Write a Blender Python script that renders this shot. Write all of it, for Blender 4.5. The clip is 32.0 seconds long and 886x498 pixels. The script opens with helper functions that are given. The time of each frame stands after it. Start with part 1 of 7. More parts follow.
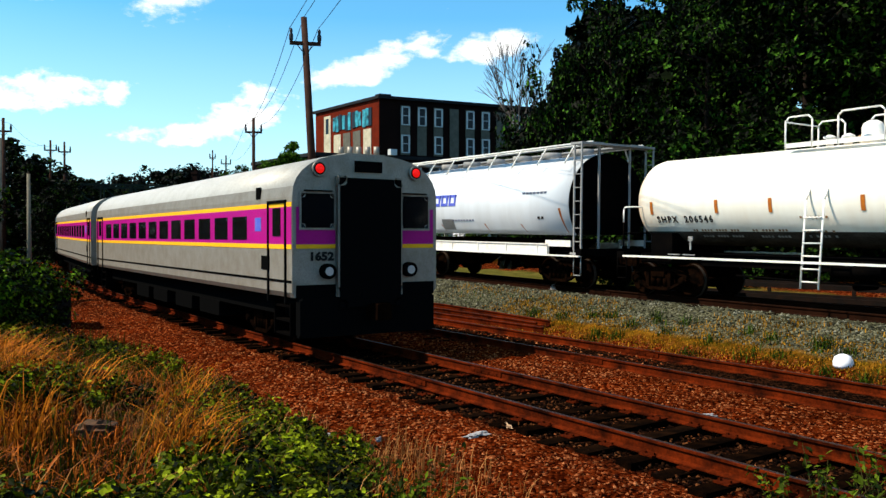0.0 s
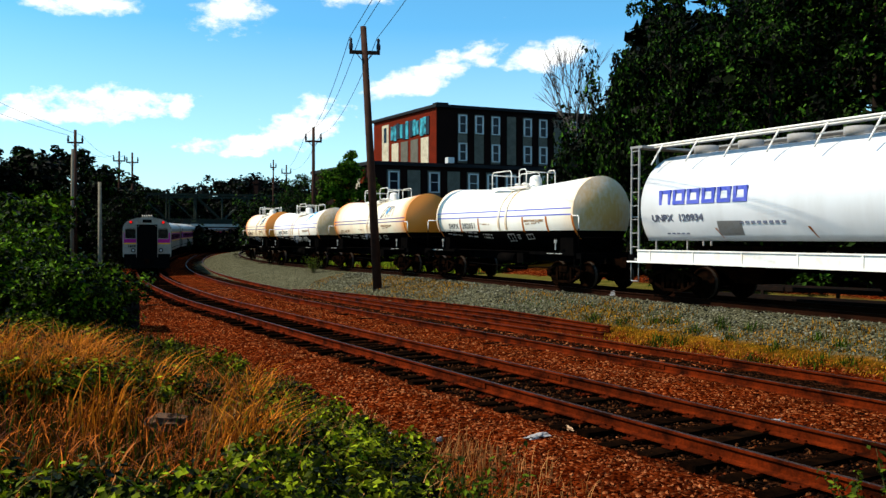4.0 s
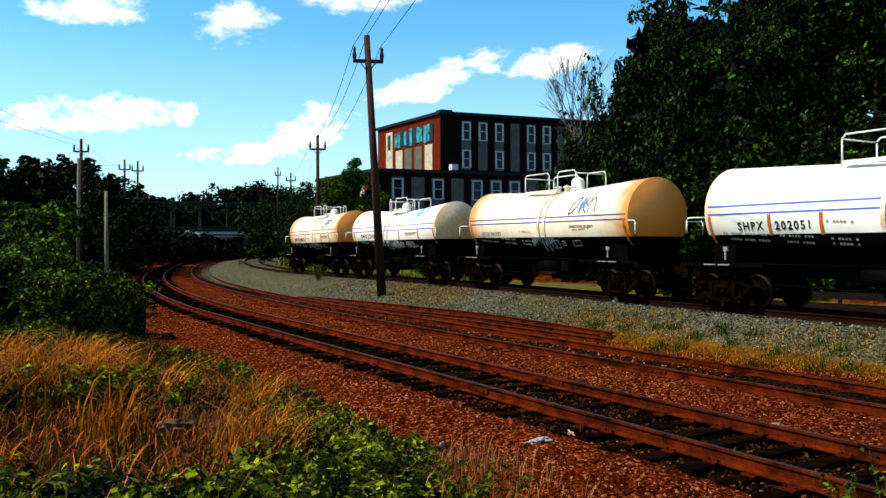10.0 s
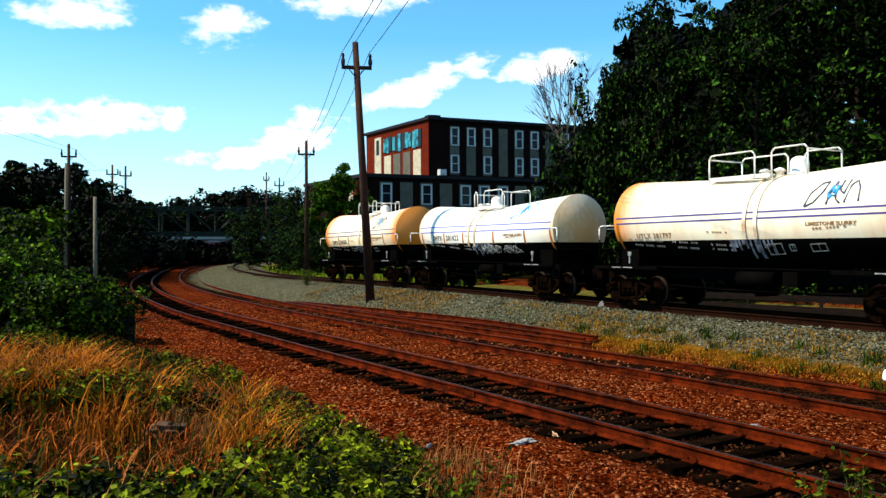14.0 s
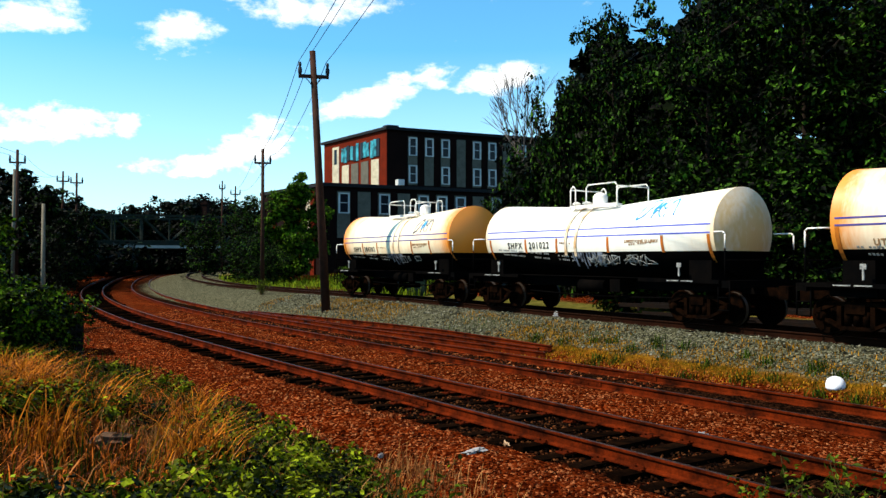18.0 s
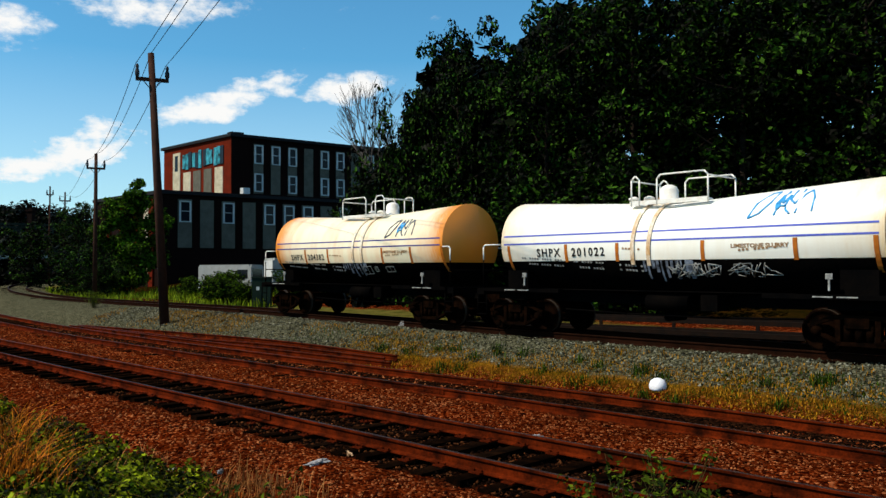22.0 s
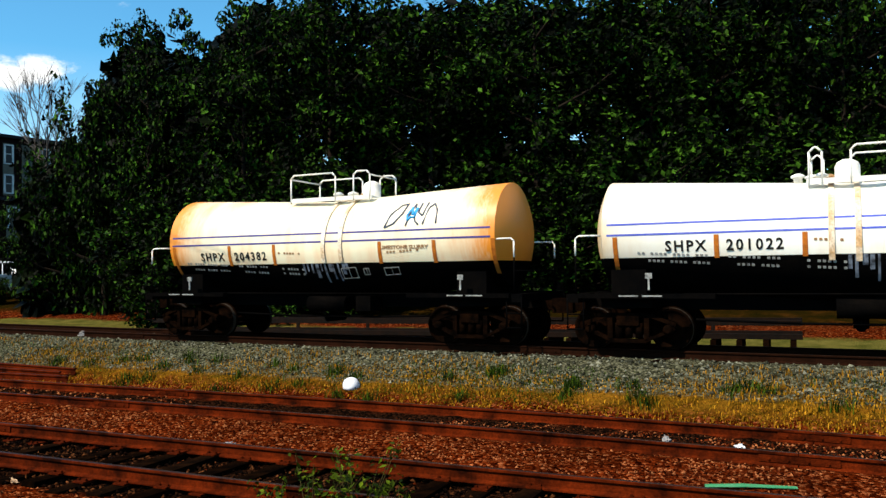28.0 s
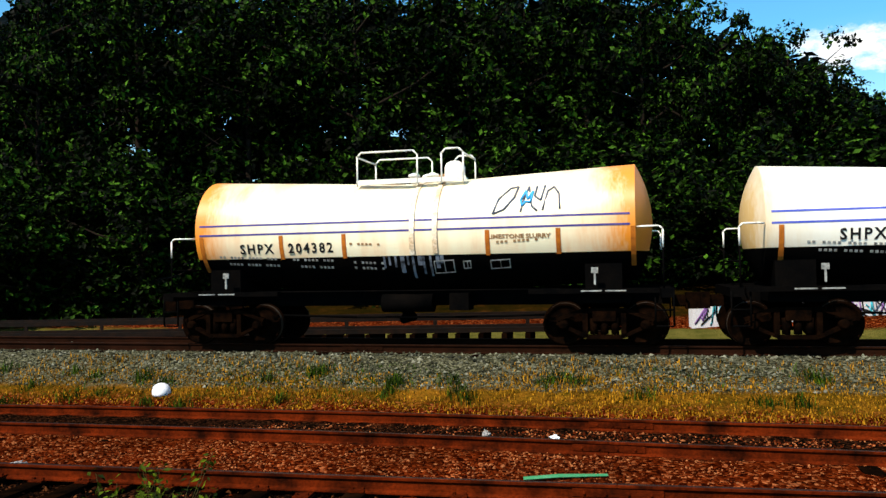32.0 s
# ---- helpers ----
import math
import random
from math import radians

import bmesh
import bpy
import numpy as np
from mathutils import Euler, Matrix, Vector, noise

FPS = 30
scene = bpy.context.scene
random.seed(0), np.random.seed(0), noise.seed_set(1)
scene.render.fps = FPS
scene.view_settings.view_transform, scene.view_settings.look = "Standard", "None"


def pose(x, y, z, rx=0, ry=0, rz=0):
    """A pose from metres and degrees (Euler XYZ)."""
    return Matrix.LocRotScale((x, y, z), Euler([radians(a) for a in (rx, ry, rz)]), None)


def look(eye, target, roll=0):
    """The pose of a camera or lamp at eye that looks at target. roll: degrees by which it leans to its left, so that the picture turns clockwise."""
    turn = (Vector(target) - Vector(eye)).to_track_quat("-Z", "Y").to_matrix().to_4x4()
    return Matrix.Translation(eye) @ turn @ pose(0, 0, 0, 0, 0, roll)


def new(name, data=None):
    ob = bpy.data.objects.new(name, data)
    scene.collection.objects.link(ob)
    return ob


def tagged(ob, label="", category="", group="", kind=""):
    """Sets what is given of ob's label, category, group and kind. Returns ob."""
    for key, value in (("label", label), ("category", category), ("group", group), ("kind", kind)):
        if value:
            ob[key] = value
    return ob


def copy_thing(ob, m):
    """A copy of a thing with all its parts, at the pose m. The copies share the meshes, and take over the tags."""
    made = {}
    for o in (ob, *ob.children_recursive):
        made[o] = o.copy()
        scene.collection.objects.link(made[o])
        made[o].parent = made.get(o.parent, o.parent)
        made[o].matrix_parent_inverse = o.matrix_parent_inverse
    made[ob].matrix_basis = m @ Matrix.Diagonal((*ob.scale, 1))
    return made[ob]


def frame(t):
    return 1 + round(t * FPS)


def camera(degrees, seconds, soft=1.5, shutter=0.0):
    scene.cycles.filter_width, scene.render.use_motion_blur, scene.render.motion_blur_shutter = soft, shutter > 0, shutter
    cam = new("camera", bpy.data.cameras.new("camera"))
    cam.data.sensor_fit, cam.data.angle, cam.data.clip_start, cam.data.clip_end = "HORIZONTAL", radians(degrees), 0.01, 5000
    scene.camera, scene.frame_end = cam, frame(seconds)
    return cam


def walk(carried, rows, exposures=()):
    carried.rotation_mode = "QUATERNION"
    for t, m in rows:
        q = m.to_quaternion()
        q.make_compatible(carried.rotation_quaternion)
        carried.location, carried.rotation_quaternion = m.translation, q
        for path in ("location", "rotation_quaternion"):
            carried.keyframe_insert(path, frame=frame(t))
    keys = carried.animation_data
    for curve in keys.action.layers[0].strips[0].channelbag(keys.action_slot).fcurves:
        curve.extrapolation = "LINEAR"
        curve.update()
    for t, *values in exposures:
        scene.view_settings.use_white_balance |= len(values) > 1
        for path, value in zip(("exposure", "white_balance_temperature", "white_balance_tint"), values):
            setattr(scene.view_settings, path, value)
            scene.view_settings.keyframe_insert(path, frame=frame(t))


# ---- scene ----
# seconds and stops
EXPOSURES = [(0.0, 0.68), (2.0, 0.62), (8.0, 0.62), (11.0, 0.68), (14.0, 0.8), (18.0, 0.8), (20.0, 0.6), (22.0, 0.17), (25.5, 0.12), (28.0, 0.58), (32.0, 0.62)]
# -- path
cam = camera(56.87, 32.0, soft=1.45)
# seconds, eye in metres, turn to the left of +y, tilt up and lean in degrees
PATH = [
    (0.0, -0.375, 0.207, 2.404, 43.410, -0.711, -0.022),
    (0.5, -0.367, 0.198, 2.402, 43.746, -0.677, -0.123),
    (1.0, -0.344, 0.176, 2.399, 44.517, -0.636, -0.070),
    (1.5, -0.356, 0.185, 2.381, 45.349, -0.522, -0.231),
    (2.0, -0.362, 0.177, 2.352, 46.148, -0.350, -0.123),
    (2.5, -0.392, 0.158, 2.321, 46.807, -0.179, -0.043),
    (3.0, -0.377, 0.133, 2.314, 47.302, -0.127, 0.023),
    (3.5, -0.375, 0.134, 2.310, 47.382, -0.107, 0.017),
    (5.5, -0.349, 0.146, 2.298, 47.322, -0.038, -0.181),
    (6.0, -0.337, 0.130, 2.305, 47.309, -0.026, -0.145),
    (6.5, -0.317, 0.123, 2.310, 47.392, 0.002, -0.218),
    (7.0, -0.300, 0.104, 2.315, 47.439, 0.053, -0.224),
    (7.5, -0.289, 0.102, 2.316, 47.506, 0.089, -0.283),
    (8.0, -0.284, 0.096, 2.312, 47.544, 0.159, -0.265),
    (8.5, -0.272, 0.093, 2.313, 47.602, 0.207, -0.267),
    (9.0, -0.257, 0.074, 2.313, 47.653, 0.271, -0.249),
    (9.5, -0.237, 0.060, 2.317, 47.695, 0.308, -0.313),
    (10.0, -0.219, 0.042, 2.319, 47.697, 0.366, -0.272),
    (10.5, -0.198, 0.034, 2.321, 47.690, 0.386, -0.299),
    (11.0, -0.182, 0.020, 2.325, 47.670, 0.433, -0.328),
    (11.5, -0.170, 0.009, 2.322, 47.654, 0.458, -0.338),
    (12.0, -0.151, -0.000, 2.316, 47.608, 0.492, -0.286),
    (12.5, -0.110, -0.047, 2.322, 47.502, 0.523, -0.242),
    (13.0, -0.062, -0.083, 2.331, 47.357, 0.563, -0.244),
    (13.5, -0.027, -0.105, 2.336, 47.170, 0.604, -0.323),
    (14.0, -0.022, -0.101, 2.332, 46.909, 0.689, -0.336),
    (14.5, -0.007, -0.103, 2.327, 46.590, 0.794, -0.318),
    (16.5, 0.049, -0.111, 2.331, 45.082, 1.176, -0.168),
    (17.0, 0.050, -0.086, 2.330, 44.707, 1.252, -0.164),
    (17.5, 0.059, -0.085, 2.324, 44.326, 1.324, -0.111),
    (18.0, 0.050, -0.072, 2.323, 43.982, 1.395, -0.087),
    (18.5, 0.036, -0.052, 2.324, 43.356, 1.499, -0.067),
    (19.0, 0.059, -0.096, 2.329, 42.397, 1.572, -0.003),
    (19.5, 0.082, -0.119, 2.337, 41.081, 1.661, -0.030),
    (20.0, 0.094, -0.111, 2.337, 39.561, 1.735, -0.080),
    (20.5, 0.104, -0.110, 2.332, 37.993, 1.839, -0.121),
    (21.0, 0.118, -0.110, 2.330, 36.446, 1.927, -0.145),
    (21.5, 0.146, -0.110, 2.329, 34.923, 2.000, -0.222),
    (22.0, 0.182, -0.119, 2.332, 33.412, 2.058, -0.354),
    (22.5, 0.213, -0.138, 2.335, 31.718, 2.120, -0.396),
    (23.0, 0.264, -0.168, 2.335, 29.908, 2.166, -0.493),
    (23.5, 0.284, -0.186, 2.334, 27.888, 2.194, -0.563),
    (24.0, 0.290, -0.209, 2.330, 25.843, 2.226, -0.541),
    (24.5, 0.284, -0.182, 2.325, 23.840, 2.223, -0.664),
    (25.0, 0.277, -0.166, 2.328, 21.917, 2.186, -0.758),
    (25.5, 0.285, -0.160, 2.329, 20.227, 2.136, -0.808),
    (27.5, 0.297, -0.134, 2.324, 14.248, 2.056, -1.043),
    (28.0, 0.295, -0.141, 2.334, 12.621, 2.005, -1.106),
    (28.5, 0.299, -0.157, 2.332, 10.854, 2.013, -1.214),
    (29.0, 0.305, -0.157, 2.329, 9.047, 1.999, -1.245),
    (29.5, 0.325, -0.156, 2.322, 7.301, 1.999, -1.392),
    (30.0, 0.334, -0.119, 2.320, 5.608, 2.038, -1.477),
    (30.5, 0.344, -0.034, 2.328, 4.295, 1.968, -1.618),
    (31.0, 0.335, 0.028, 2.351, 3.033, 1.720, -1.672),
    (31.5, 0.321, 0.074, 2.363, 1.701, 1.536, -1.675),
    (32.0, 0.254, 0.069, 2.376, 0.103, 1.382, -1.585),
]


def aimed(x, y, z, yaw, pitch, lean):
    a, b = radians(yaw), radians(pitch)
    ahead = Vector((-math.sin(a) * math.cos(b), math.cos(a) * math.cos(b), math.sin(b)))
    return look((x, y, z), Vector((x, y, z)) + ahead, lean)


walk(cam, [(row[0], aimed(*row[1:])) for row in PATH], EXPOSURES)
# -- end of path

# ---- light ----
SUN_AZ, SUN_EL = 217.0, 50.0      # compass turn from +y clockwise, and height, in degrees
TO_SUN = Vector((math.sin(radians(SUN_AZ)) * math.cos(radians(SUN_EL)),
                 math.cos(radians(SUN_AZ)) * math.cos(radians(SUN_EL)), math.sin(radians(SUN_EL))))
sun = new("sun", bpy.data.lights.new("sun", "SUN"))
sun.data.energy, sun.data.angle, sun.data.color = 4.8, radians(0.5), (1.0, 0.905, 0.74)
sun.matrix_world = look((0, 0, 60), Vector((0, 0, 60)) - TO_SUN)


# clouds: bearing and height in degrees, half width, half height, slope
CLOUDS = [(70.6, 9.0, 5.6, 1.3, .06), (62.0, 15.3, 2.4, 1.2, .1), (48.0, 12.1, 4.9, 1.1, .33), (39.8, 13.2, 2.9, 1.2, .2), (71.0, 15.7, 3.4, 1.0, .1),
          (56.8, 8.8, 3.2, 1.7, .2), (65.2, 9.2, .9, .9, .2), (53.0, 17.8, 5.0, 1.2, .05), (61.5, 7.0, 4.0, .8, 0), (-27.0, 12.9, 3.5, 1.4, -.1), (90.0, 12.0, 6.0, 1.6, 0), (-48.0, 14.0, 7.0, 1.8, 0)]


def make_world():
    w = bpy.data.worlds.new("sky")
    scene.world = w
    w.use_nodes = True
    nt = w.node_tree
    nt.nodes.clear()
    N = nt.nodes.new
    L = nt.links.new
    out, bg = N("ShaderNodeOutputWorld"), N("ShaderNodeBackground")
    sky = N("ShaderNodeTexSky")
    sky.sky_type, sky.sun_disc = "NISHITA", False
    sky.sun_elevation, sky.sun_rotation = radians(SUN_EL), radians(SUN_AZ)
    sky.air_density, sky.dust_density, sky.ozone_density = 1.0, 0.3, 2.0
    bg.inputs["Strength"].default_value = 0.066
    co = N("ShaderNodeTexCoord")
    # clouds lie on a flat layer: the direction divided by its height
    sep = N("ShaderNodeSeparateXYZ")
    L(co.outputs["Generated"], sep.inputs[0])
    up = N("ShaderNodeMath")
    up.operation = "MAXIMUM"
    up.inputs[1].default_value = 0.03
    L(sep.outputs["Z"], up.inputs[0])
    add = N("ShaderNodeMath")
    add.operation = "ADD"
    add.inputs[1].default_value = 0.16
    L(up.outputs[0], add.inputs[0])
    flat = N("ShaderNodeVectorMath")
    flat.operation = "DIVIDE"
    L(co.outputs["Generated"], flat.inputs[0])
    comb = N("ShaderNodeCombineXYZ")
    L(add.outputs[0], comb.inputs[0])
    L(add.outputs[0], comb.inputs[1])
    comb.inputs[2].default_value = 1.0
    L(comb.outputs[0], flat.inputs[1])
    noi = N("ShaderNodeTexNoise")
    noi.inputs["Scale"].default_value = 3.1
    noi.inputs["Detail"].default_value = 7.0
    noi.inputs["Roughness"].default_value = 0.52
    noi.inputs["Distortion"].default_value = 0.25
    L(flat.outputs[0], noi.inputs["Vector"])

    def calc(op, *args, clamp=False):
        n = N("ShaderNodeMath")
        n.operation, n.use_clamp = op, clamp
        for k, v in enumerate(args):
            if isinstance(v, (int, float)):
                n.inputs[k].default_value = v
            else:
                L(v, n.inputs[k])
        return n.outputs[0]

    # bearing to the left of +y and height over the horizon, in degrees
    az = calc("MULTIPLY", calc("ARCTAN2", calc("MULTIPLY", sep.outputs["X"], -1.0), sep.outputs["Y"]), 57.2958)
    el = calc("MULTIPLY", calc("ARCSINE", sep.outputs["Z"]), 57.2958)
    field = -1.5
    for a0, e0, w, h, lean in CLOUDS:
        da, de = calc("SUBTRACT", az, a0), calc("SUBTRACT", el, e0)
        u = calc("DIVIDE", da, w)
        v = calc("DIVIDE", calc("ADD", de, calc("MULTIPLY", da, lean)), h)
        q = calc("SUBTRACT", 1.0, calc("ADD", calc("MULTIPLY", u, u), calc("MULTIPLY", v, v)))
        field = calc("MAXIMUM", field, q)
    grain = N("ShaderNodeTexNoise")
    grain.inputs["Scale"].default_value, grain.inputs["Detail"].default_value, grain.inputs["Roughness"].default_value = 0.34, 7.0, 0.62
    place = N("ShaderNodeCombineXYZ")
    L(az, place.inputs[0])
    L(calc("MULTIPLY", el, 1.7), place.inputs[1])
    L(place.outputs[0], grain.inputs["Vector"])
    lumps = calc("MULTIPLY", calc("SUBTRACT", grain.outputs["Fac"], 0.485), 6.6)
    near_clouds = N("ShaderNodeMapRange")
    near_clouds.interpolation_type = "SMOOTHSTEP"
    near_clouds.inputs["From Min"].default_value, near_clouds.inputs["From Max"].default_value = -0.35, 1.45
    L(calc("ADD", field, lumps), near_clouds.inputs["Value"])
    # a thin pale veil low down, and scattered clouds over the rest of the sky
    veil = N("ShaderNodeMapRange")
    veil.inputs["From Min"].default_value, veil.inputs["From Max"].default_value = 15.0, 1.0
    veil.inputs["To Max"].default_value = 0.42
    L(el, veil.inputs["Value"])
    ramp = N("ShaderNodeValToRGB")
    ramp.color_ramp.elements[0].position, ramp.color_ramp.elements[0].color = 0.52, (0, 0, 0, 1)
    ramp.color_ramp.elements[1].position, ramp.color_ramp.elements[1].color = 0.72, (1, 1, 1, 1)
    L(noi.outputs["Fac"], ramp.inputs[0])
    high = N("ShaderNodeMapRange")
    high.inputs["From Min"].default_value, high.inputs["From Max"].default_value = 20.0, 27.0
    L(el, high.inputs["Value"])
    cover = calc("MAXIMUM", calc("MAXIMUM", near_clouds.outputs[0], veil.outputs[0]), calc("MULTIPLY", ramp.outputs[0], high.outputs[0]))
    mix = N("ShaderNodeMix")
    mix.data_type = "RGBA"
    L(cover, mix.inputs["Factor"])
    tint = N("ShaderNodeMix")
    tint.data_type, tint.blend_type = "RGBA", "MULTIPLY"
    tint.inputs["Factor"].default_value = 1.0
    L(sky.outputs[0], tint.inputs["A"])
    tint.inputs["B"].default_value = (0.84, 1.84, 2.06, 1)
    L(tint.outputs["Result"], mix.inputs["A"])
    mix.inputs["B"].default_value = (13.0, 13.0, 12.8, 1)
    L(mix.outputs["Result"], bg.inputs["Color"])
    L(bg.outputs[0], out.inputs[0])


make_world()

# ---- materials ----
MATS = {}


def mat(name, color, rough=0.7, metal=0.0, vary=0.0, scale=4.0, second=None, bump=0.0, bump_scale=40.0, spots=0.0, emit=0.0, coat=0.0, per=0.0, spec=0.12):
    """A surface with two scales of variation: a broad mix towards a second colour, a fine grain, and relief."""
    if name in MATS:
        return MATS[name]
    m = bpy.data.materials.new(name)
    m.use_nodes = True
    nt = m.node_tree
    N, L = nt.nodes.new, nt.links.new
    b = nt.nodes["Principled BSDF"]
    b.inputs["Roughness"].default_value, b.inputs["Metallic"].default_value = rough, metal
    b.inputs["Specular IOR Level"].default_value = spec
    b.inputs["Coat Weight"].default_value = coat
    b.inputs["Base Color"].default_value = (*color, 1)
    MATS[name] = m
    if emit:
        b.inputs["Emission Color"].default_value = (*color, 1)
        b.inputs["Emission Strength"].default_value = emit
    co = N("ShaderNodeTexCoord")
    col = None
    if vary:
        n1, r1, mx = N("ShaderNodeTexNoise"), N("ShaderNodeValToRGB"), N("ShaderNodeMix")
        n1.inputs["Scale"].default_value, n1.inputs["Detail"].default_value, n1.inputs["Roughness"].default_value = scale, 6, 0.62
        L(co.outputs["Object"], n1.inputs["Vector"])
        r1.color_ramp.elements[0].position, r1.color_ramp.elements[1].position = 0.38, 0.66
        L(n1.outputs["Fac"], r1.inputs[0])
        mx.data_type = "RGBA"
        sc = N("ShaderNodeMath")
        sc.operation = "MULTIPLY"
        sc.inputs[1].default_value = vary
        L(r1.outputs[0], sc.inputs[0])
        L(sc.outputs[0], mx.inputs["Factor"])
        mx.inputs["A"].default_value = (*color, 1)
        mx.inputs["B"].default_value = (*(second or [c * 0.45 for c in color]), 1)
        col = mx.outputs["Result"]
        n2, mg = N("ShaderNodeTexNoise"), N("ShaderNodeMix")
        n2.inputs["Scale"].default_value, n2.inputs["Detail"].default_value = scale * 14, 3
        L(co.outputs["Object"], n2.inputs["Vector"])
        r2 = N("ShaderNodeMapRange")
        r2.inputs["From Min"].default_value, r2.inputs["From Max"].default_value = 0.25, 0.75
        r2.inputs["To Min"].default_value, r2.inputs["To Max"].default_value = 1 - 0.45 * vary, 1 + 0.35 * vary
        L(n2.outputs["Fac"], r2.inputs["Value"])
        mg.data_type, mg.blend_type = "RGBA", "MULTIPLY"
        mg.inputs["Factor"].default_value = 1
        L(col, mg.inputs["A"])
        L(r2.outputs[0], mg.inputs["B"])
        col = mg.outputs["Result"]
    if per:
        oi, rr, hs = N("ShaderNodeObjectInfo"), N("ShaderNodeMapRange"), N("ShaderNodeHueSaturation")
        rr.inputs["To Min"].default_value, rr.inputs["To Max"].default_value = 1 - per, 1 + per
        L(oi.outputs["Random"], rr.inputs["Value"])
        L(rr.outputs[0], hs.inputs["Value"])
        if col is not None:
            L(col, hs.inputs["Color"])
        else:
            hs.inputs["Color"].default_value = (*color, 1)
        col = hs.outputs[0]
    if col is not None:
        L(col, b.inputs["Base Color"])
    if bump:
        n3, bp = N("ShaderNodeTexNoise"), N("ShaderNodeBump")
        n3.inputs["Scale"].default_value, n3.inputs["Detail"].default_value = bump_scale, 4
        L(co.outputs["Object"], n3.inputs["Vector"])
        bp.inputs["Strength"].default_value, bp.inputs["Distance"].default_value = bump, 0.02
        L(n3.outputs["Fac"], bp.inputs["Height"])
        L(bp.outputs[0], b.inputs["Normal"])
    return m


def leaf_mat(name, color, second, through_light=0.25, sparse=2.6, cluster=0.0):
    if name in MATS:
        return MATS[name]
    m = bpy.data.materials.new(name)
    m.use_nodes = True
    nt = m.node_tree
    N, L = nt.nodes.new, nt.links.new
    b = nt.nodes["Principled BSDF"]
    b.inputs["Roughness"].default_value = 0.55
    b.inputs["Specular IOR Level"].default_value = 0.03
    geo, mx = N("ShaderNodeNewGeometry"), N("ShaderNodeMix")
    mx.data_type = "RGBA"
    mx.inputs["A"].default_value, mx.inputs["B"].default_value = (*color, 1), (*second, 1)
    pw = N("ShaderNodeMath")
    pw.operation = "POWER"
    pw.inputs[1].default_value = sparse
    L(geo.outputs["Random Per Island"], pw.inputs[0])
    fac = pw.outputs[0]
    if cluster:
        # sunlit sprays set in the colour: noise gathers the bright leaves
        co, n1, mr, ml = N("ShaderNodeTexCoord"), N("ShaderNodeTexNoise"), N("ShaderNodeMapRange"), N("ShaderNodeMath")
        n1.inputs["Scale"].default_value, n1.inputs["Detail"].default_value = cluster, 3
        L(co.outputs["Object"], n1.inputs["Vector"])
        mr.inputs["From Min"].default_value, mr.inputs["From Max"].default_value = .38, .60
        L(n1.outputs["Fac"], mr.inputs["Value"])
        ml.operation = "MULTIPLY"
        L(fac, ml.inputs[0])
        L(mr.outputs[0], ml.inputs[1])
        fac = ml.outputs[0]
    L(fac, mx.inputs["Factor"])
    L(mx.outputs["Result"], b.inputs["Base Color"])
    tr, ms = N("ShaderNodeBsdfTranslucent"), N("ShaderNodeMixShader")
    L(mx.outputs["Result"], tr.inputs["Color"])
    ms.inputs[0].default_value = through_light
    L(b.outputs[0], ms.inputs[1])
    L(tr.outputs[0], ms.inputs[2])
    L(ms.outputs[0], nt.nodes["Material Output"].inputs[0])
    MATS[name] = m
    return m


# ---- mesh helpers ----
def box(bm, x0, x1, y0, y1, z0, z1, mi=0):
    v = [bm.verts.new(p) for p in ((x0, y0, z0), (x1, y0, z0), (x1, y1, z0), (x0, y1, z0), (x0, y0, z1), (x1, y0, z1), (x1, y1, z1), (x0, y1, z1))]
    for f in ((0, 3, 2, 1), (4, 5, 6, 7), (0, 1, 5, 4), (1, 2, 6, 5), (2, 3, 7, 6), (3, 0, 4, 7)):
        bm.faces.new([v[i] for i in f]).material_index = mi


def cyl(bm, p, q, r, n=8, r2=None, caps=True, mi=0, smooth=True):
    """A rod or cone from p to q."""
    p, q = Vector(p), Vector(q)
    r2 = r if r2 is None else r2
    z = (q - p).normalized()
    x = z.orthogonal().normalized()
    y = z.cross(x)
    a, b = [], []
    for i in range(n):
        c, s = math.cos(2 * math.pi * i / n), math.sin(2 * math.pi * i / n)
        a.append(bm.verts.new(p + (x * c + y * s) * r))
        b.append(bm.verts.new(q + (x * c + y * s) * r2))
    for i in range(n):
        f = bm.faces.new((a[i], a[(i + 1) % n], b[(i + 1) % n], b[i]))
        f.smooth, f.material_index = smooth, mi
    if caps:
        bm.faces.new(a[::-1]).material_index = mi
        bm.faces.new(b).material_index = mi


def tube(bm, pts, r, n=6, mi=0):
    """A bent rod through the points."""
    for p, q in zip(pts[:-1], pts[1:]):
        cyl(bm, p, q, r, n, mi=mi)


def lathe(bm, prof, n=24, axis="z", at=(0, 0, 0), mi=0, caps=True):
    """Rings of radius r at place h along the axis."""
    at = Vector(at)
    rings = []
    for h, r in prof:
        ring = []
        for i in range(n):
            c, s = math.cos(2 * math.pi * i / n) * max(r, 1e-4), math.sin(2 * math.pi * i / n) * max(r, 1e-4)
            ring.append(bm.verts.new(at + Vector({"z": (c, s, h), "x": (h, c, s), "y": (s, h, c)}[axis])))
        rings.append(ring)
    for a, b in zip(rings[:-1], rings[1:]):
        for i in range(n):
            f = bm.faces.new((a[i], a[(i + 1) % n], b[(i + 1) % n], b[i]))
            f.smooth, f.material_index = True, mi
    if caps:
        bm.faces.new(rings[0][::-1]).material_index = mi
        bm.faces.new(rings[-1]).material_index = mi


def mesh_of(name, bm, *mats):
    me = bpy.data.meshes.new(name)
    bmesh.ops.recalc_face_normals(bm, faces=bm.faces)
    bm.to_mesh(me)
    bm.free()
    for m in mats:
        me.materials.append(m)
    return me


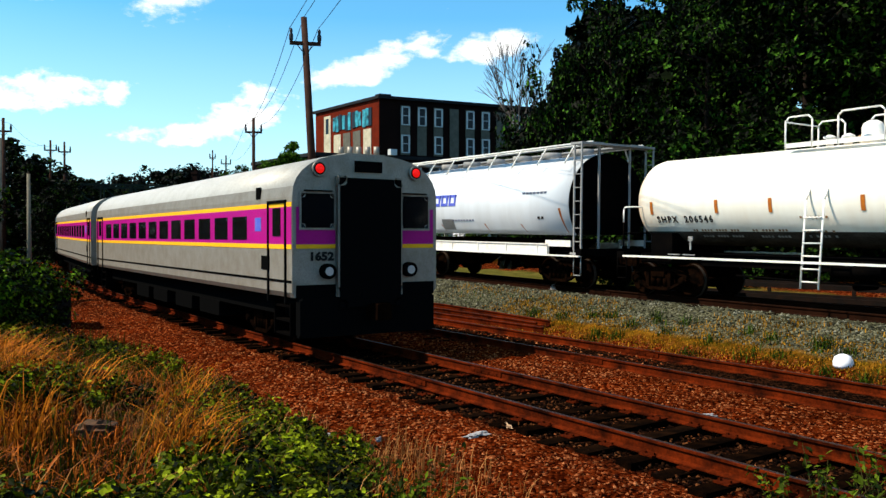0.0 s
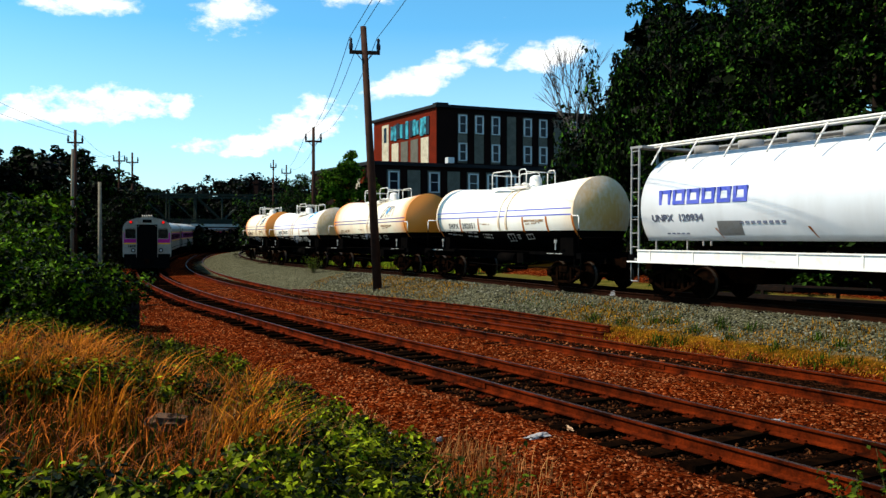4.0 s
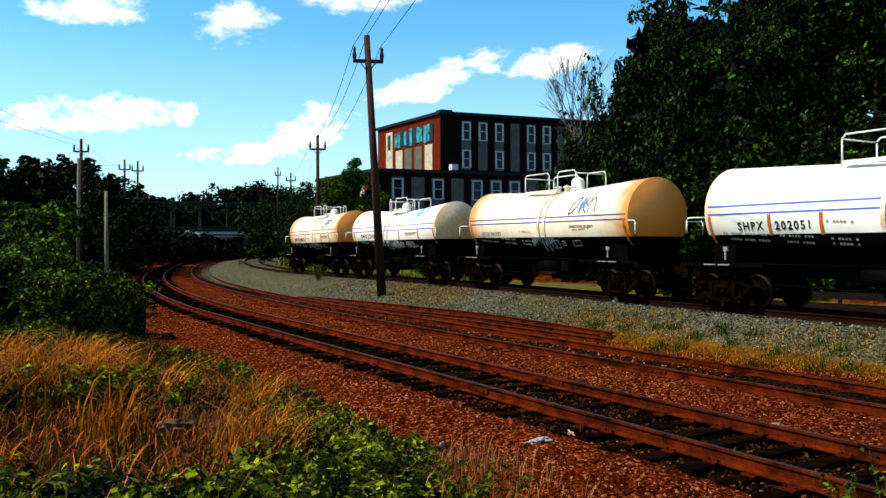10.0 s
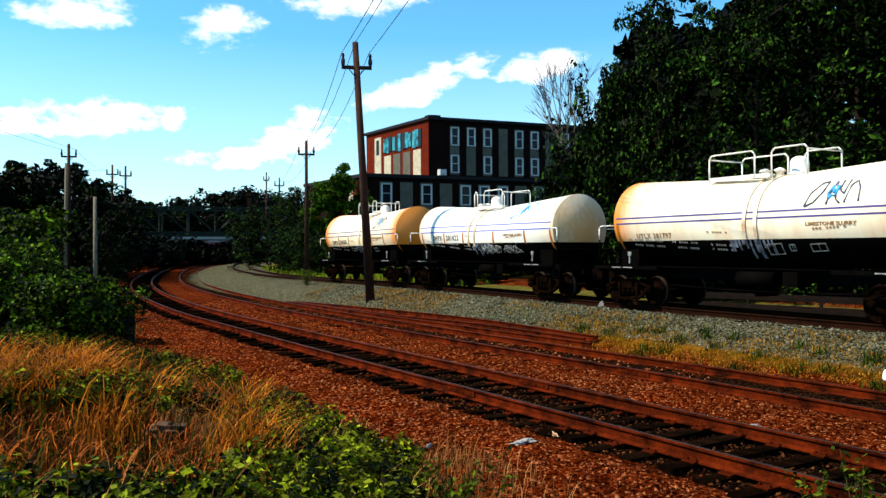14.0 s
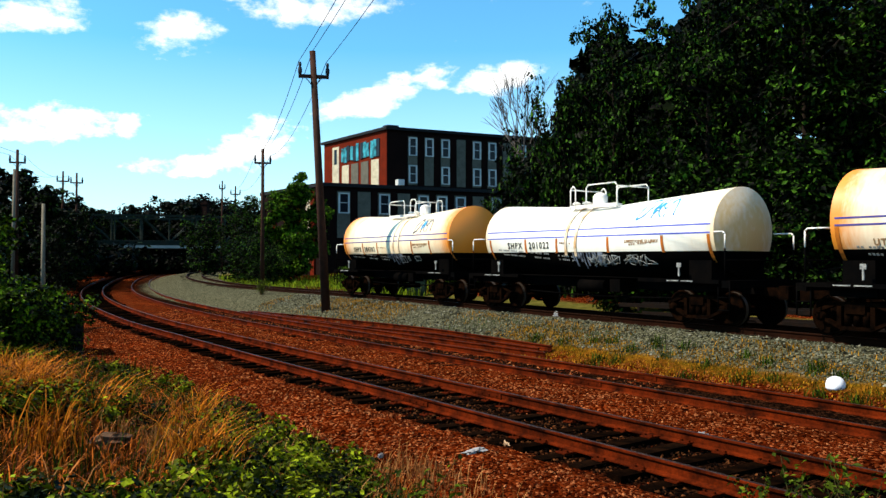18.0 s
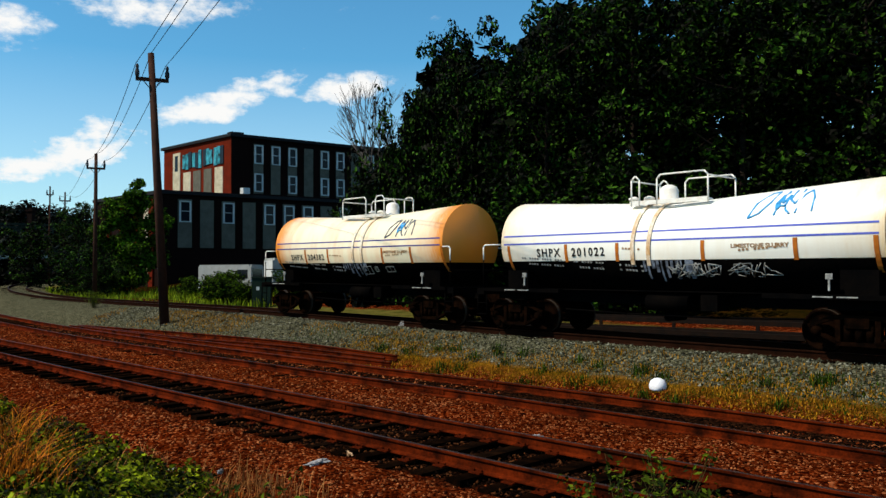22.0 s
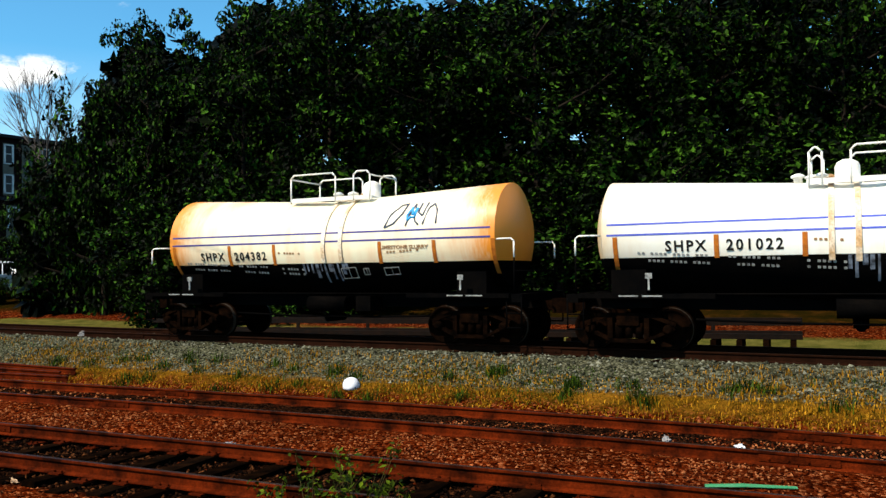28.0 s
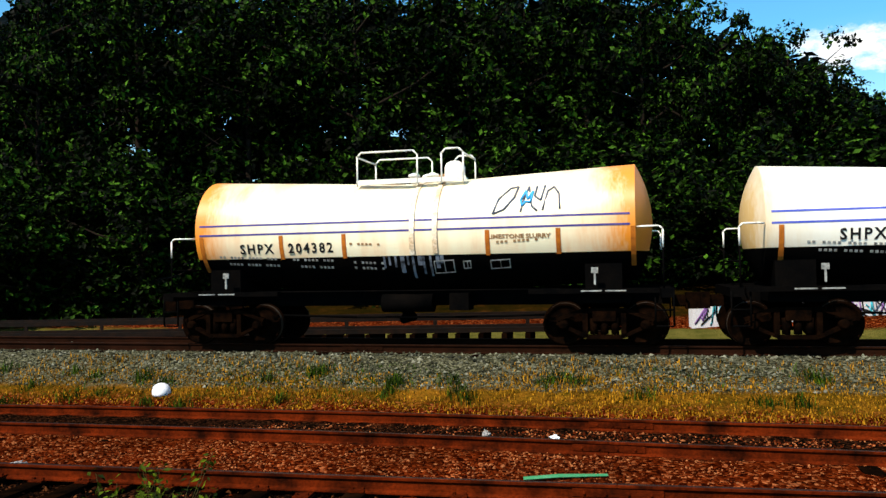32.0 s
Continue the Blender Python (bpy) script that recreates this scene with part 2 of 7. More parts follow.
def part(name, bm, material, parent, label="", m=None):
    mats = material if isinstance(material, (list, tuple)) else (material,)
    ob = new(name, mesh_of(name, bm, *mats))
    ob.parent = parent
    if m is not None:
        ob.matrix_basis = m
    return tagged(ob, label)


def again(ob, parent, m):
    """One more of a part, on the same mesh."""
    o = new(ob.name.split(".")[0], ob.data)
    o.parent = parent
    o.matrix_basis = m
    if ob.get("label"):
        o["label"] = ob["label"]
    return o


def B():
    return bmesh.new()


def thing(name, label, category, group="", m=None, kind=""):
    ob = new(name)
    ob.empty_display_size = 0.2
    if m is not None:
        ob.matrix_basis = m
    return tagged(ob, label, category, group, kind)


def words(name, text, size, material, parent, m, label="", sx=1.0, bold=0.0, gap=1.0):
    """Letters as a flat mesh, in the built-in font; m puts its middle, its x along the line."""
    cu = bpy.data.curves.new(name, "FONT")
    cu.body, cu.size, cu.align_x, cu.align_y = text, size, "CENTER", "CENTER"
    cu.resolution_u, cu.offset, cu.extrude, cu.space_character = 2, bold, 0.002, gap
    ob = new(name, cu)
    me = bpy.data.meshes.new_from_object(ob.evaluated_get(bpy.context.evaluated_depsgraph_get()))
    bpy.data.objects.remove(ob)
    bpy.data.curves.remove(cu)
    me.materials.clear()
    me.materials.append(material)
    if sx != 1.0:
        me.transform(Matrix.Diagonal((sx, 1, 1, 1)))
    ob = new(name, me)
    ob.parent = parent
    ob.matrix_basis = m
    return tagged(ob, label)


# ---- plan: the three tracks ----
def smooth_line(pts, step=0.5):
    """A dense line through the points."""
    P = [Vector(p) for p in pts]
    P = [2 * P[0] - P[1]] + P + [2 * P[-1] - P[-2]]
    out = []
    for i in range(1, len(P) - 2):
        a, b, c, d = P[i - 1:i + 3]
        n = max(2, int((c - b).length / step))
        for k in range(n):
            t = k / n
            out.append(0.5 * (2 * b + (c - a) * t + (2 * a - 5 * b + 4 * c - d) * t * t + (3 * b - a - 3 * c + d) * t ** 3))
    out.append(P[-2])
    s = np.r_[0, np.cumsum([(q - p).length for p, q in zip(out[:-1], out[1:])])]
    return np.array([tuple(p) for p in out]), s


class Line:
    """A track: its middle at rail height, s metres from its right-hand end."""

    def __init__(self, pts):
        self.p, self.s = smooth_line(pts)

    def at(self, s):
        x, y, z = (np.interp(s, self.s, self.p[:, i]) for i in range(3))
        if s < 0 or s > self.s[-1]:
            i, j = (0, 1) if s < 0 else (-2, -1)
            d = (self.p[j] - self.p[i]) / (self.s[j] - self.s[i])
            x, y, z = (self.p[0] + d * s) if s < 0 else (self.p[-1] + d * (s - self.s[-1]))
        return Vector((float(x), float(y), float(z)))

    def pose_at(self, s, half=4.0):
        """A thing's pose on the track, its two trucks half apart from s; its +x points to the right-hand end."""
        a, b = self.at(s - half), self.at(s + half)
        x = (a - b).normalized()
        y = Vector((0, 0, 1)).cross(x).normalized()
        z = x.cross(y)
        m = Matrix((x, y, z)).transposed().to_4x4()
        m.translation = (a + b) / 2
        return m

    def off(self, X, Y):
        """Distance to the line of many points, to the far side positive, and the line's height there."""
        q = self.p[::2]
        X, Y = np.asarray(X, float), np.asarray(Y, float)
        d = np.hypot(X[..., None] - q[:, 0], Y[..., None] - q[:, 1])
        k = d.argmin(-1)
        k1 = np.clip(k, 1, len(q) - 2)
        tx, ty = q[k1 + 1, 0] - q[k1 - 1, 0], q[k1 + 1, 1] - q[k1 - 1, 1]
        side = (X - q[k, 0]) * ty - (Y - q[k, 1]) * tx
        return np.take_along_axis(d, k[..., None], -1)[..., 0] * np.where(side > 0, 1, -1), q[k, 2]


TRACK_A = Line([(60, -4.5, .17), (30, 1.4, .17), (12, 5.3, .17), (2.8, 7.35, .17), (-.65, 8.15, .17), (-3.5, 8.85, .17), (-7, 9.7, .17), (-12, 10.9, .17), (-17, 12.1, .17),
                (-24, 13.8, .19), (-33, 16.0, .25), (-46, 20.0, .38), (-60, 25.2, .56), (-76, 32.4, .86), (-96, 43.0, 1.35), (-118, 56.5, 1.9), (-136, 71, 2.3), (-150, 90, 2.6), (-158, 112, 2.8), (-162, 150, 3.0)])
TRACK_B = Line([(60, -4.0, .17), (30, 3.2, .17), (12, 8.1, .17), (4.5, 10.4, .17), (2.3, 11.1, .17), (-.9, 12.1, .17), (-4.6, 13.15, .17), (-8.5, 14.15, .17), (-12.5, 15.1, .17), (-24, 17.8, .22),
                (-33, 20.1, .3), (-46, 24.1, .42), (-60, 29.3, .6), (-76, 36.6, .9), (-94, 46.3, 1.35), (-116, 60.5, 1.9), (-133, 74, 2.3), (-146, 92, 2.6), (-154, 113, 2.8), (-158, 150, 3.0)])
TRACK_F = Line([(80, 0, .66), (40, 8.6, .66), (20, 13.0, .69), (10, 15.2, .74), (.9, 17.4, .82), (-9.2, 19.9, .93), (-15, 21.35, 1.0), (-25.6, 24.1, 1.15), (-40, 28.0, 1.22), (-52, 31.6, 1.3),
                (-66, 37.2, 1.55), (-80, 44.6, 1.85), (-94, 54.0, 2.1), (-107, 66, 2.3), (-117, 81, 2.5), (-124, 100, 2.7), (-128, 150, 3.0)])


def ramp01(x, a, b):
    t = np.clip((np.asarray(x, float) - a) / (b - a), 0, 1)
    return t * t * (3 - 2 * t)


def ground_z(X, Y):
    """The ground's height, for one point or many."""
    X, Y = np.asarray(X, float), np.asarray(Y, float)
    dA, zA = TRACK_A.off(X, Y)
    dB, zB = TRACK_B.off(X, Y)
    dF, zF = TRACK_F.off(X, Y)
    z = zA - 0.17 + (zB - zA) * ramp01(dA, 1, 4)
    # ballast shoulder and bank on the near side
    z = z - 0.16 * ramp01(-dA, 1.6, 3.2)
    z = z + 0.85 * ramp01(-dA, 3.3, 7.5)
    # ties stand a little proud of the stone between the rails
    z = z - 0.07 * (1 - ramp01(np.abs(dA), 1.3, 1.9)) + 0.008 * (1 - ramp01(np.abs(dB), 1.3, 1.9))
    # freight embankment, steep at the near track's end and broad round the bend
    top = zF - 0.17
    wide = 1.3 + 1.7 * ramp01(-X, 10, 28)
    foot = -1.55 - wide
    gap = np.clip((dB - 1.6) / np.maximum(dB - 1.6 - (dF - foot), 0.5), 0, 1)
    z = z + (dB > 1.6) * (dF < 1.5) * np.minimum(0.42, 0.5 * (top - z)) * gap
    z = np.where((dF > foot) & (dF <= 1.5), z + (top - z) * ramp01(dF, foot, -1.5), z)
    z = np.where(dF > 1.5, top - 0.35 * ramp01(dF, 1.5, 3.0), z)
    # a low rise behind the service road, far woods on hills
    z = z + 1.2 * ramp01(dF, 6, 18)
    return z


def gz(x, y):
    return float(ground_z(np.array([x]), np.array([y]))[0])

# ---- ground ----
def ground_material():
    m = bpy.data.materials.new("ground")
    m.use_nodes = True
    nt = m.node_tree
    N, L = nt.nodes.new, nt.links.new
    b = nt.nodes["Principled BSDF"]
    b.inputs["Roughness"].default_value = 0.9
    b.inputs["Specular IOR Level"].default_value = 0.0
    co = N("ShaderNodeTexCoord")

    def noise_of(scale, detail=5, rough=0.6):
        n = N("ShaderNodeTexNoise")
        n.inputs["Scale"].default_value, n.inputs["Detail"].default_value, n.inputs["Roughness"].default_value = scale, detail, rough
        L(co.outputs["Object"], n.inputs["Vector"])
        return n.outputs["Fac"]

    def ramp(fac, *stops):
        r = N("ShaderNodeValToRGB")
        while len(r.color_ramp.elements) < len(stops):
            r.color_ramp.elements.new(0.5)
        for e, (p, c) in zip(r.color_ramp.elements, stops):
            e.position, e.color = p, (*c, 1)
        L(fac, r.inputs[0])
        return r.outputs[0]

    def mixed(fac, a, c, kind="MIX"):
        x = N("ShaderNodeMix")
        x.data_type, x.blend_type = "RGBA", kind
        if isinstance(fac, float):
            x.inputs["Factor"].default_value = fac
        else:
            L(fac, x.inputs["Factor"])
        L(a, x.inputs["A"])
        L(c, x.inputs["B"])
        return x.outputs["Result"]

    def zone(name):
        a = N("ShaderNodeAttribute")
        a.attribute_name = name
        return a.outputs["Fac"]

    def ragged(name, scale=3.0, width=0.5):
        """The zone's edge broken up by noise."""
        ad, mp = N("ShaderNodeMath"), N("ShaderNodeMapRange")
        ad.operation = "ADD"
        L(zone(name), ad.inputs[0])
        L(noise_of(scale), ad.inputs[1])
        L(ad.outputs[0], mp.inputs["Value"])
        mp.inputs["From Min"].default_value, mp.inputs["From Max"].default_value = 1.0 - width / 2, 1.0 + width / 2
        return mp.outputs[0]

    vor = N("ShaderNodeTexVoronoi")
    vor.inputs["Scale"].default_value = 24.0
    L(co.outputs["Object"], vor.inputs["Vector"])
    sep = N("ShaderNodeSeparateColor")
    L(vor.outputs["Color"], sep.inputs[0])
    brown = ramp(sep.outputs[0], (0.0, (0.0060, 0.0008, 0.0002)), (0.45, (0.0430, 0.0058, 0.0010)), (0.85, (0.1150, 0.0200, 0.0040)), (1.0, (0.30, 0.100, 0.036)))
    rust = ramp(noise_of(0.8), (0.35, (0.55, 0.50, 0.50)), (0.65, (1.25, 0.95, 0.75)))
    brown = mixed(0.8, brown, rust, "MULTIPLY")
    grey = ramp(sep.outputs[1], (0.0, (0.0080, 0.0082, 0.0046)), (0.5, (0.0430, 0.0415, 0.0230)), (1.0, (0.1400, 0.1320, 0.0800)))
    grass = ramp(noise_of(2.2, 6, 0.7), (0.30, (0.0179, 0.0197, 0.0012)), (0.48, (0.1000, 0.0480, 0.0035)), (0.62, (0.1850, 0.0750, 0.0060)), (0.8, (0.1150, 0.0370, 0.0050)))
    grass = mixed(0.6, grass, ramp(noise_of(26.0), (0.3, (0.45, 0.45, 0.45)), (0.7, (1.35, 1.35, 1.35))), "MULTIPLY")
    green = ramp(noise_of(1.4, 6, 0.7), (0.3, (0.0035, 0.0046, 0.0006)), (0.55, (0.0160, 0.0085, 0.0012)), (0.75, (0.0480, 0.0175, 0.0030)))
    road = ramp(noise_of(1.6), (0.3, (0.045, 0.047, 0.008)), (0.7, (0.12, 0.098, 0.022)))
    oily = ramp(sep.outputs[2], (0.0, (0.0012, 0.0007, 0.0005)), (0.6, (0.0052, 0.0022, 0.0012)), (1.0, (0.036, 0.012, 0.005)))
    brown = mixed(ragged("oil", 2.5, 0.5), brown, oily)
    col = mixed(ragged("dry", 2.0), brown, grass)
    col = mixed(ragged("grey", 1.5, 0.35), col, grey)
    col = mixed(ragged("road", 0.7, 0.3), col, road)
    col = mixed(ragged("green", 0.8, 0.4), col, green)
    L(col, b.inputs["Base Color"])
    bp = N("ShaderNodeBump")
    bp.inputs["Strength"].default_value, bp.inputs["Distance"].default_value = 0.9, 0.04
    L(vor.outputs["Distance"], bp.inputs["Height"])
    bp.invert = True
    L(bp.outputs[0], b.inputs["Normal"])
    return m


def spread(*runs):
    out = [np.arange(a, b, st) for a, b, st in runs]
    return np.r_[tuple(out)]


def make_ground():
    xs = spread((-2600, -400, 250), (-400, -170, 16), (-170, -60, 2.0), (-60, -30, 0.7), (-30, 12, 0.28), (12, 40, 1.0), (40, 200, 12), (200, 2601, 300))
    ys = spread((-2600, -100, 300), (-100, -12, 8), (-12, 2, 0.6), (2, 26, 0.24), (26, 60, 0.7), (60, 160, 2.5), (160, 400, 15), (400, 2601, 300))
    X, Y = np.meshgrid(xs, ys)
    near = (np.abs(X) < 400) & (np.abs(Y) < 400)
    Z = ground_z(X, Y)
    Z[~near] = np.clip(Z[~near], 0.5, 4)
    rng = np.random.default_rng(3)
    fine = (X > -60) & (X < 30) & (Y > -12) & (Y < 40)
    Z = Z + np.where(fine, rng.normal(0, 0.012, Z.shape), 0)
    dA, _ = TRACK_A.off(X, Y)
    dB, _ = TRACK_B.off(X, Y)
    dF, _ = TRACK_F.off(X, Y)
    foot = -1.7 - (1.3 + 1.7 * ramp01(-X, 10, 28))
    grey = ramp01(dF - foot, -0.5, 0.4) * (1 - ramp01(dF, 2.6, 3.4))
    # the grey stone spreads down to the second track further off
    dry = ramp01(dB, 1.3, 2.6) * (1 - ramp01(dF - foot, 0.2, 1.2))
    dry = dry * ramp01(X, -30, -12) * 0.8
    bank = ramp01(-dA, 3.4, 5.6)
    green = np.maximum(bank * 0.85, ramp01(dF, 8.5, 12) * 0.9)
    road = ramp01(dF, 1.7, 2.4) * (1 - ramp01(dF, 7.5, 9.5)) * 0.9
    oil = np.maximum(1 - ramp01(np.abs(dA), .8, 1.75), .85 * (1 - ramp01(np.abs(dB), .6, 1.2)))
    nx, ny = len(xs), len(ys)
    verts = np.stack([X, Y, Z], -1).reshape(-1, 3)
    i = np.arange(nx * ny).reshape(ny, nx)
    faces = np.stack([i[:-1, :-1], i[:-1, 1:], i[1:, 1:], i[1:, :-1]], -1).reshape(-1, 4)
    me = bpy.data.meshes.new("ground")
    me.from_pydata(verts.tolist(), [], faces.tolist())
    for name, v in (("grey", grey), ("dry", dry), ("green", green), ("road", road), ("oil", oil)):
        a = me.attributes.new(name, "FLOAT", "POINT")
        a.data.foreach_set("value", np.clip(v, 0, 1).ravel().astype(np.float32))
    me.materials.append(ground_material())
    me.shade_smooth()
    tagged(new("ground", me), "rust-brown ballast, grey stone bank and dry grass along the tracks", "ground", kind="structure")


make_ground()

RUST = mat("rusty_rail", (0.105, 0.0120, 0.0015), 0.9, 0.0, 1.0, 2.2, (0.0100, 0.0019, 0.0005), 0.4, 60, spec=0.02)
RAILTOP = mat("worn_rail_head", (0.018, 0.0065, 0.003), 0.55, 0.1, 0.6, 3, (0.015, 0.006, 0.003), spec=0.15)
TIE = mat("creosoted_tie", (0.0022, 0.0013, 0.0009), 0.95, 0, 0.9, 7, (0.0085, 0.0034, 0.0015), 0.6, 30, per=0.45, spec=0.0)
RUST_DARK = mat("dark_rusty_rail", (0.016, 0.0050, 0.0022), 0.9, 0.0, 0.8, 3, (0.006, 0.0025, 0.0012), 0.3, 60, spec=0.02)
RAIL_PROFILE = [(-.075, -.17), (.075, -.17), (.075, -.155), (.014, -.135), (.011, -.045), (.037, -.03), (.037, -.006), (.028, 0), (-.028, 0), (-.037, -.006), (-.037, -.03), (-.011, -.045), (-.014, -.135), (-.075, -.155)]


def rail_mesh(name, line, s0, s1, offset, step, lift=0.0, material=None):
    """A rail along a line, offset to its far side."""
    n = max(2, int((s1 - s0) / step))
    rows = []
    for k in range(n + 1):
        s = s0 + (s1 - s0) * k / n
        p, q = line.at(s), line.at(s + 0.2)
        t = (q - p).normalized()
        side = Vector((t.y, -t.x, 0)).normalized()
        rows.append([p + side * (offset + u) + Vector((0, 0, w + lift)) for u, w in RAIL_PROFILE])
    m = len(RAIL_PROFILE)
    verts = [tuple(v) for row in rows for v in row]
    faces = [(k * m + j, k * m + (j + 1) % m, (k + 1) * m + (j + 1) % m, (k + 1) * m + j) for k in range(n) for j in range(m)]
    faces += [tuple(range(m - 1, -1, -1)), tuple(range(n * m, n * m + m))]
    me = bpy.data.meshes.new(name)
    me.from_pydata(verts, [], faces)
    me.materials.append(material or RUST)
    me.materials.append(RAILTOP)
    for k in range(n):
        me.polygons[k * m + 7].material_index = 1
    return me


def make_track(name, line, label, s_near, s_far, tie_from, tie_to):
    root = thing(name, label, "railway track", kind="structure")
    # rails in lengths with a joint gap
    for off in (-0.755, 0.755):
        s, k = 0.0, 0
        while s < s_far:
            e = min(s + 11.9, s_far)
            r = new("rail", rail_mesh("rail", line, s, e - 0.012, off, 0.8 if s < 110 else 2.5, material=RUST_DARK if line is TRACK_F else RUST))
            r.parent = root
            s, k = e, k + 1
    bm = B()
    box(bm, -0.11, 0.11, -1.3, 1.3, -0.36, -0.172)
    bmesh.ops.bevel(bm, geom=bm.edges[:], offset=0.012, segments=1)
    tie = mesh_of("tie", bm, TIE)
    rng = random.Random(5)
    s = tie_from
    rest = B()
    while s < s_far - 1:
        m = line.pose_at(s, 0.4) @ pose(0, rng.uniform(-.09, .09), rng.uniform(-.055, .008), rng.uniform(-1.5, 1.5), 0, rng.uniform(-4, 4))
        if s < tie_to:
            o = new("tie", tie)
            o.parent, o.matrix_basis = root, m
        else:
            k = len(rest.verts)
            box(rest, -0.11, 0.11, -1.3, 1.3, -0.36, -0.172)
            rest.verts.ensure_lookup_table()
            bmesh.ops.transform(rest, matrix=m, verts=rest.verts[k:])
        s += 0.56 + rng.uniform(-.05, .05)
    # plates under the rails and splice bars over their joints, on the nearest stretch
    if name == "track_1":
        bm = B()
        box(bm, -.09, .09, -.19, .19, -.175, -.158)
        for u, w in ((-.06, -.12), (.06, .12), (-.06, .12), (.06, -.12)):
            box(bm, u - .014, u + .014, w - .014, w + .014, -.16, -.135)
        plate = mesh_of("tie_plate", bm, RUST)
        near = [o for o in root.children if o.name.startswith("tie")]
        for o in near[8:100]:
            for y in (-.755, .755):
                q = new("tie_plate", plate)
                q.parent, q.matrix_basis = root, o.matrix_basis @ pose(0, y, .008)
    bm = B()
    box(bm, -.45, .45, -.034, -.012, -.125, -.045)
    box(bm, -.45, .45, .012, .034, -.125, -.045)
    for k in range(4):
        cyl(bm, (-.33 + .22 * k, -.052, -.085), (-.33 + .22 * k, .052, -.085), .016, 6)
    bar = mesh_of("splice_bar", bm, RUST_DARK if line is TRACK_F else RUST)
    for k in range(2, 11):
        for off in (-.755, .755):
            q = new("splice_bar", bar)
            q.parent, q.matrix_basis = root, line.pose_at(11.9 * k - .006, .4) @ pose(0, off, 0)
    tagged(part("far_ties", rest, TIE, root), kind="stuff")
    return root


def nearest_s(line, x, y):
    return float(line.s[np.hypot(line.p[:, 0] - x, line.p[:, 1] - y).argmin()])


make_track("track_1", TRACK_A, "rusty commuter track on dark weathered timber ties", 0, nearest_s(TRACK_A, -150, 90), nearest_s(TRACK_A, 14, 5), nearest_s(TRACK_A, -45, 21))
make_track("track_2", TRACK_B, "rusty parallel track on half-buried dark timber ties", 0, nearest_s(TRACK_B, -146, 92), nearest_s(TRACK_B, 14, 8), nearest_s(TRACK_B, -45, 25))
make_track("track_3", TRACK_F, "freight track on a raised grey stone bank", 0, nearest_s(TRACK_F, -117, 81), nearest_s(TRACK_F, 26, 12), nearest_s(TRACK_F, -45, 29))

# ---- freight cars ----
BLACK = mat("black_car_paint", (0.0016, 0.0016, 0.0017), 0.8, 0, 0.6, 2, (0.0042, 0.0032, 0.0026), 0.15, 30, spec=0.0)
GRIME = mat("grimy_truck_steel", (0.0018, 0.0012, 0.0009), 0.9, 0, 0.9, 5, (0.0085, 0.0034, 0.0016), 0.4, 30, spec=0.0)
TREAD = mat("worn_wheel_tread", (0.06, 0.045, 0.035), 0.45, 0.4, 0.5, 8)
WHITE = mat("white_rail_paint", (0.78, 0.77, 0.72), 0.5, 0, 0.35, 5, (0.55, 0.38, 0.22))
RUSTY = mat("orange_rust_strap", (0.45, 0.13, 0.012), 0.8, 0, 0.6, 9, (0.20, 0.05, 0.01))
BAND = mat("rust_edged_band_paint", (0.78, 0.72, 0.60), 0.6, 0, 0.9, 2.0, (0.50, 0.26, 0.08))
SMALL_BROWN = mat("faded_brown_lettering", (0.22, 0.11, 0.045), 0.7, 0, 0.6, 9, (0.45, 0.3, 0.16))
SPILL = mat("dried_slurry_spill", (0.20, 0.23, 0.29), 0.8, 0, 1.0, 5, (0.01, 0.01, 0.012))
NAVY = mat("navy_stripe_paint", (0.05, 0.045, 0.20), 0.5, 0, 0.4, 5, (0.14, 0.10, 0.25))
BLUE = mat("blue_stripe_paint", (0.06, 0.09, 0.45), 0.5, 0, 0.4, 5, (0.2, 0.2, 0.5))
LETTER = mat("black_lettering", (0.006, 0.006, 0.007), 0.7, 0, 0.3, 9, (0.03, 0.025, 0.02))
CHALK = mat("faded_white_lettering", (0.34, 0.34, 0.32), 0.7, 0, 0.8, 9, (0.05, 0.05, 0.05))
SKY_BLUE = mat("pale_blue_paint", (0.06, 0.36, 0.72), 0.5, 0, 0.3, 8)
GREY_LINE = mat("grey_line_paint", (0.10, 0.11, 0.15), 0.6, 0, 0.4, 8)


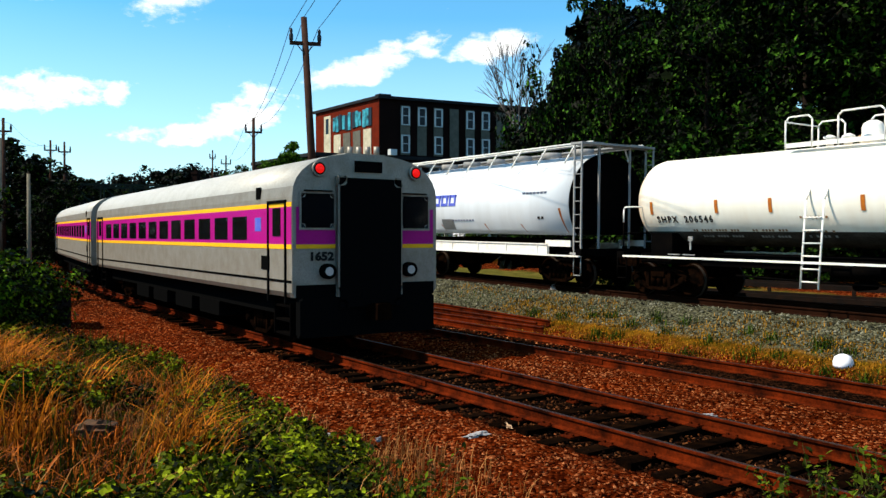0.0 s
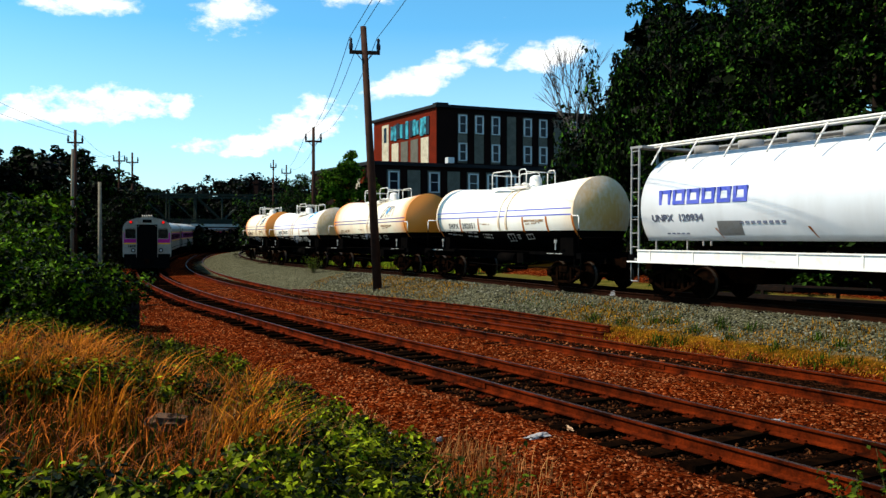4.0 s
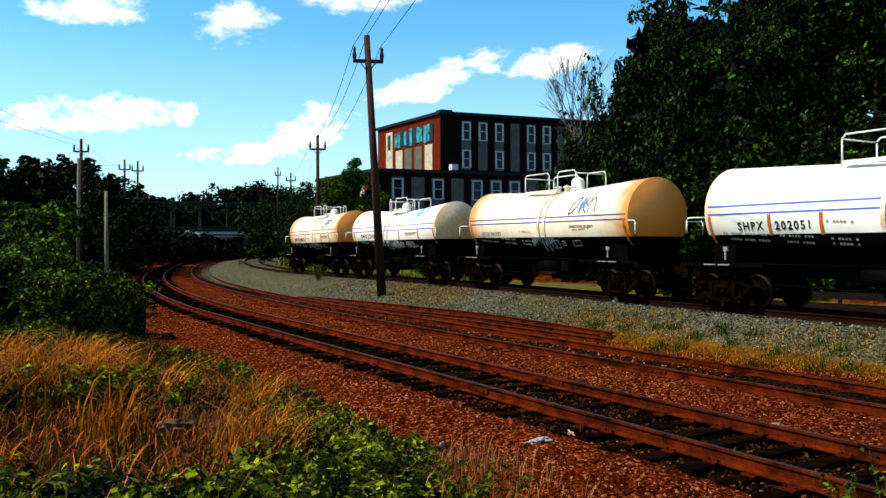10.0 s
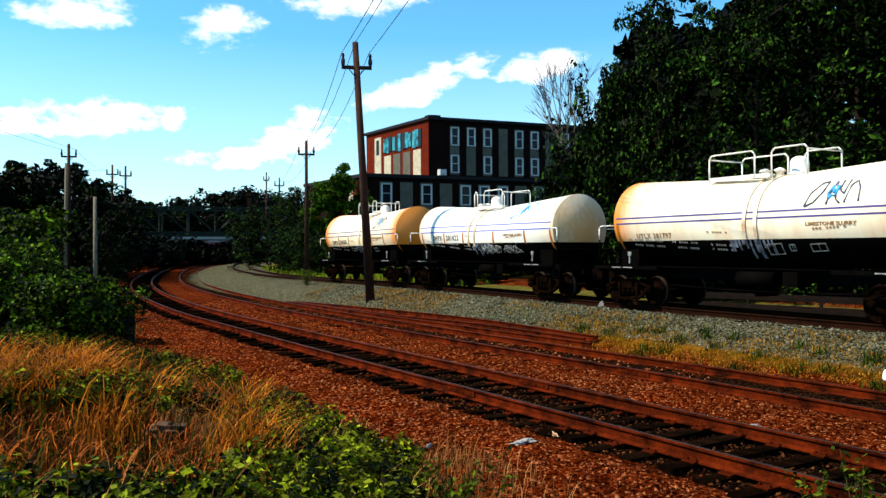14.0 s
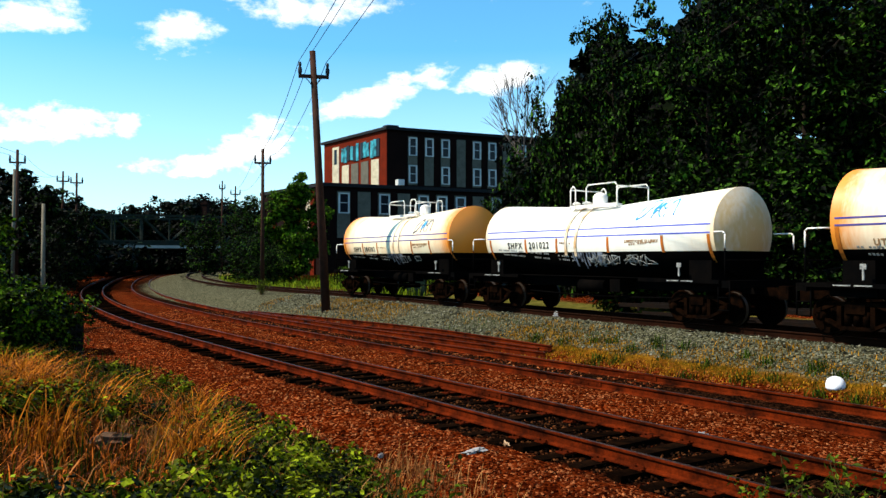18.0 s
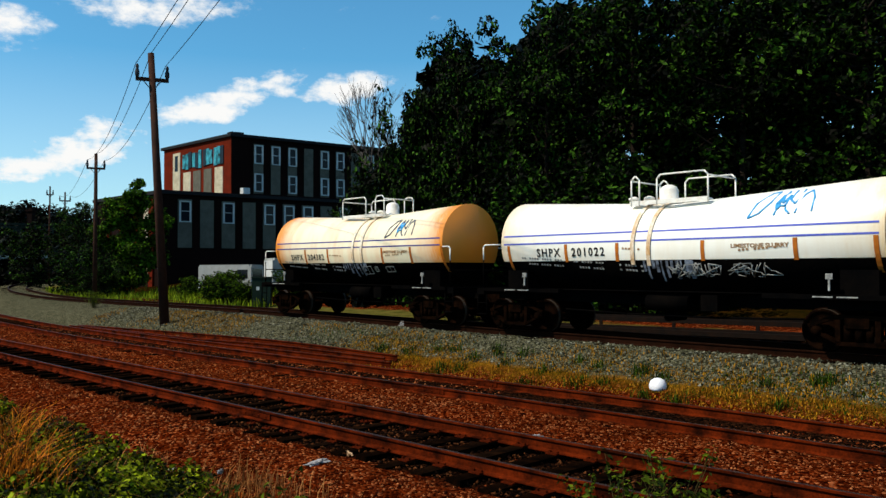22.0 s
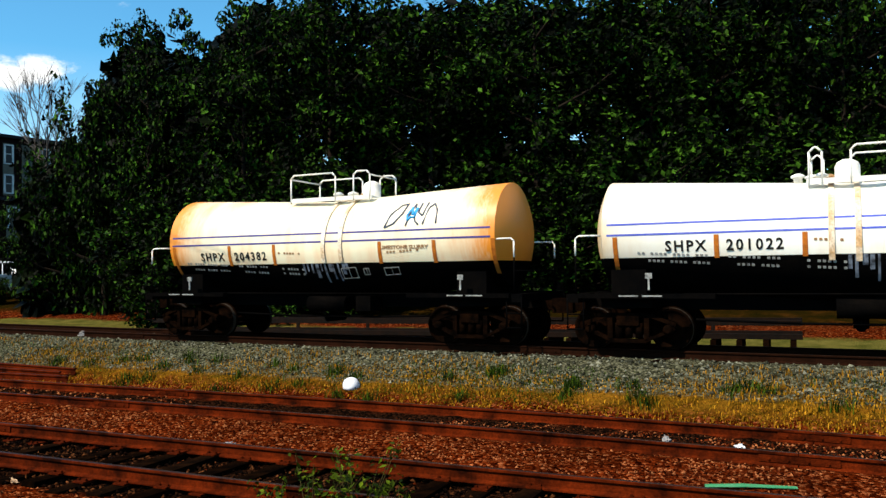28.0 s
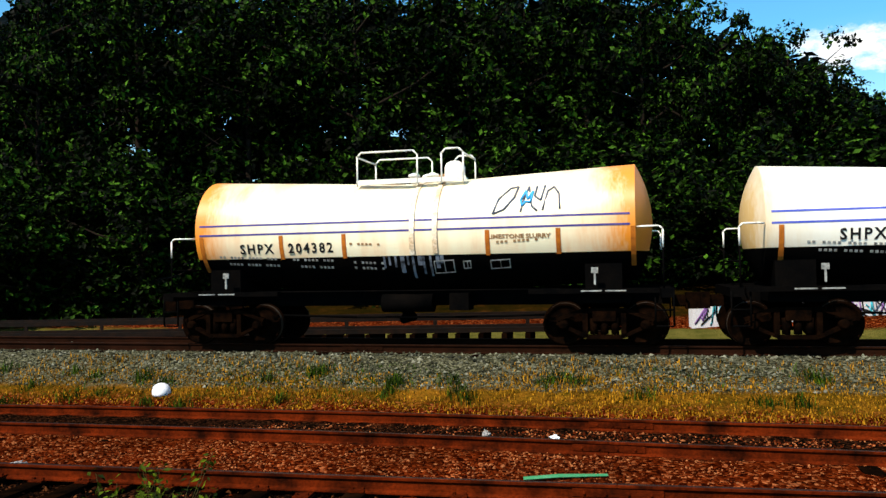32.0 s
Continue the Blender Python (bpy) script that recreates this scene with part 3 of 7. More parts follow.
def tank_paint(name, clean, stain, ends, blotch, low, reach=5.0):
    """White paint that yellows towards the tank's ends and its lower edge, broken by streaks."""
    m = bpy.data.materials.new(name)
    m.use_nodes = True
    nt = m.node_tree
    N, L = nt.nodes.new, nt.links.new
    b = nt.nodes["Principled BSDF"]
    b.inputs["Roughness"].default_value = 0.42
    co, sep = N("ShaderNodeTexCoord"), N("ShaderNodeSeparateXYZ")
    L(co.outputs["Object"], sep.inputs[0])

    def math_(op, a, c):
        n = N("ShaderNodeMath")
        n.operation = op
        for k, v in enumerate((a, c)):
            if isinstance(v, (int, float)):
                n.inputs[k].default_value = v
            else:
                L(v, n.inputs[k])
        return n.outputs[0]

    ax = math_("ABSOLUTE", sep.outputs["X"], 0)
    e = math_("MULTIPLY", math_("POWER", math_("DIVIDE", ax, reach), 9.0), ends)
    lowness = math_("MULTIPLY", math_("MAXIMUM", math_("SUBTRACT", 0.25, sep.outputs["Z"]), 0.0), low)
    n1 = N("ShaderNodeTexNoise")
    n1.inputs["Scale"].default_value, n1.inputs["Detail"].default_value = 0.9, 6
    mp = N("ShaderNodeMapping")
    mp.inputs["Scale"].default_value = (2.2, 1.0, 0.45)
    L(co.outputs["Object"], mp.inputs[0])
    L(mp.outputs[0], n1.inputs["Vector"])
    blo = math_("MULTIPLY", math_("SUBTRACT", n1.outputs["Fac"], 0.45), blotch)
    fac = math_("ADD", math_("ADD", e, lowness), blo)
    n2 = N("ShaderNodeTexNoise")
    n2.inputs["Scale"].default_value, n2.inputs["Detail"].default_value = 9, 5
    L(mp.outputs[0], n2.inputs["Vector"])
    fac = math_("MULTIPLY", math_("MAXIMUM", fac, 0.0), math_("ADD", 0.55, n2.outputs["Fac"]))
    mx = N("ShaderNodeMix")
    mx.data_type = "RGBA"
    mx.clamp_factor = True
    L(fac, mx.inputs["Factor"])
    mx.inputs["A"].default_value, mx.inputs["B"].default_value = (*clean, 1), (*stain, 1)
    L(mx.outputs["Result"], b.inputs["Base Color"])
    bp = N("ShaderNodeBump")
    bp.inputs["Strength"].default_value, bp.inputs["Distance"].default_value = 0.12, 0.01
    L(n2.outputs["Fac"], bp.inputs["Height"])
    L(bp.outputs[0], b.inputs["Normal"])
    return m


def wheelset_parts(parent, x, r=0.42):
    """Two wheels and their axle, at x along the truck."""
    ax = B()
    cyl(ax, (x, -0.78, r), (x, 0.78, r), 0.075, 10)
    part("axle", ax, GRIME, parent)
    for sgn in (-1, 1):
        w = B()
        y = 0.7175 * sgn
        lathe(w, [(y - .07 * sgn, r + .028), (y - .045 * sgn, r + .028), (y - .03 * sgn, r), (y + .066 * sgn, r - .006), (y + .07 * sgn, r - .05), (y + .03 * sgn, r - .07), (y + .015 * sgn, .2), (y + .07 * sgn, .15), (y + .07 * sgn, .06)], 28, "y", (x, 0, r))
        wheel = part("wheel", w, GRIME, parent)
        c = B()
        lathe(c, [(y - .026 * sgn, r + .001), (y + .064 * sgn, r - .004)], 28, "y", (x, 0, r), caps=False)
        part("wheel_tread", c, TREAD, wheel)


def truck(parent, x0):
    """A freight truck: two wheelsets, two cast side frames, bolster, spring nests."""
    for dx in (-0.77, 0.77):
        wheelset_parts(parent, x0 + dx)
    for sgn in (-1, 1):
        y0, y1 = sorted((sgn * 0.98, sgn * 1.12))
        f = B()
        # top member, sloped tension members, columns and journal boxes
        for a, b_, w in (((-.92, .52), (-.42, .70), .075), ((-.42, .70), (.42, .70), .085), ((.42, .70), (.92, .52), .075),
                         ((-.90, .46), (-.34, .2), .065), ((-.34, .2), (.34, .2), .075), ((.34, .2), (.90, .46), .065)):
            dx, dz = b_[0] - a[0], b_[1] - a[1]
            ln = math.hypot(dx, dz)
            nx, nz = -dz / ln * w / 2, dx / ln * w / 2
            vs = []
            for yy in (y0, y1):
                for px, pz in ((a[0] - nx, a[1] - nz), (b_[0] - nx, b_[1] - nz), (b_[0] + nx, b_[1] + nz), (a[0] + nx, a[1] + nz)):
                    vs.append(f.verts.new((x0 + px, yy, pz)))
            for q in ((0, 1, 2, 3), (7, 6, 5, 4), (0, 4, 5, 1), (1, 5, 6, 2), (2, 6, 7, 3), (3, 7, 4, 0)):
                f.faces.new([vs[i] for i in q])
        for cx in (-.36, .36):
            box(f, x0 + cx - .05, x0 + cx + .05, y0, y1, .2, .68)
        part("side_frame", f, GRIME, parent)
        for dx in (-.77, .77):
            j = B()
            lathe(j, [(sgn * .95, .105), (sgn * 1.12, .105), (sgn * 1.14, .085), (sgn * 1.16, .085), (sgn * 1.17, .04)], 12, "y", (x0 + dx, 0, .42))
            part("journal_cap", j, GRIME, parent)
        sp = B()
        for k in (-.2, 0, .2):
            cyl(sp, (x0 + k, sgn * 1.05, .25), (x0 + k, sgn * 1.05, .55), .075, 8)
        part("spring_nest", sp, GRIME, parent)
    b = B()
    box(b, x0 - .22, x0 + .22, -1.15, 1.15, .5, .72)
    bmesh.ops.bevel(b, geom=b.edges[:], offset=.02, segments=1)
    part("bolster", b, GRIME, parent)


def coupler(parent, x, sgn):
    c = B()
    box(c, *sorted((x, x + sgn * .55)), -.09, .09, .72, .95)
    box(c, *sorted((x + sgn * .45, x + sgn * .72)), -.17, .14, .68, 1.0)
    bmesh.ops.bevel(c, geom=c.edges[:], offset=.025, segments=1)
    part("coupler", c, GRIME, parent)


def tank_shell(bm, half, r, zc, bend, split, n=40, dish=0.26, sharp=True):
    """A lying tank, its two halves tilted down to the middle, white above the split line and black below."""
    a0 = math.asin((split - zc) / r)
    up = [a0 + (math.pi - 2 * a0) * k / (n // 2 + 4) for k in range(n // 2 + 4)]
    dn = [math.pi - a0 + (math.pi + 2 * a0) * k / (n // 2 - 4) for k in range(n // 2 - 4)]
    angs = up + dn
    prof = []
    for k in range(7):
        th = math.pi / 2 * k / 6
        if sharp:
            rho = max((k / 6) ** .8, .01)
            prof.append((-half - dish * (1 - rho * rho), r * rho))
        else:
            prof.append((-half - dish * math.cos(th), max(r * math.sin(th) ** 0.9, .01)))
    prof += [(-half * q, r) for q in (.94, .75, .5, .25)]
    prof.append((0, r))
    prof += [(-x, rr) for x, rr in prof[-2::-1]]
    rings = []
    for x, rr in prof:
        lift = bend * min(abs(x), half) / half
        rings.append([bm.verts.new((x, -math.cos(a) * rr, zc + lift + math.sin(a) * rr)) for a in angs])
    m = len(angs)
    for p, q in zip(rings[:-1], rings[1:]):
        for i in range(m):
            f = bm.faces.new((p[i], p[(i + 1) % m], q[(i + 1) % m], q[i]))
            f.smooth = True
            f.material_index = 0 if i < len(up) else 1
    for ring in (rings[0][::-1], rings[-1]):
        bm.faces.new(ring)
    if sharp:
        for ring in (rings[6], rings[-7]):
            for a, c in zip(ring, ring[1:] + ring[:1]):
                bm.edges.get((a, c)).smooth = False
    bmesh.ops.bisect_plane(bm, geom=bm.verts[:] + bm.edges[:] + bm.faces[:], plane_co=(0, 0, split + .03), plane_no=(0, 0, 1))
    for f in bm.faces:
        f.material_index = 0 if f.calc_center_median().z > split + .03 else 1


def on_tank(r, zc, bend, half, x, z, level=False):
    """A place on the tank's near side and the slope of its skin there, to lay flat markings on."""
    if not level:
        z = z + bend * min(abs(x), half) / half
    zz = z - zc - bend * min(abs(x), half) / half
    zz = max(-.97 * r, min(.97 * r, zz))
    y = -math.sqrt(r * r - zz * zz)
    return y, z, math.degrees(math.asin(zz / r))


def band_on_tank(name, parent, material, r, zc, bend, half, x0, x1, z0, z1, label="", proud=0.006, level=False):
    """A strip of paint or strap that follows the tank's skin."""
    bm = B()
    nx, nz = max(2, int(abs(x1 - x0) / .35)), max(1, int(abs(z1 - z0) / .1))
    rows = []
    for i in range(nx + 1):
        x = x0 + (x1 - x0) * i / nx
        col = []
        for k in range(nz + 1):
            y, z, a = on_tank(r + proud, zc, bend, half, x, z0 + (z1 - z0) * k / nz, level)
            col.append(bm.verts.new((x, y, z)))
        rows.append(col)
    for p, q in zip(rows[:-1], rows[1:]):
        for k in range(nz):
            bm.faces.new((p[k], q[k], q[k + 1], p[k + 1]))
    bmesh.ops.recalc_face_normals(bm, faces=bm.faces)
    res = bmesh.ops.solidify(bm, geom=bm.faces[:], thickness=0.004)
    return part(name, bm, material, parent, label)


def rail_loop(bm, x0, x1, y, z0, z1, r=.022):
    """A hand-rail hoop in a plane along the car."""
    c = .09
    tube(bm, [(x0, y, z0), (x0, y, z1 - c), (x0 + c, y, z1), (x1 - c, y, z1), (x1, y, z1 - c), (x1, y, z0)], r)


def tank_car(label, paint, stripe, number, logo, group="freight cars", half=4.62, r=1.17, zc=2.20, bend=.22, split=1.80, lines=(2.52, 2.32), text=2.02, tx=(-3.2, -1.97), tsize=.29, truck_at=4.1, deck=.1, owner="SHPX", faint=False, letters=True, flip=False, straps=(-4.52, -2.67, -1.27, 1.73, 3.12, 4.53), frame_paint=None, plain=False,
             bands=(.23, .71), hoops=((-1.1, .22), (.74, 1.2)), platform=(-1.12, 1.25), dome=.88, ink=None):
    root = thing("tank_car", label, "tank car", group)
    frame_paint = frame_paint or BLACK
    L_ = half + .28
    shell = B()
    tank_shell(shell, half, r, zc, bend, split, dish=.55 if plain else .32, sharp=not plain)
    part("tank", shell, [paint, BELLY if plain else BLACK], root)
    top = zc + r
    # bands round the middle
    for x in bands:
        bm = B()
        rings = []
        for k in range(33):
            a = math.radians(-18 + 216 * k / 32)
            rings.append([bm.verts.new((x + dx, -math.cos(a) * (r + .03), zc + bend * abs(x) / half + math.sin(a) * (r + .03))) for dx in (-.05, .05)])
        for p, q in zip(rings[:-1], rings[1:]):
            bm.faces.new((p[0], p[1], q[1], q[0]))
        bmesh.ops.recalc_face_normals(bm, faces=bm.faces)
        bmesh.ops.solidify(bm, geom=bm.faces[:], thickness=.02)
        part("tank_band", bm, BAND, root)
    for z in () if plain else lines:
        band_on_tank("stripe", root, stripe, r, zc, bend, half, -half + .1, half - .1, z, z + .04, proud=.004, level=True)
    for x in (-5.3, -3.28, -1.82, .3, 2.5) if plain else straps:
        band_on_tank("strap", root, RUSTY, r, zc, bend, half, x, x + .09, split - (.25 if abs(x) > 4 and not plain else .0) + (.46 if plain else 0), lines[1] - .02 + (.1 if plain else 0), "rust-stained strap", proud=.01, level=True)
    # lettering
    def put(text, size, x, z, material, sx=1.15, bold=.004, name="marking", gap=1.0):
        y, zz, a = on_tank(r + .005, zc, bend, half, x, z, True)
        words(name, text, size, material, root, pose(x, y, zz, 90 - a, 0, 0), sx=sx, bold=bold, gap=gap)
    if letters:
        put(owner, tsize, tx[0], text, ink or LETTER, .92, .007, gap=1.3)
        put(number, tsize, tx[1], text, ink or LETTER, .92, .007, gap=1.3)
    if not plain:
        put("LIMESTONE SLURRY", .115, 2.4, lines[1] - .16, SMALL_BROWN, 1.2)
    # dried slurry that ran down below the middle
    if logo:
        rs = random.Random(int(number))
        for k in range(11):
            x = deck - .5 + k * .12 + rs.uniform(-.02, .02)
            band_on_tank("slurry_streak", root, SPILL, r, zc, bend, half, x, x + rs.uniform(.04, .11), split + .03 - rs.uniform(.12, .5), split + .02, proud=.005, level=True)
    # small print that cannot be read
    for x, z, w in ((-3.4, 1.66, 1.4), (-1.9, 1.66, 1.0), (-3.3, 1.52, 1.2), (-1.8, 1.52, .9), (2.4, lines[1] - .38, .9), (-.75, text, .7), (-.7, 1.64, .7), (-.7, 1.53, .7)):
        n = int(w / .085)
        for k in range(n):
            if (k * 7 + int(x * 10)) % 5:
                band_on_tank("small_print", root, CHALK if z < split else SMALL_BROWN, r, zc, bend, half, x - w / 2 + k * .085, x - w / 2 + k * .085 + .052, z, z + .045, proud=.008)
    for x, z, w, h in ((.65, 1.42, .42, .24), (1.25, 1.48, .16, .14), (1.8, 1.44, .4, .16)):
        for x0, x1, z0, z1 in ((x, x + w, z, z + .02), (x, x + w, z + h, z + h + .02), (x, x + .02, z, z + h), (x + w - .02, x + w, z, z + h), (x + w / 2, x + w / 2 + .015, z, z + h)):
            band_on_tank("outlined_plate", root, CHALK, r, zc, bend, half, x0, x1, z0, z1, proud=.008)
    if logo:
        # a drawn emblem: slanted loops and strokes, no letters
        z0, h = lines[0] + (.08 if faint else 0), .52
        def stroke(pts, w, material):
            bm = B()
            P = []
            for u, v in pts:
                y, zz, a = on_tank(r + .002, zc, bend, half, logo + u * .88, z0 + v)
                P.append(Vector((logo + u * .88, y, zz)))
            for p, q in zip(P[:-1], P[1:]):
                cyl(bm, p, q, w, 4)
            part("emblem_stroke", bm, SKY_BLUE if faint else material, root)
        stroke([(-.68, 0), (-.55, .3), (-.3, .5), (-.12, .52), (-.2, .3), (-.42, .08), (-.68, 0)], .024, GREY_LINE)
        stroke([(-.05, 0), (.02, .25), (.12, .5)], .024, GREY_LINE)
        stroke([(-.05, .24), (.06, .42), (.1, .24), (.22, .4), (.17, .18), (.06, .2), (-.02, .12), (-.05, .24)], .028, SKY_BLUE)
        stroke([(.12, .5), (.2, .1), (.32, 0)], .024, GREY_LINE)
        stroke([(.3, .5), (.26, .3), (.4, .2), (.48, .5)], .024, GREY_LINE)
        stroke([(.44, 0), (.55, .38), (.68, .46), (.8, .3), (.82, 0)], .024, GREY_LINE)
    # walkway on top with its rails, dome and valves
    p0, p1 = platform
    for y in (-.6, .42):
        pf = B()
        box(pf, p0, p1, y, y + .18, top + .02, top + .05)
        box(pf, p0, p1, y - .03 if y < 0 else y + .18, y if y < 0 else y + .21, top - .02, top + .08)
        for k in range(7):
            x = p0 + .12 + k * (p1 - p0 - .24) / 6
            box(pf, x - .03, x + .03, y - .01, y + .19, top + .05, top + .065)
        part("top_platform", pf, WHITE, root)
    for x0, x1 in hoops:
        for y in (-.62, .62):
            hr = B()
            rail_loop(hr, x0, x1, y, top - .05, top + .66, .02)
            part("railing_hoop", hr, WHITE, root)
    for x in (hoops[0][0], hoops[-1][1]):
        hr = B()
        tube(hr, [(x, -.62, top + .56), (x, .62, top + .56)], .02)
        part("railing_bar", hr, WHITE, root)
    dm = B()
    lathe(dm, [(top - .1, .235), (top + .02, .235), (top + .03, .27), (top + .07, .27), (top + .08, .22), (top + .34, .22), (top + .42, .18), (top + .47, .09), (top + .48, .02)], 20, "z", (dome, 0, 0))
    part("dome", dm, WHITE, root)
    for x, y in ((-.85, -.2), (-.62, .1), (-.45, -.15), (-.3, .2)):
        vv = B()
        lathe(vv, [(top, .08), (top + .14, .08), (top + .15, .13), (top + .19, .13), (top + .23, .04)], 10, "z", (x + dome, y, 0))
        part("valve", vv, WHITE if y < .15 else SMALL_BROWN, root)
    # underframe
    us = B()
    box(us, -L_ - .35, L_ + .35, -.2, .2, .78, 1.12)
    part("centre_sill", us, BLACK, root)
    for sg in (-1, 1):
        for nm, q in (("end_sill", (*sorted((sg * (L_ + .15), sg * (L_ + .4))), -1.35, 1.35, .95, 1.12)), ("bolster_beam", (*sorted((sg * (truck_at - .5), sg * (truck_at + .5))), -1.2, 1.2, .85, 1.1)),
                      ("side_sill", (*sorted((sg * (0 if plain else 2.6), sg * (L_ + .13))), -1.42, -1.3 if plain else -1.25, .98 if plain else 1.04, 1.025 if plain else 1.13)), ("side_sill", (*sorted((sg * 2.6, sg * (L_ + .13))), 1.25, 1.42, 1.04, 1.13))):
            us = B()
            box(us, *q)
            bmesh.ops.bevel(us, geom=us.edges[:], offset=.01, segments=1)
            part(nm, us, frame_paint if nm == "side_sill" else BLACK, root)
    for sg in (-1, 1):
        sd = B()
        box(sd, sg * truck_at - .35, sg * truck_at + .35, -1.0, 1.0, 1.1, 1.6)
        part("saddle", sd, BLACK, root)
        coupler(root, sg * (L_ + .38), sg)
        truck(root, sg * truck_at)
        # end rails, side rail and grab irons
        for y in (-1.3, 1.3):
            er = B()
            tube(er, [(sg * (L_ - .25), y * .86, 2.28), (sg * (L_ - .1), y, 2.28), (sg * (L_ + .15), y, 2.28), (sg * (L_ + .21), y, 2.22), (sg * (L_ + .21), y, 1.88)], .019)
            part("end_railing", er, WHITE, root)
            er = B()
            tube(er, [(sg * (L_ + .21), y, 1.88), (sg * (L_ + .21), y, 1.08)], .018)
            part("railing_post", er, BLACK, root)
        er = B()
        tube(er, [(sg * (L_ + .21), -1.3, 1.6), (sg * (L_ + .21), 1.3, 1.6)], .018)
        part("end_bar", er, BLACK, root)
        for y in (-1.34, 1.34):
            st = B()
            tube(st, [(sg * (L_ + .05), y, 1.05), (sg * (L_ + .05), y, .42), (sg * (L_ + .38), y, .42), (sg * (L_ + .38), y, 1.05)], .018)
            tube(st, [(sg * (L_ + .05), y, .72), (sg * (L_ + .38), y, .72)], .016)
            part("sill_step", st, BLACK, root)
        pl = B()
        box(pl, sg * 3.85 - .065, sg * 3.85 + .065, -1.27, -1.24, 1.42, 1.53)
        box(pl, sg * 3.85 - .018, sg * 3.85 + .018, -1.27, -1.24, 1.2, 1.42)
        part("data_plate", pl, CHALK, root)
        ed = B()
        for k in (0, 1):
            box(ed, sg * 4.0 + k * .45 - .4, sg * 4.0 + k * .45 - .02, -1.425, -1.42, 1.075, 1.10)
        part("edge_plate", ed, CHALK, root)
    rr = B()
    tube(rr, [(-3.2, -1.2, 1.12), (3.2, -1.2, 1.12)], .018)
    cyl(rr, (-.6, -.5, .85), (.5, -.5, .85), .2, 12)
    box(rr, .9, 1.3, -.8, -.3, .7, 1.05)
    cyl(rr, (-.2, 0, .45), (-.2, 0, 1.15), .14, 10)
    cyl(rr, (-.2, -.35, .5), (-.2, .35, .5), .1, 10)
    tube(rr, [(-3.1, -.5, .6), (-1.2, -.5, .55), (1.2, -.5, .55), (3.1, -.5, .6)], .025)
    part("brake_gear", rr, BLACK, root)
    if plain:
        # side ladder up to the walkway
        ld = B()
        for x in (deck - .06, deck + .35):
            tube(ld, [(x, -r - .28, .45), (x, -r - .12, zc - .1), (x, -r + .02, zc + .15)], .022)
        for k in range(6):
            z = .6 + k * .27
            tube(ld, [(deck - .06, -r - .26 + .05 * k / 4, z), (deck + .35, -r - .26 + .05 * k / 4, z)], .018)
        part("side_ladder", ld, WHITE, root)
    return root


# belly colour holds both grime and the shade under the round tank
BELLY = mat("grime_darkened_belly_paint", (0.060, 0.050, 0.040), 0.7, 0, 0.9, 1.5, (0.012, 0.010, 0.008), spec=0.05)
PALE_GREY = mat("pale_grey_ladder_paint", (0.27, 0.27, 0.265), 0.6, 0, 0.4, 6, (0.2, 0.17, 0.14))


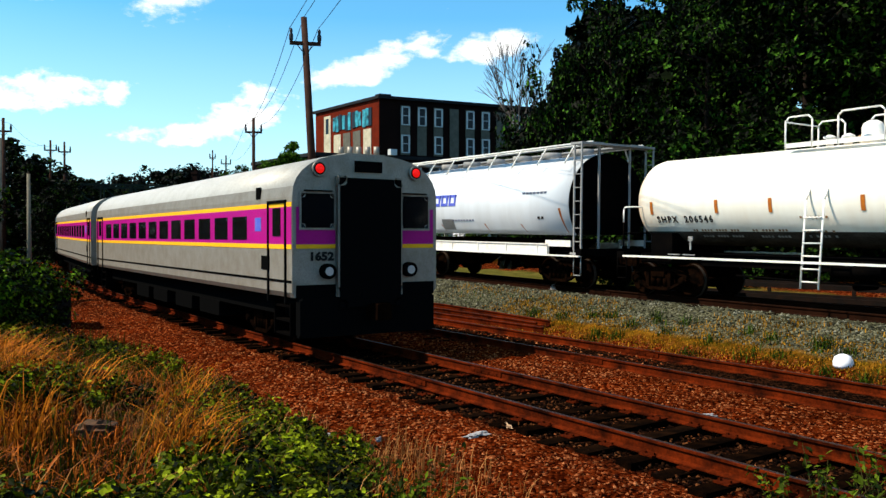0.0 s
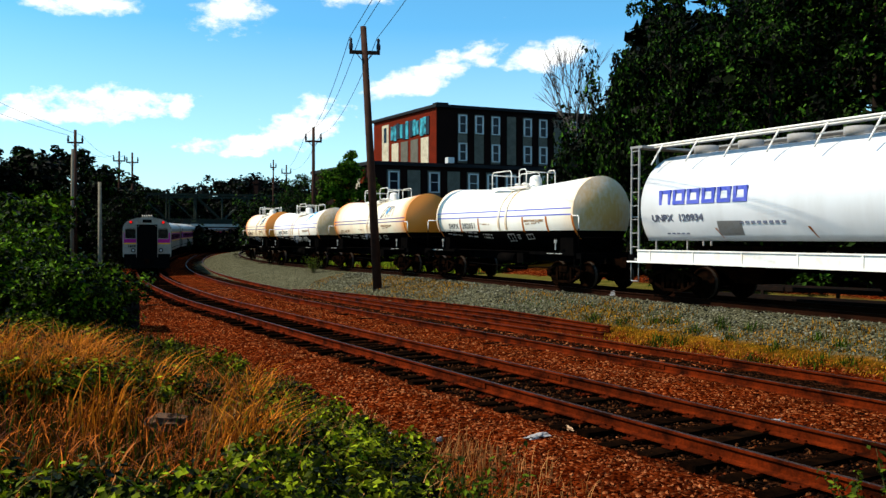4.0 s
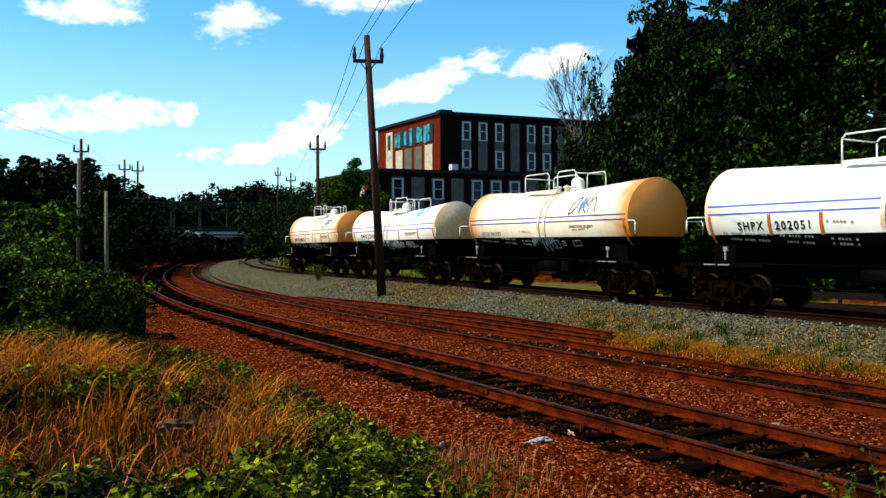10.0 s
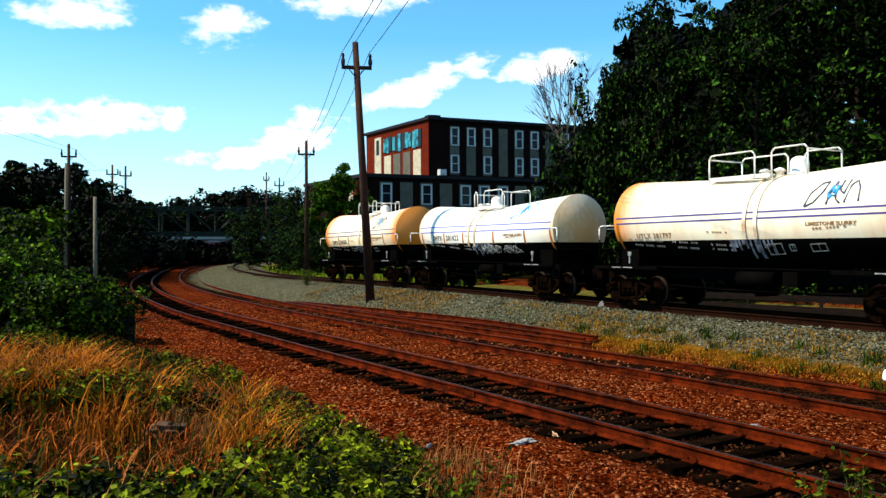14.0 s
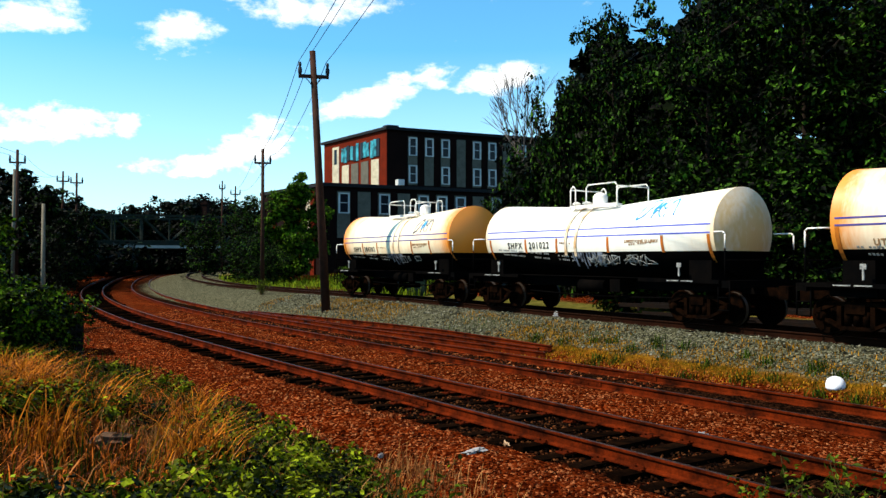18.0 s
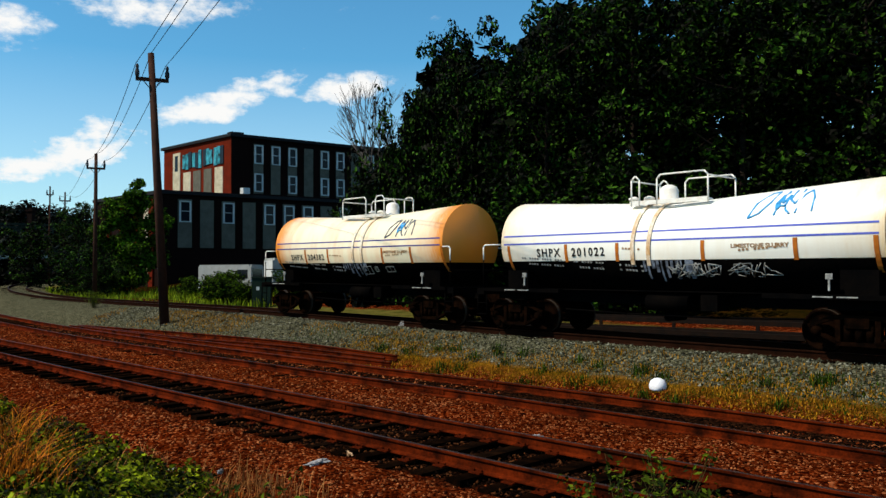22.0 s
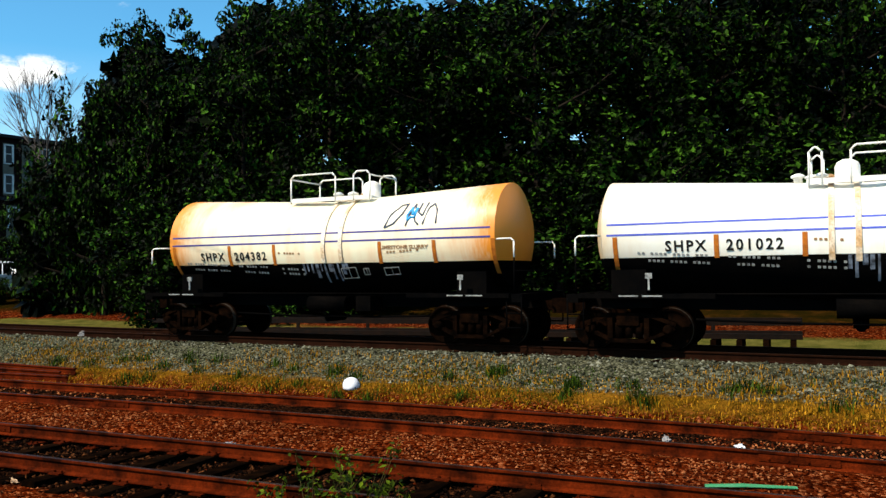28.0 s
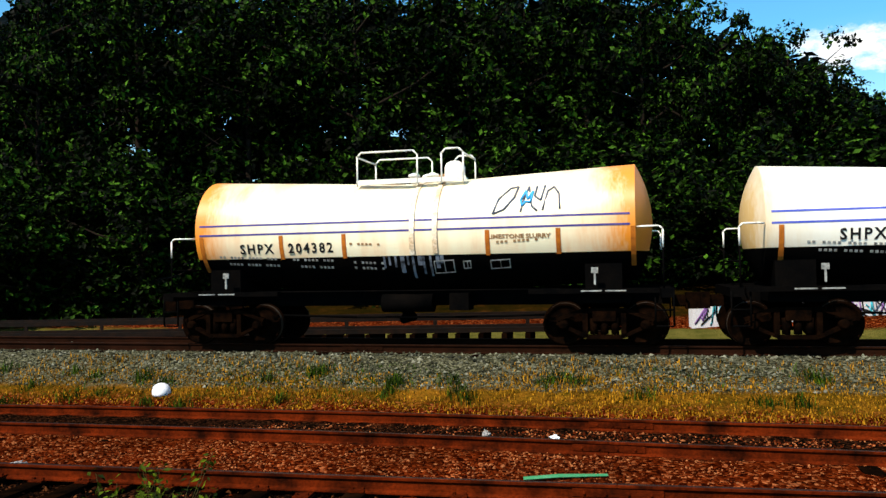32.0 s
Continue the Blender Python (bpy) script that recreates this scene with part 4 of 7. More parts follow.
def hopper_car(label, group="freight cars"):
    root = thing("covered_hopper_car", label, "hopper car", group)
    half, r, zc = 4.75, 1.48, 2.44
    paint = tank_paint("white_hopper_paint", (0.58, 0.59, 0.60), (0.36, 0.34, 0.31), .1, .9, .6)
    sh = B()
    # round-sided body, belly cut off at the sill
    angs = [math.radians(-38 + 256 * k / 36) for k in range(37)]
    rings = []
    for x in (-half, -half * .5, 0, half * .5, half):
        rings.append([sh.verts.new((x, -math.cos(a) * r, zc + math.sin(a) * r)) for a in angs])
    for p, q in zip(rings[:-1], rings[1:]):
        for i in range(len(angs) - 1):
            sh.faces.new((p[i], p[i + 1], q[i + 1], q[i])).smooth = True
        sh.faces.new((p[0], q[0], q[-1], p[-1]))
    sh.faces.new(rings[0][::-1])
    sh.faces.new(rings[-1])
    part("body", sh, paint, root)
    # black sheets over the white ends stand in for their shade
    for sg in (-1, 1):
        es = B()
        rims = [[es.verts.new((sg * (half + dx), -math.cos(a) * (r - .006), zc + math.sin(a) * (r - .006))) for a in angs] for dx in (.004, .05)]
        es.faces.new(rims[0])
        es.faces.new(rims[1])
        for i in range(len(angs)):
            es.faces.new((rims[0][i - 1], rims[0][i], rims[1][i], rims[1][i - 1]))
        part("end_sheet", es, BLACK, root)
    sl = B()
    for y0, y1 in ((-1.5, -1.42), (1.42, 1.5)):
        box(sl, -half - .1, half - .9, y0, y1, .96, 1.24)
        box(sl, -half - .1, half - .9, y0 - .03, y1 + .03, 1.24, 1.275)
        box(sl, -half - .5, half + .5, y0 - .03, y1 + .03, .92, .96)
        for k in range(6):
            x = -half + .4 + k * 1.55
            box(sl, x - .025, x + .025, y0 - .022, y1 + .022, .96, 1.24)
        box(sl, half - 1.0, half + .1, y0 + .02, y1 - .02, 1.2, 1.38)
    part("side_sill", sl, WHITE, root)
    cs = B()
    box(cs, -half - .5, half + .5, -.2, .2, .78, 1.1)
    for sg in (-1, 1):
        box(cs, *sorted((sg * (half + .3), sg * (half + .52))), -1.45, 1.45, .95, 1.15)
        box(cs, *sorted((sg * 3.9, sg * 4.6)), -1.2, 1.2, .8, 1.05)
    part("underframe", cs, BLACK, root)
    for k in (-2.0, 2.0):
        hp = B()
        vs = [hp.verts.new(p) for p in ((k - 1.3, -1.1, 1.4), (k + 1.3, -1.1, 1.4), (k + 1.3, 1.1, 1.4), (k - 1.3, 1.1, 1.4), (k - .4, -.4, .45), (k + .4, -.4, .45), (k + .4, .4, .45), (k - .4, .4, .45))]
        for q in ((0, 1, 5, 4), (1, 2, 6, 5), (2, 3, 7, 6), (3, 0, 4, 7), (4, 5, 6, 7), (3, 2, 1, 0)):
            hp.faces.new([vs[i] for i in q])
        part("outlet_hopper", hp, GRIME, root)
    rw = B()
    for y in (-.75, .75):
        box(rw, -half - .45, half + .45, y - .22, y + .22, 4.13, 4.17)
    part("roof_walk", rw, PALE_GREY, root)
    rl = B()
    for y in (-.98, .98):
        tube(rl, [(-half - .45, y, 4.17), (half + .45, y, 4.17)], .03)
        tube(rl, [(-half - .45, y, 4.11), (half + .45, y, 4.11)], .02)
        for k in range(8):
            x = -half + .3 + k * (2 * half - .6) / 7
            tube(rl, [(x, y, 4.15), (x - .05, y * 1.18, 3.86), (x - .1, y * 1.32, 3.6)], .022)
    part("roof_railing", rl, WHITE, root)
    for k in range(6):
        ht = B()
        cyl(ht, (-3.8 + k * 1.5, 0, 3.9), (-3.8 + k * 1.5, 0, 4.11), .32, 14)
        part("hatch", ht, PALE_GREY, root)
    for sg in (-1, 1):
        fr = B()
        for y in (-1.4, 1.4):
            for x in (half + .16, half + .46):
                box(fr, sg * x - .022, sg * x + .022, y - .022, y + .022, 1.1, 4.15)
            for k in range(8):
                z = 1.35 + k * .38
                tube(fr, [(sg * (half + .16), y, z), (sg * (half + .46), y, z)], .014)
            tube(fr, [(sg * (half + .16), y, .4), (sg * (half + .46), y, .4)], .016)
            tube(fr, [(sg * (half + .16), y, 1.1), (sg * (half + .16), y, .4)], .016)
            tube(fr, [(sg * (half + .46), y, 1.1), (sg * (half + .46), y, .4)], .016)
        for y in (-.6, .6):
            box(fr, sg * (half + .3) - .02, sg * (half + .3) + .02, y - .03, y + .03, 1.1, 4.15)
        for z in (4.09, .98):
            box(fr, *sorted((sg * (half + .02), sg * (half + .5))), -1.43, 1.43, z, z + .06)
        part("end_ladder_frame", fr, PALE_GREY, root)
        coupler(root, sg * (half + .5), sg)
        truck(root, sg * 3.9)
    # the lettering on the side is a maker's name: six plain blue shapes
    def sk(x, z):
        zz = z - zc
        return -math.sqrt(r * r - zz * zz) - .012
    for k in range(6):
        x = -4.05 + k * .5
        z0, z1, w = 2.47, 2.86, .42
        bm = B()
        t = .10
        for a, b_, c, d in ((x, x + w, z0, z0 + t), (x, x + w, z1 - t, z1), (x, x + t, z0, z1), (x + w - t, x + w, z0, z1)):
            if k in (0,) and c == z0 and b_ - a > .2:
                continue
            box(bm, a, b_, sk(0, (c + d) / 2) - .004, sk(0, (c + d) / 2) + .02, c, d)
        part("side_emblem", bm, BLUE, root)
    for x, z, w, mt in ((2.6, 2.75, 1.3, GREY_LINE), (3.3, 2.0, .5, LETTER), (-1.4, 1.95, 1.4, GREY_LINE), (-3.9, 1.7, 1.0, GREY_LINE)):
        n = int(w / .17)
        for k in range(n):
            bm = B()
            h = .17 if mt is LETTER else .06
            box(bm, x + k * .17, x + k * .17 + .11, sk(0, z) - .006, sk(0, z) + .04, z, z + h)
            part("small_print", bm, mt, root)
    for text, x in (("UNPX", -3.95), ("120934", -2.95)):
        words("marking", text, .24, GREY_LINE, root, pose(x, sk(0, 2.12), 2.12, 90 + math.degrees(math.asin(.32 / r)), 0, 0), sx=1.2, bold=.008)
    def patch(name, material, x0, x1, z0, z1, slant=0.0):
        """A thin coat on the round side."""
        bm = B()
        rows = []
        for k in range(7):
            z = z0 + (z1 - z0) * k / 6
            taper = 1.0 if not slant else .35 + .65 * k / 6
            xm, hw = (x0 + x1) / 2 - slant * (k / 6), (x1 - x0) / 2 * taper
            y = -math.sqrt(r * r - (z - zc) ** 2) - .006
            rows.append((bm.verts.new((xm - hw, y, z)), bm.verts.new((xm + hw, y, z))))
        for p, q in zip(rows[:-1], rows[1:]):
            bm.faces.new((p[0], p[1], q[1], q[0]))
        bmesh.ops.solidify(bm, geom=bm.faces[:], thickness=.004)
        part(name, bm, material, root)
    for x, z1, w in ((-2.05, 1.85, .05), (.6, 1.86, .07), (2.55, 1.85, .06), (4.45, 2.3, .1)):
        patch("rust_streak", RUSTY, x, x + w, 1.6, z1, .16)
    patch("repaint_patch", PALE_GREY, -2.1, -1.35, 1.66, 2.02)
    return root


PAINT_1 = tank_paint("cream_stained_tank", (0.80, 0.71, 0.50), (0.70, 0.23, 0.018), 2.6, 1.5, 1.6)
PAINT_2 = tank_paint("white_tank", (0.80, 0.78, 0.70), (0.62, 0.40, 0.16), .8, .9, 1.5)
PAINT_3 = tank_paint("cream_tank_orange_ends", (0.80, 0.72, 0.54), (0.66, 0.22, 0.02), 2.6, 1.4, 1.5)
PAINT_4 = tank_paint("clean_white_tank", (0.80, 0.78, 0.70), (0.66, 0.36, 0.10), 1.1, .6, 1.3)
PAINT_6 = tank_paint("plain_white_tank", (0.80, 0.76, 0.66), (0.55, 0.32, 0.12), .12, .7, .35)
CAR_1 = tank_car("cream limestone tank car with orange stained ends, last of the train", PAINT_1, NAVY, "204382", 2.48, truck_at=4.0)
CAR_2 = tank_car("white limestone tank car with blue stripes and scrawled black belly", PAINT_2, BLUE, "201022", 2.7, faint=True, r=1.12, zc=2.04, bend=.28, lines=(2.47, 2.26), text=2.03, tx=(-3.18, -1.93), tsize=.29, truck_at=4.3, half=4.8, straps=(-4.58, -2.65, -1.12, 1.09, 3.1, 4.6), bands=(-.64, -.21), hoops=((-1.0, -.78), (-.3, 1.0)), platform=(-1.05, 1.0), dome=-.36)
for k in range(9):
    b = B()
    x0 = .2 + (k % 5) * .25 + (k // 5) * 1.5
    r_ = random.Random(k)
    pts = []
    for q in range(9):
        x, z = x0 + r_.uniform(-.05, .36), 1.42 + r_.uniform(0, .34)
        y, zz, a = on_tank(1.132, 2.04, .28, 4.8, x, z, True)
        pts.append((x, y, zz))
    tube(b, pts, .011, 4)
    part("sprayed_scrawl", b, CHALK, CAR_2)
CAR_3 = tank_car("cream tank car with grey emblem and rusty orange ends", PAINT_3, NAVY, "301797", 2.33, owner="UTLX", straps=(-4.52, 4.4), tx=(-3.45, -2.72), tsize=.2, text=1.96, ink=SMALL_BROWN, bands=(.09, .42), hoops=((-1.5, -.05), (.45, 1.45)), platform=(-1.5, .4), dome=.76, lines=(2.46, 2.31))
CAR_4 = tank_car("white tank car with blue stripes and black belly", PAINT_4, BLUE, "202051", 0)
CAR_5 = hopper_car("white round-sided covered hopper car with blue side lettering")
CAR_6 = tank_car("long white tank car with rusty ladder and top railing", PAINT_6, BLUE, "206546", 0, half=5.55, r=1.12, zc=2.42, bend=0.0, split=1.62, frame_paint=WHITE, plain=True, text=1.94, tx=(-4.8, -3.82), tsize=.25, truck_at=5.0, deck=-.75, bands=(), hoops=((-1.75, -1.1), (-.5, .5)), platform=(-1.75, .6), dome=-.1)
FREIGHT = [(CAR_1, 0.2, 4.0), (CAR_2, 11.92, 4.3), (CAR_3, 24.4, 4.1), (CAR_4, 36.6, 4.1), (CAR_5, 49.42, 4.3), (CAR_6, 62.2, 5.0)]


def freight_s(t):
    """Metres along its track of the last car's middle: the train rolls slowly and loses speed."""
    return float(np.interp(t, [0, 2, 4, 6, 9, 13, 16, 19, 21, 23, 25, 28, 30, 32], [149.9, 145.1, 139.9, 134.75, 127.6, 118.1, 111.7, 105.6, 101.65, 97.8, 94.1, 88.95, 85.7, 82.5]))

# ---- commuter train ----
STEEL = mat("ribbed_stainless_steel", (0.27, 0.24, 0.20), 0.45, 0.3, 0.5, 3, (0.16, 0.12, 0.08), 0.1, 20)
PURPLE = mat("magenta_band_paint", (0.37, 0.004, 0.17), 0.4, 0, 0.2, 2)
YELLOW = mat("yellow_stripe_paint", (0.85, 0.42, 0.01), 0.45, 0, 0.2, 4)
GLASS = mat("dark_tinted_window", (0.004, 0.004, 0.005), 0.08, 0, spec=0.35)
RUBBER = mat("black_rubber", (0.003, 0.003, 0.003), 0.9, spec=0.0)
LAMP_RED = mat("red_marker_light", (0.75, 0.008, 0.006), 0.2, emit=.5)
LENS = mat("clear_lamp_lens", (0.55, 0.55, 0.55), 0.1, 0.4)
ROOF = mat("pale_coach_roof", (0.42, 0.40, 0.36), 0.5, 0.1, 0.4, 2, (0.28, 0.25, 0.2))


def coach_section():
    """Half of the coach's outline, from the skirt up to the roof's ridge: y and z."""
    pts = [(1.56, 1.12), (1.62, 1.22), (1.62, 3.05)]
    for k in range(1, 9):
        a = math.radians(90 * k / 8)
        pts.append((1.62 * math.cos(a) ** .75, 3.05 + .88 * math.sin(a) ** .9))
    return pts


def coach(label, L2, cab):
    root = thing("railway_coach", label, "railway coach", "commuter train")
    half = coach_section()
    out = [(-y, z) for y, z in half] + [(y, z) for y, z in half[::-1][1:]]
    bm = B()
    rings = [[bm.verts.new((x, y, z)) for y, z in out] for x in (-L2, -L2 / 2, 0, L2 / 2, L2)]
    for p, q in zip(rings[:-1], rings[1:]):
        for i in range(len(out) - 1):
            f = bm.faces.new((p[i], p[i + 1], q[i + 1], q[i]))
            f.smooth = 2 < i < len(out) - 4
            f.material_index = 1 if 3 <= i < len(out) - 4 else 0
        bm.faces.new((p[0], q[0], q[-1], p[-1]))
    bm.faces.new(rings[0][::-1])
    bm.faces.new(rings[-1])
    part("body", bm, [STEEL, ROOF], root)
    for sg in (-1, 1):
        for z0, z1, mt, nm in ((2.14, 2.86, PURPLE, "colour_band"), (2.86, 2.95, YELLOW, "stripe"), (2.05, 2.14, YELLOW, "stripe"), (1.40, 1.45, RUBBER, "sill_line")):
            b = B()
            box(b, -L2 + .02, L2 - .02, *sorted((sg * 1.615, sg * 1.628)), z0, z1)
            part(nm, b, mt, root)
        n = 12
        for k in range(n):
            x = L2 - 2.9 - k * (2 * L2 - 5.2) / (n - 1) + .0
            b = B()
            box(b, x - .46, x + .46, *sorted((sg * 1.62, sg * 1.636)), 2.22, 2.72)
            bmesh.ops.bevel(b, geom=[e for e in b.edges if abs(e.verts[0].co.x - e.verts[1].co.x) < .01 and abs(e.verts[0].co.z - e.verts[1].co.z) < .01], offset=.07, segments=2)
            part("side_window", b, GLASS, root)
        for x in (L2 - .75, -L2 + .75):
            d = B()
            box(d, x - .48, x - .42, *sorted((sg * 1.615, sg * 1.65)), 1.0, 3.0)
            box(d, x + .42, x + .48, *sorted((sg * 1.615, sg * 1.65)), 1.0, 3.0)
            box(d, x - .48, x + .48, *sorted((sg * 1.615, sg * 1.65)), 2.94, 3.0)
            dr = part("door_frame", d, RUBBER, root)
            g = B()
            box(g, x - .2, x + .2, *sorted((sg * 1.625, sg * 1.642)), 2.3, 2.85)
            part("door_window", g, GLASS, dr)
            s = B()
            for z in (.35, .62, .9):
                box(s, x - .4, x + .4, *sorted((sg * 1.2, sg * 1.5)), z, z + .04)
            box(s, x - .42, x - .38, *sorted((sg * 1.2, sg * 1.52)), .35, 1.0)
            box(s, x + .38, x + .42, *sorted((sg * 1.2, sg * 1.52)), .35, 1.0)
            part("entry_step", s, BLACK, root)
    uf = B()
    box(uf, -L2 + .3, L2 - .3, -1.3, 1.3, .7, 1.12)
    part("underframe", uf, RUBBER, root)
    for k in (-4.2, -2.0, .5, 2.8):
        for y0, y1 in ((-1.35, -.5), (.5, 1.35)):
            uf = B()
            box(uf, k, k + 1.6, y0, y1, .35, .72)
            bmesh.ops.bevel(uf, geom=uf.edges[:], offset=.04, segments=1)
            part("equipment_box", uf, RUBBER, root)
    for sg in (-1, 1):
        b = B()
        box(b, L2 - 1.6, L2 - 1.15, *sorted((sg * 1.62, sg * 1.632)), 1.62, 1.9)
        part("vent_grille", b, RUBBER, root)
        b = B()
        box(b, L2 - 1.95, L2 - 1.6, *sorted((sg * 1.62, sg * 1.634)), 2.4, 2.68)
        part("access_sign", b, BLUE, root, "small blue access sign")
        b = B()
        box(b, L2 - 1.9, L2 - 1.65, *sorted((sg * 1.60, sg * 1.63)), 3.06, 3.3)
        part("side_number_board", b, RUBBER, root)
    for x in (-L2 + 3.0, L2 - 3.0):
        truck(root, x)
    for sg in (-1, 1):
        x = sg * L2
        def e(nm, mt, x0, x1, y0, y1, z0, z1, bev=.0):
            b = B()
            box(b, *sorted((x + sg * x0, x + sg * x1)), y0, y1, z0, z1)
            if bev:
                bmesh.ops.bevel(b, geom=[q for q in b.edges if abs(q.verts[0].co.x - q.verts[1].co.x) > .001], offset=bev, segments=3)
            return part(nm, b, mt, root)
        e("gangway_frame", RUBBER, 0, .16, -.68, .68, .9, 3.44, .16)
        e("gangway_edge", STEEL, 0, .135, -.72, .72, 1.12, 3.48, .18)
        e("gangway_door", BLACK, .10, .13, -.52, .52, 1.0, 3.34, .10)
        if cab and sg > 0:
            for y0, y1 in ((-1.54, -.66), (.66, 1.54)):
                e("end_band", PURPLE, 0, .012, y0, y1, 2.14, 2.86)
                e("end_stripe", YELLOW, 0, .013, y0, y1, 2.06, 2.14)
                e("end_sill", RUBBER, 0, .03, y0, y1, 1.1, 1.36)
            for yc in (-1.08, 1.08):
                e("window_frame", STEEL, 0, .03, yc - .40, yc + .36, 2.42, 3.16, .12)
                e("cab_window", GLASS, .005, .036, yc - .36, yc + .32, 2.46, 3.12, .085)
                e("window_shade", RUBBER, 0, .10, yc - .3, yc + .26, 3.165, 3.185)
                b = B()
                cyl(b, (x, yc, 3.60), (x + .07, yc, 3.60), .145, 20)
                lh = part("lamp_housing", b, STEEL, root)
                b = B()
                cyl(b, (x + .03, yc, 3.60), (x + .078, yc, 3.60), .118, 20)
                part("lamp_ring", b, RUBBER, lh)
                b = B()
                lathe(b, [(x + .05, .098), (x + .085, .09), (x + .10, .06), (x + .105, .01)], 18, "x", (0, yc, 3.60))
                part("marker_light", b, LAMP_RED, lh, "lit red marker light")
                for dy in (0.0,):
                    b = B()
                    cyl(b, (x, yc * .85 + dy, 1.62), (x + .16, yc * .85 + dy, 1.62), .15, 18)
                    hl = part("headlight", b, BLACK, root)
                    b = B()
                    cyl(b, (x + .12, yc * .85 + dy, 1.62), (x + .168, yc * .85 + dy, 1.62), .085, 18)
                    part("headlight_glass", b, LENS, hl, "clear round headlight lens")
            e("number_box", RUBBER, 0, .05, -.30, .30, 3.57, 3.79, .10)
            words("coach_number", "1652", .22, LETTER, root, Matrix.Translation((x + .014, -1.02, 1.90)) @ Matrix(((0, 0, 1, 0), (1, 0, 0, 0), (0, 1, 0, 0), (0, 0, 0, 1))), sx=1.2, bold=.012)
            for y in (-.7, .7):
                b = B()
                tube(b, [(x + .06, y, 1.1), (x + .06, y, 3.2)], .02)
                part("grab_rail", b, STEEL, root)
            e("pilot", RUBBER, -.1, .1, -1.5, 1.5, .35, 1.12, .05)
            b = B()
            for k in range(5):
                cyl(b, (x - .6 + .1 * k, -.3 + .15 * k, 3.92), (x - .6 + .1 * k, -.3 + .15 * k, 4.12), .06, 8)
            box(b, x - .75, x - .1, -.45, .45, 3.88, 3.95)
            part("roof_horn", b, STEEL, root)
        coupler(root, x, sg)
    return root


COACH_HALF = 9.6
COACH_1 = coach("silver commuter coach with magenta band and lit red end lights", COACH_HALF, True)
COACH_2 = coach("silver commuter coach with magenta band and yellow stripes", COACH_HALF, False)
COACH_3 = copy_thing(COACH_2, Matrix())
COACH_4 = copy_thing(COACH_2, Matrix())
COACH_5 = copy_thing(COACH_2, Matrix())
COACHES = [(c, .25 + COACH_HALF + k * (2 * COACH_HALF + .9), COACH_HALF - 3) for k, c in enumerate((COACH_1, COACH_2, COACH_3, COACH_4, COACH_5))]


COACH_WAY = [(0, -12.5, 11.0), (1, -24.0, 13.8), (2, -35.2, 16.6), (3, -46.2, 20), (3.5, -51.5, 22), (6, -77, 33), (8, -96, 43), (11, -116, 55), (13, -125, 61.5), (17, -139, 74), (19, -148, 87), (21, -155, 104)]
COACH_S = [(t, nearest_s(TRACK_A, x, y)) for t, x, y in COACH_WAY]


def coach_s(t):
    """Metres along its track of the train's tail."""
    T, S = zip(*COACH_S)
    if t > T[-1]:
        return S[-1] + 5.0 * (t - T[-1])
    return float(np.interp(t, T, S))

# ---- poles and wires ----
POLE = mat("weathered_pole_wood", (0.046, 0.018, 0.010), 0.9, 0, 0.7, 3, (0.016, 0.007, 0.005), 0.5, 20)
PALE_POLE = mat("sun_bleached_post", (0.16, 0.14, 0.10), 0.9, 0, 0.6, 3, (0.08, 0.065, 0.045), 0.4, 20)
WIRE = mat("dark_cable", (0.03, 0.03, 0.035), 0.6)


def utility_pole(label, base, top, arm_dir, r=0.15, arm=0.62, arm_down=1.05, pale=False, arms=True):
    base, top = Vector(base), Vector(top)
    root = thing("utility_pole", label, "utility pole", "utility poles", Matrix.Translation(base))
    t = top - base
    b = B()
    cyl(b, (0, 0, 0), t, r, 12, r * .65)
    part("pole", b, PALE_POLE if pale else POLE, root)
    if arms:
        d = Vector((*arm_dir, 0)).normalized()
        c = t - t.normalized() * arm_down
        b = B()
        P, Q = c - d * arm, c + d * arm
        w = Vector((-d.y, d.x, 0)) * .055
        vs = [b.verts.new(p) for p in (P - w - Vector((0, 0, .07)), Q - w - Vector((0, 0, .07)), Q + w - Vector((0, 0, .07)), P + w - Vector((0, 0, .07)),
                                       P - w + Vector((0, 0, .07)), Q - w + Vector((0, 0, .07)), Q + w + Vector((0, 0, .07)), P + w + Vector((0, 0, .07)))]
        for f in ((0, 3, 2, 1), (4, 5, 6, 7), (0, 1, 5, 4), (1, 2, 6, 5), (2, 3, 7, 6), (3, 0, 4, 7)):
            b.faces.new([vs[i] for i in f])
        part("crossarm", b, POLE, root)
        for s in (-1, 1):
            b = B()
            p = c + d * s * (arm - .06)
            lathe(b, [(.06, .05), (.16, .09), (.3, .09), (.4, .05), (.48, .07), (.56, .05), (.6, .01)], 10, "z", p)
            part("insulator", b, WIRE, root)
        for s in (-1, 1):
            b = B()
            cyl(b, c + d * s * arm * .6, c - Vector((0, 0, .45)), .02, 5)
            part("brace", b, POLE, root)
    return root


def wire(p, q, sag, r=0.014):
    p, q = Vector(p), Vector(q)
    b = B()
    n = 18
    pts = []
    for k in range(n + 1):
        u = k / n
        w = p.lerp(q, u)
        w.z -= sag * 4 * u * (1 - u)
        pts.append(w)
    side = (q - p).cross(Vector((0, 0, 1))).normalized() * r
    rings = [[b.verts.new(w + o) for o in (side, Vector((0, 0, r)), -side, Vector((0, 0, -r)))] for w in pts]
    for a, c in zip(rings[:-1], rings[1:]):
        for i in range(4):
            b.faces.new((a[i], a[i - 1], c[i - 1], c[i]))
    me = mesh_of("overhead_wire", b, WIRE)
    return tagged(new("overhead_wire", me), "thin dark overhead wire between the poles", "wire", "overhead wires")


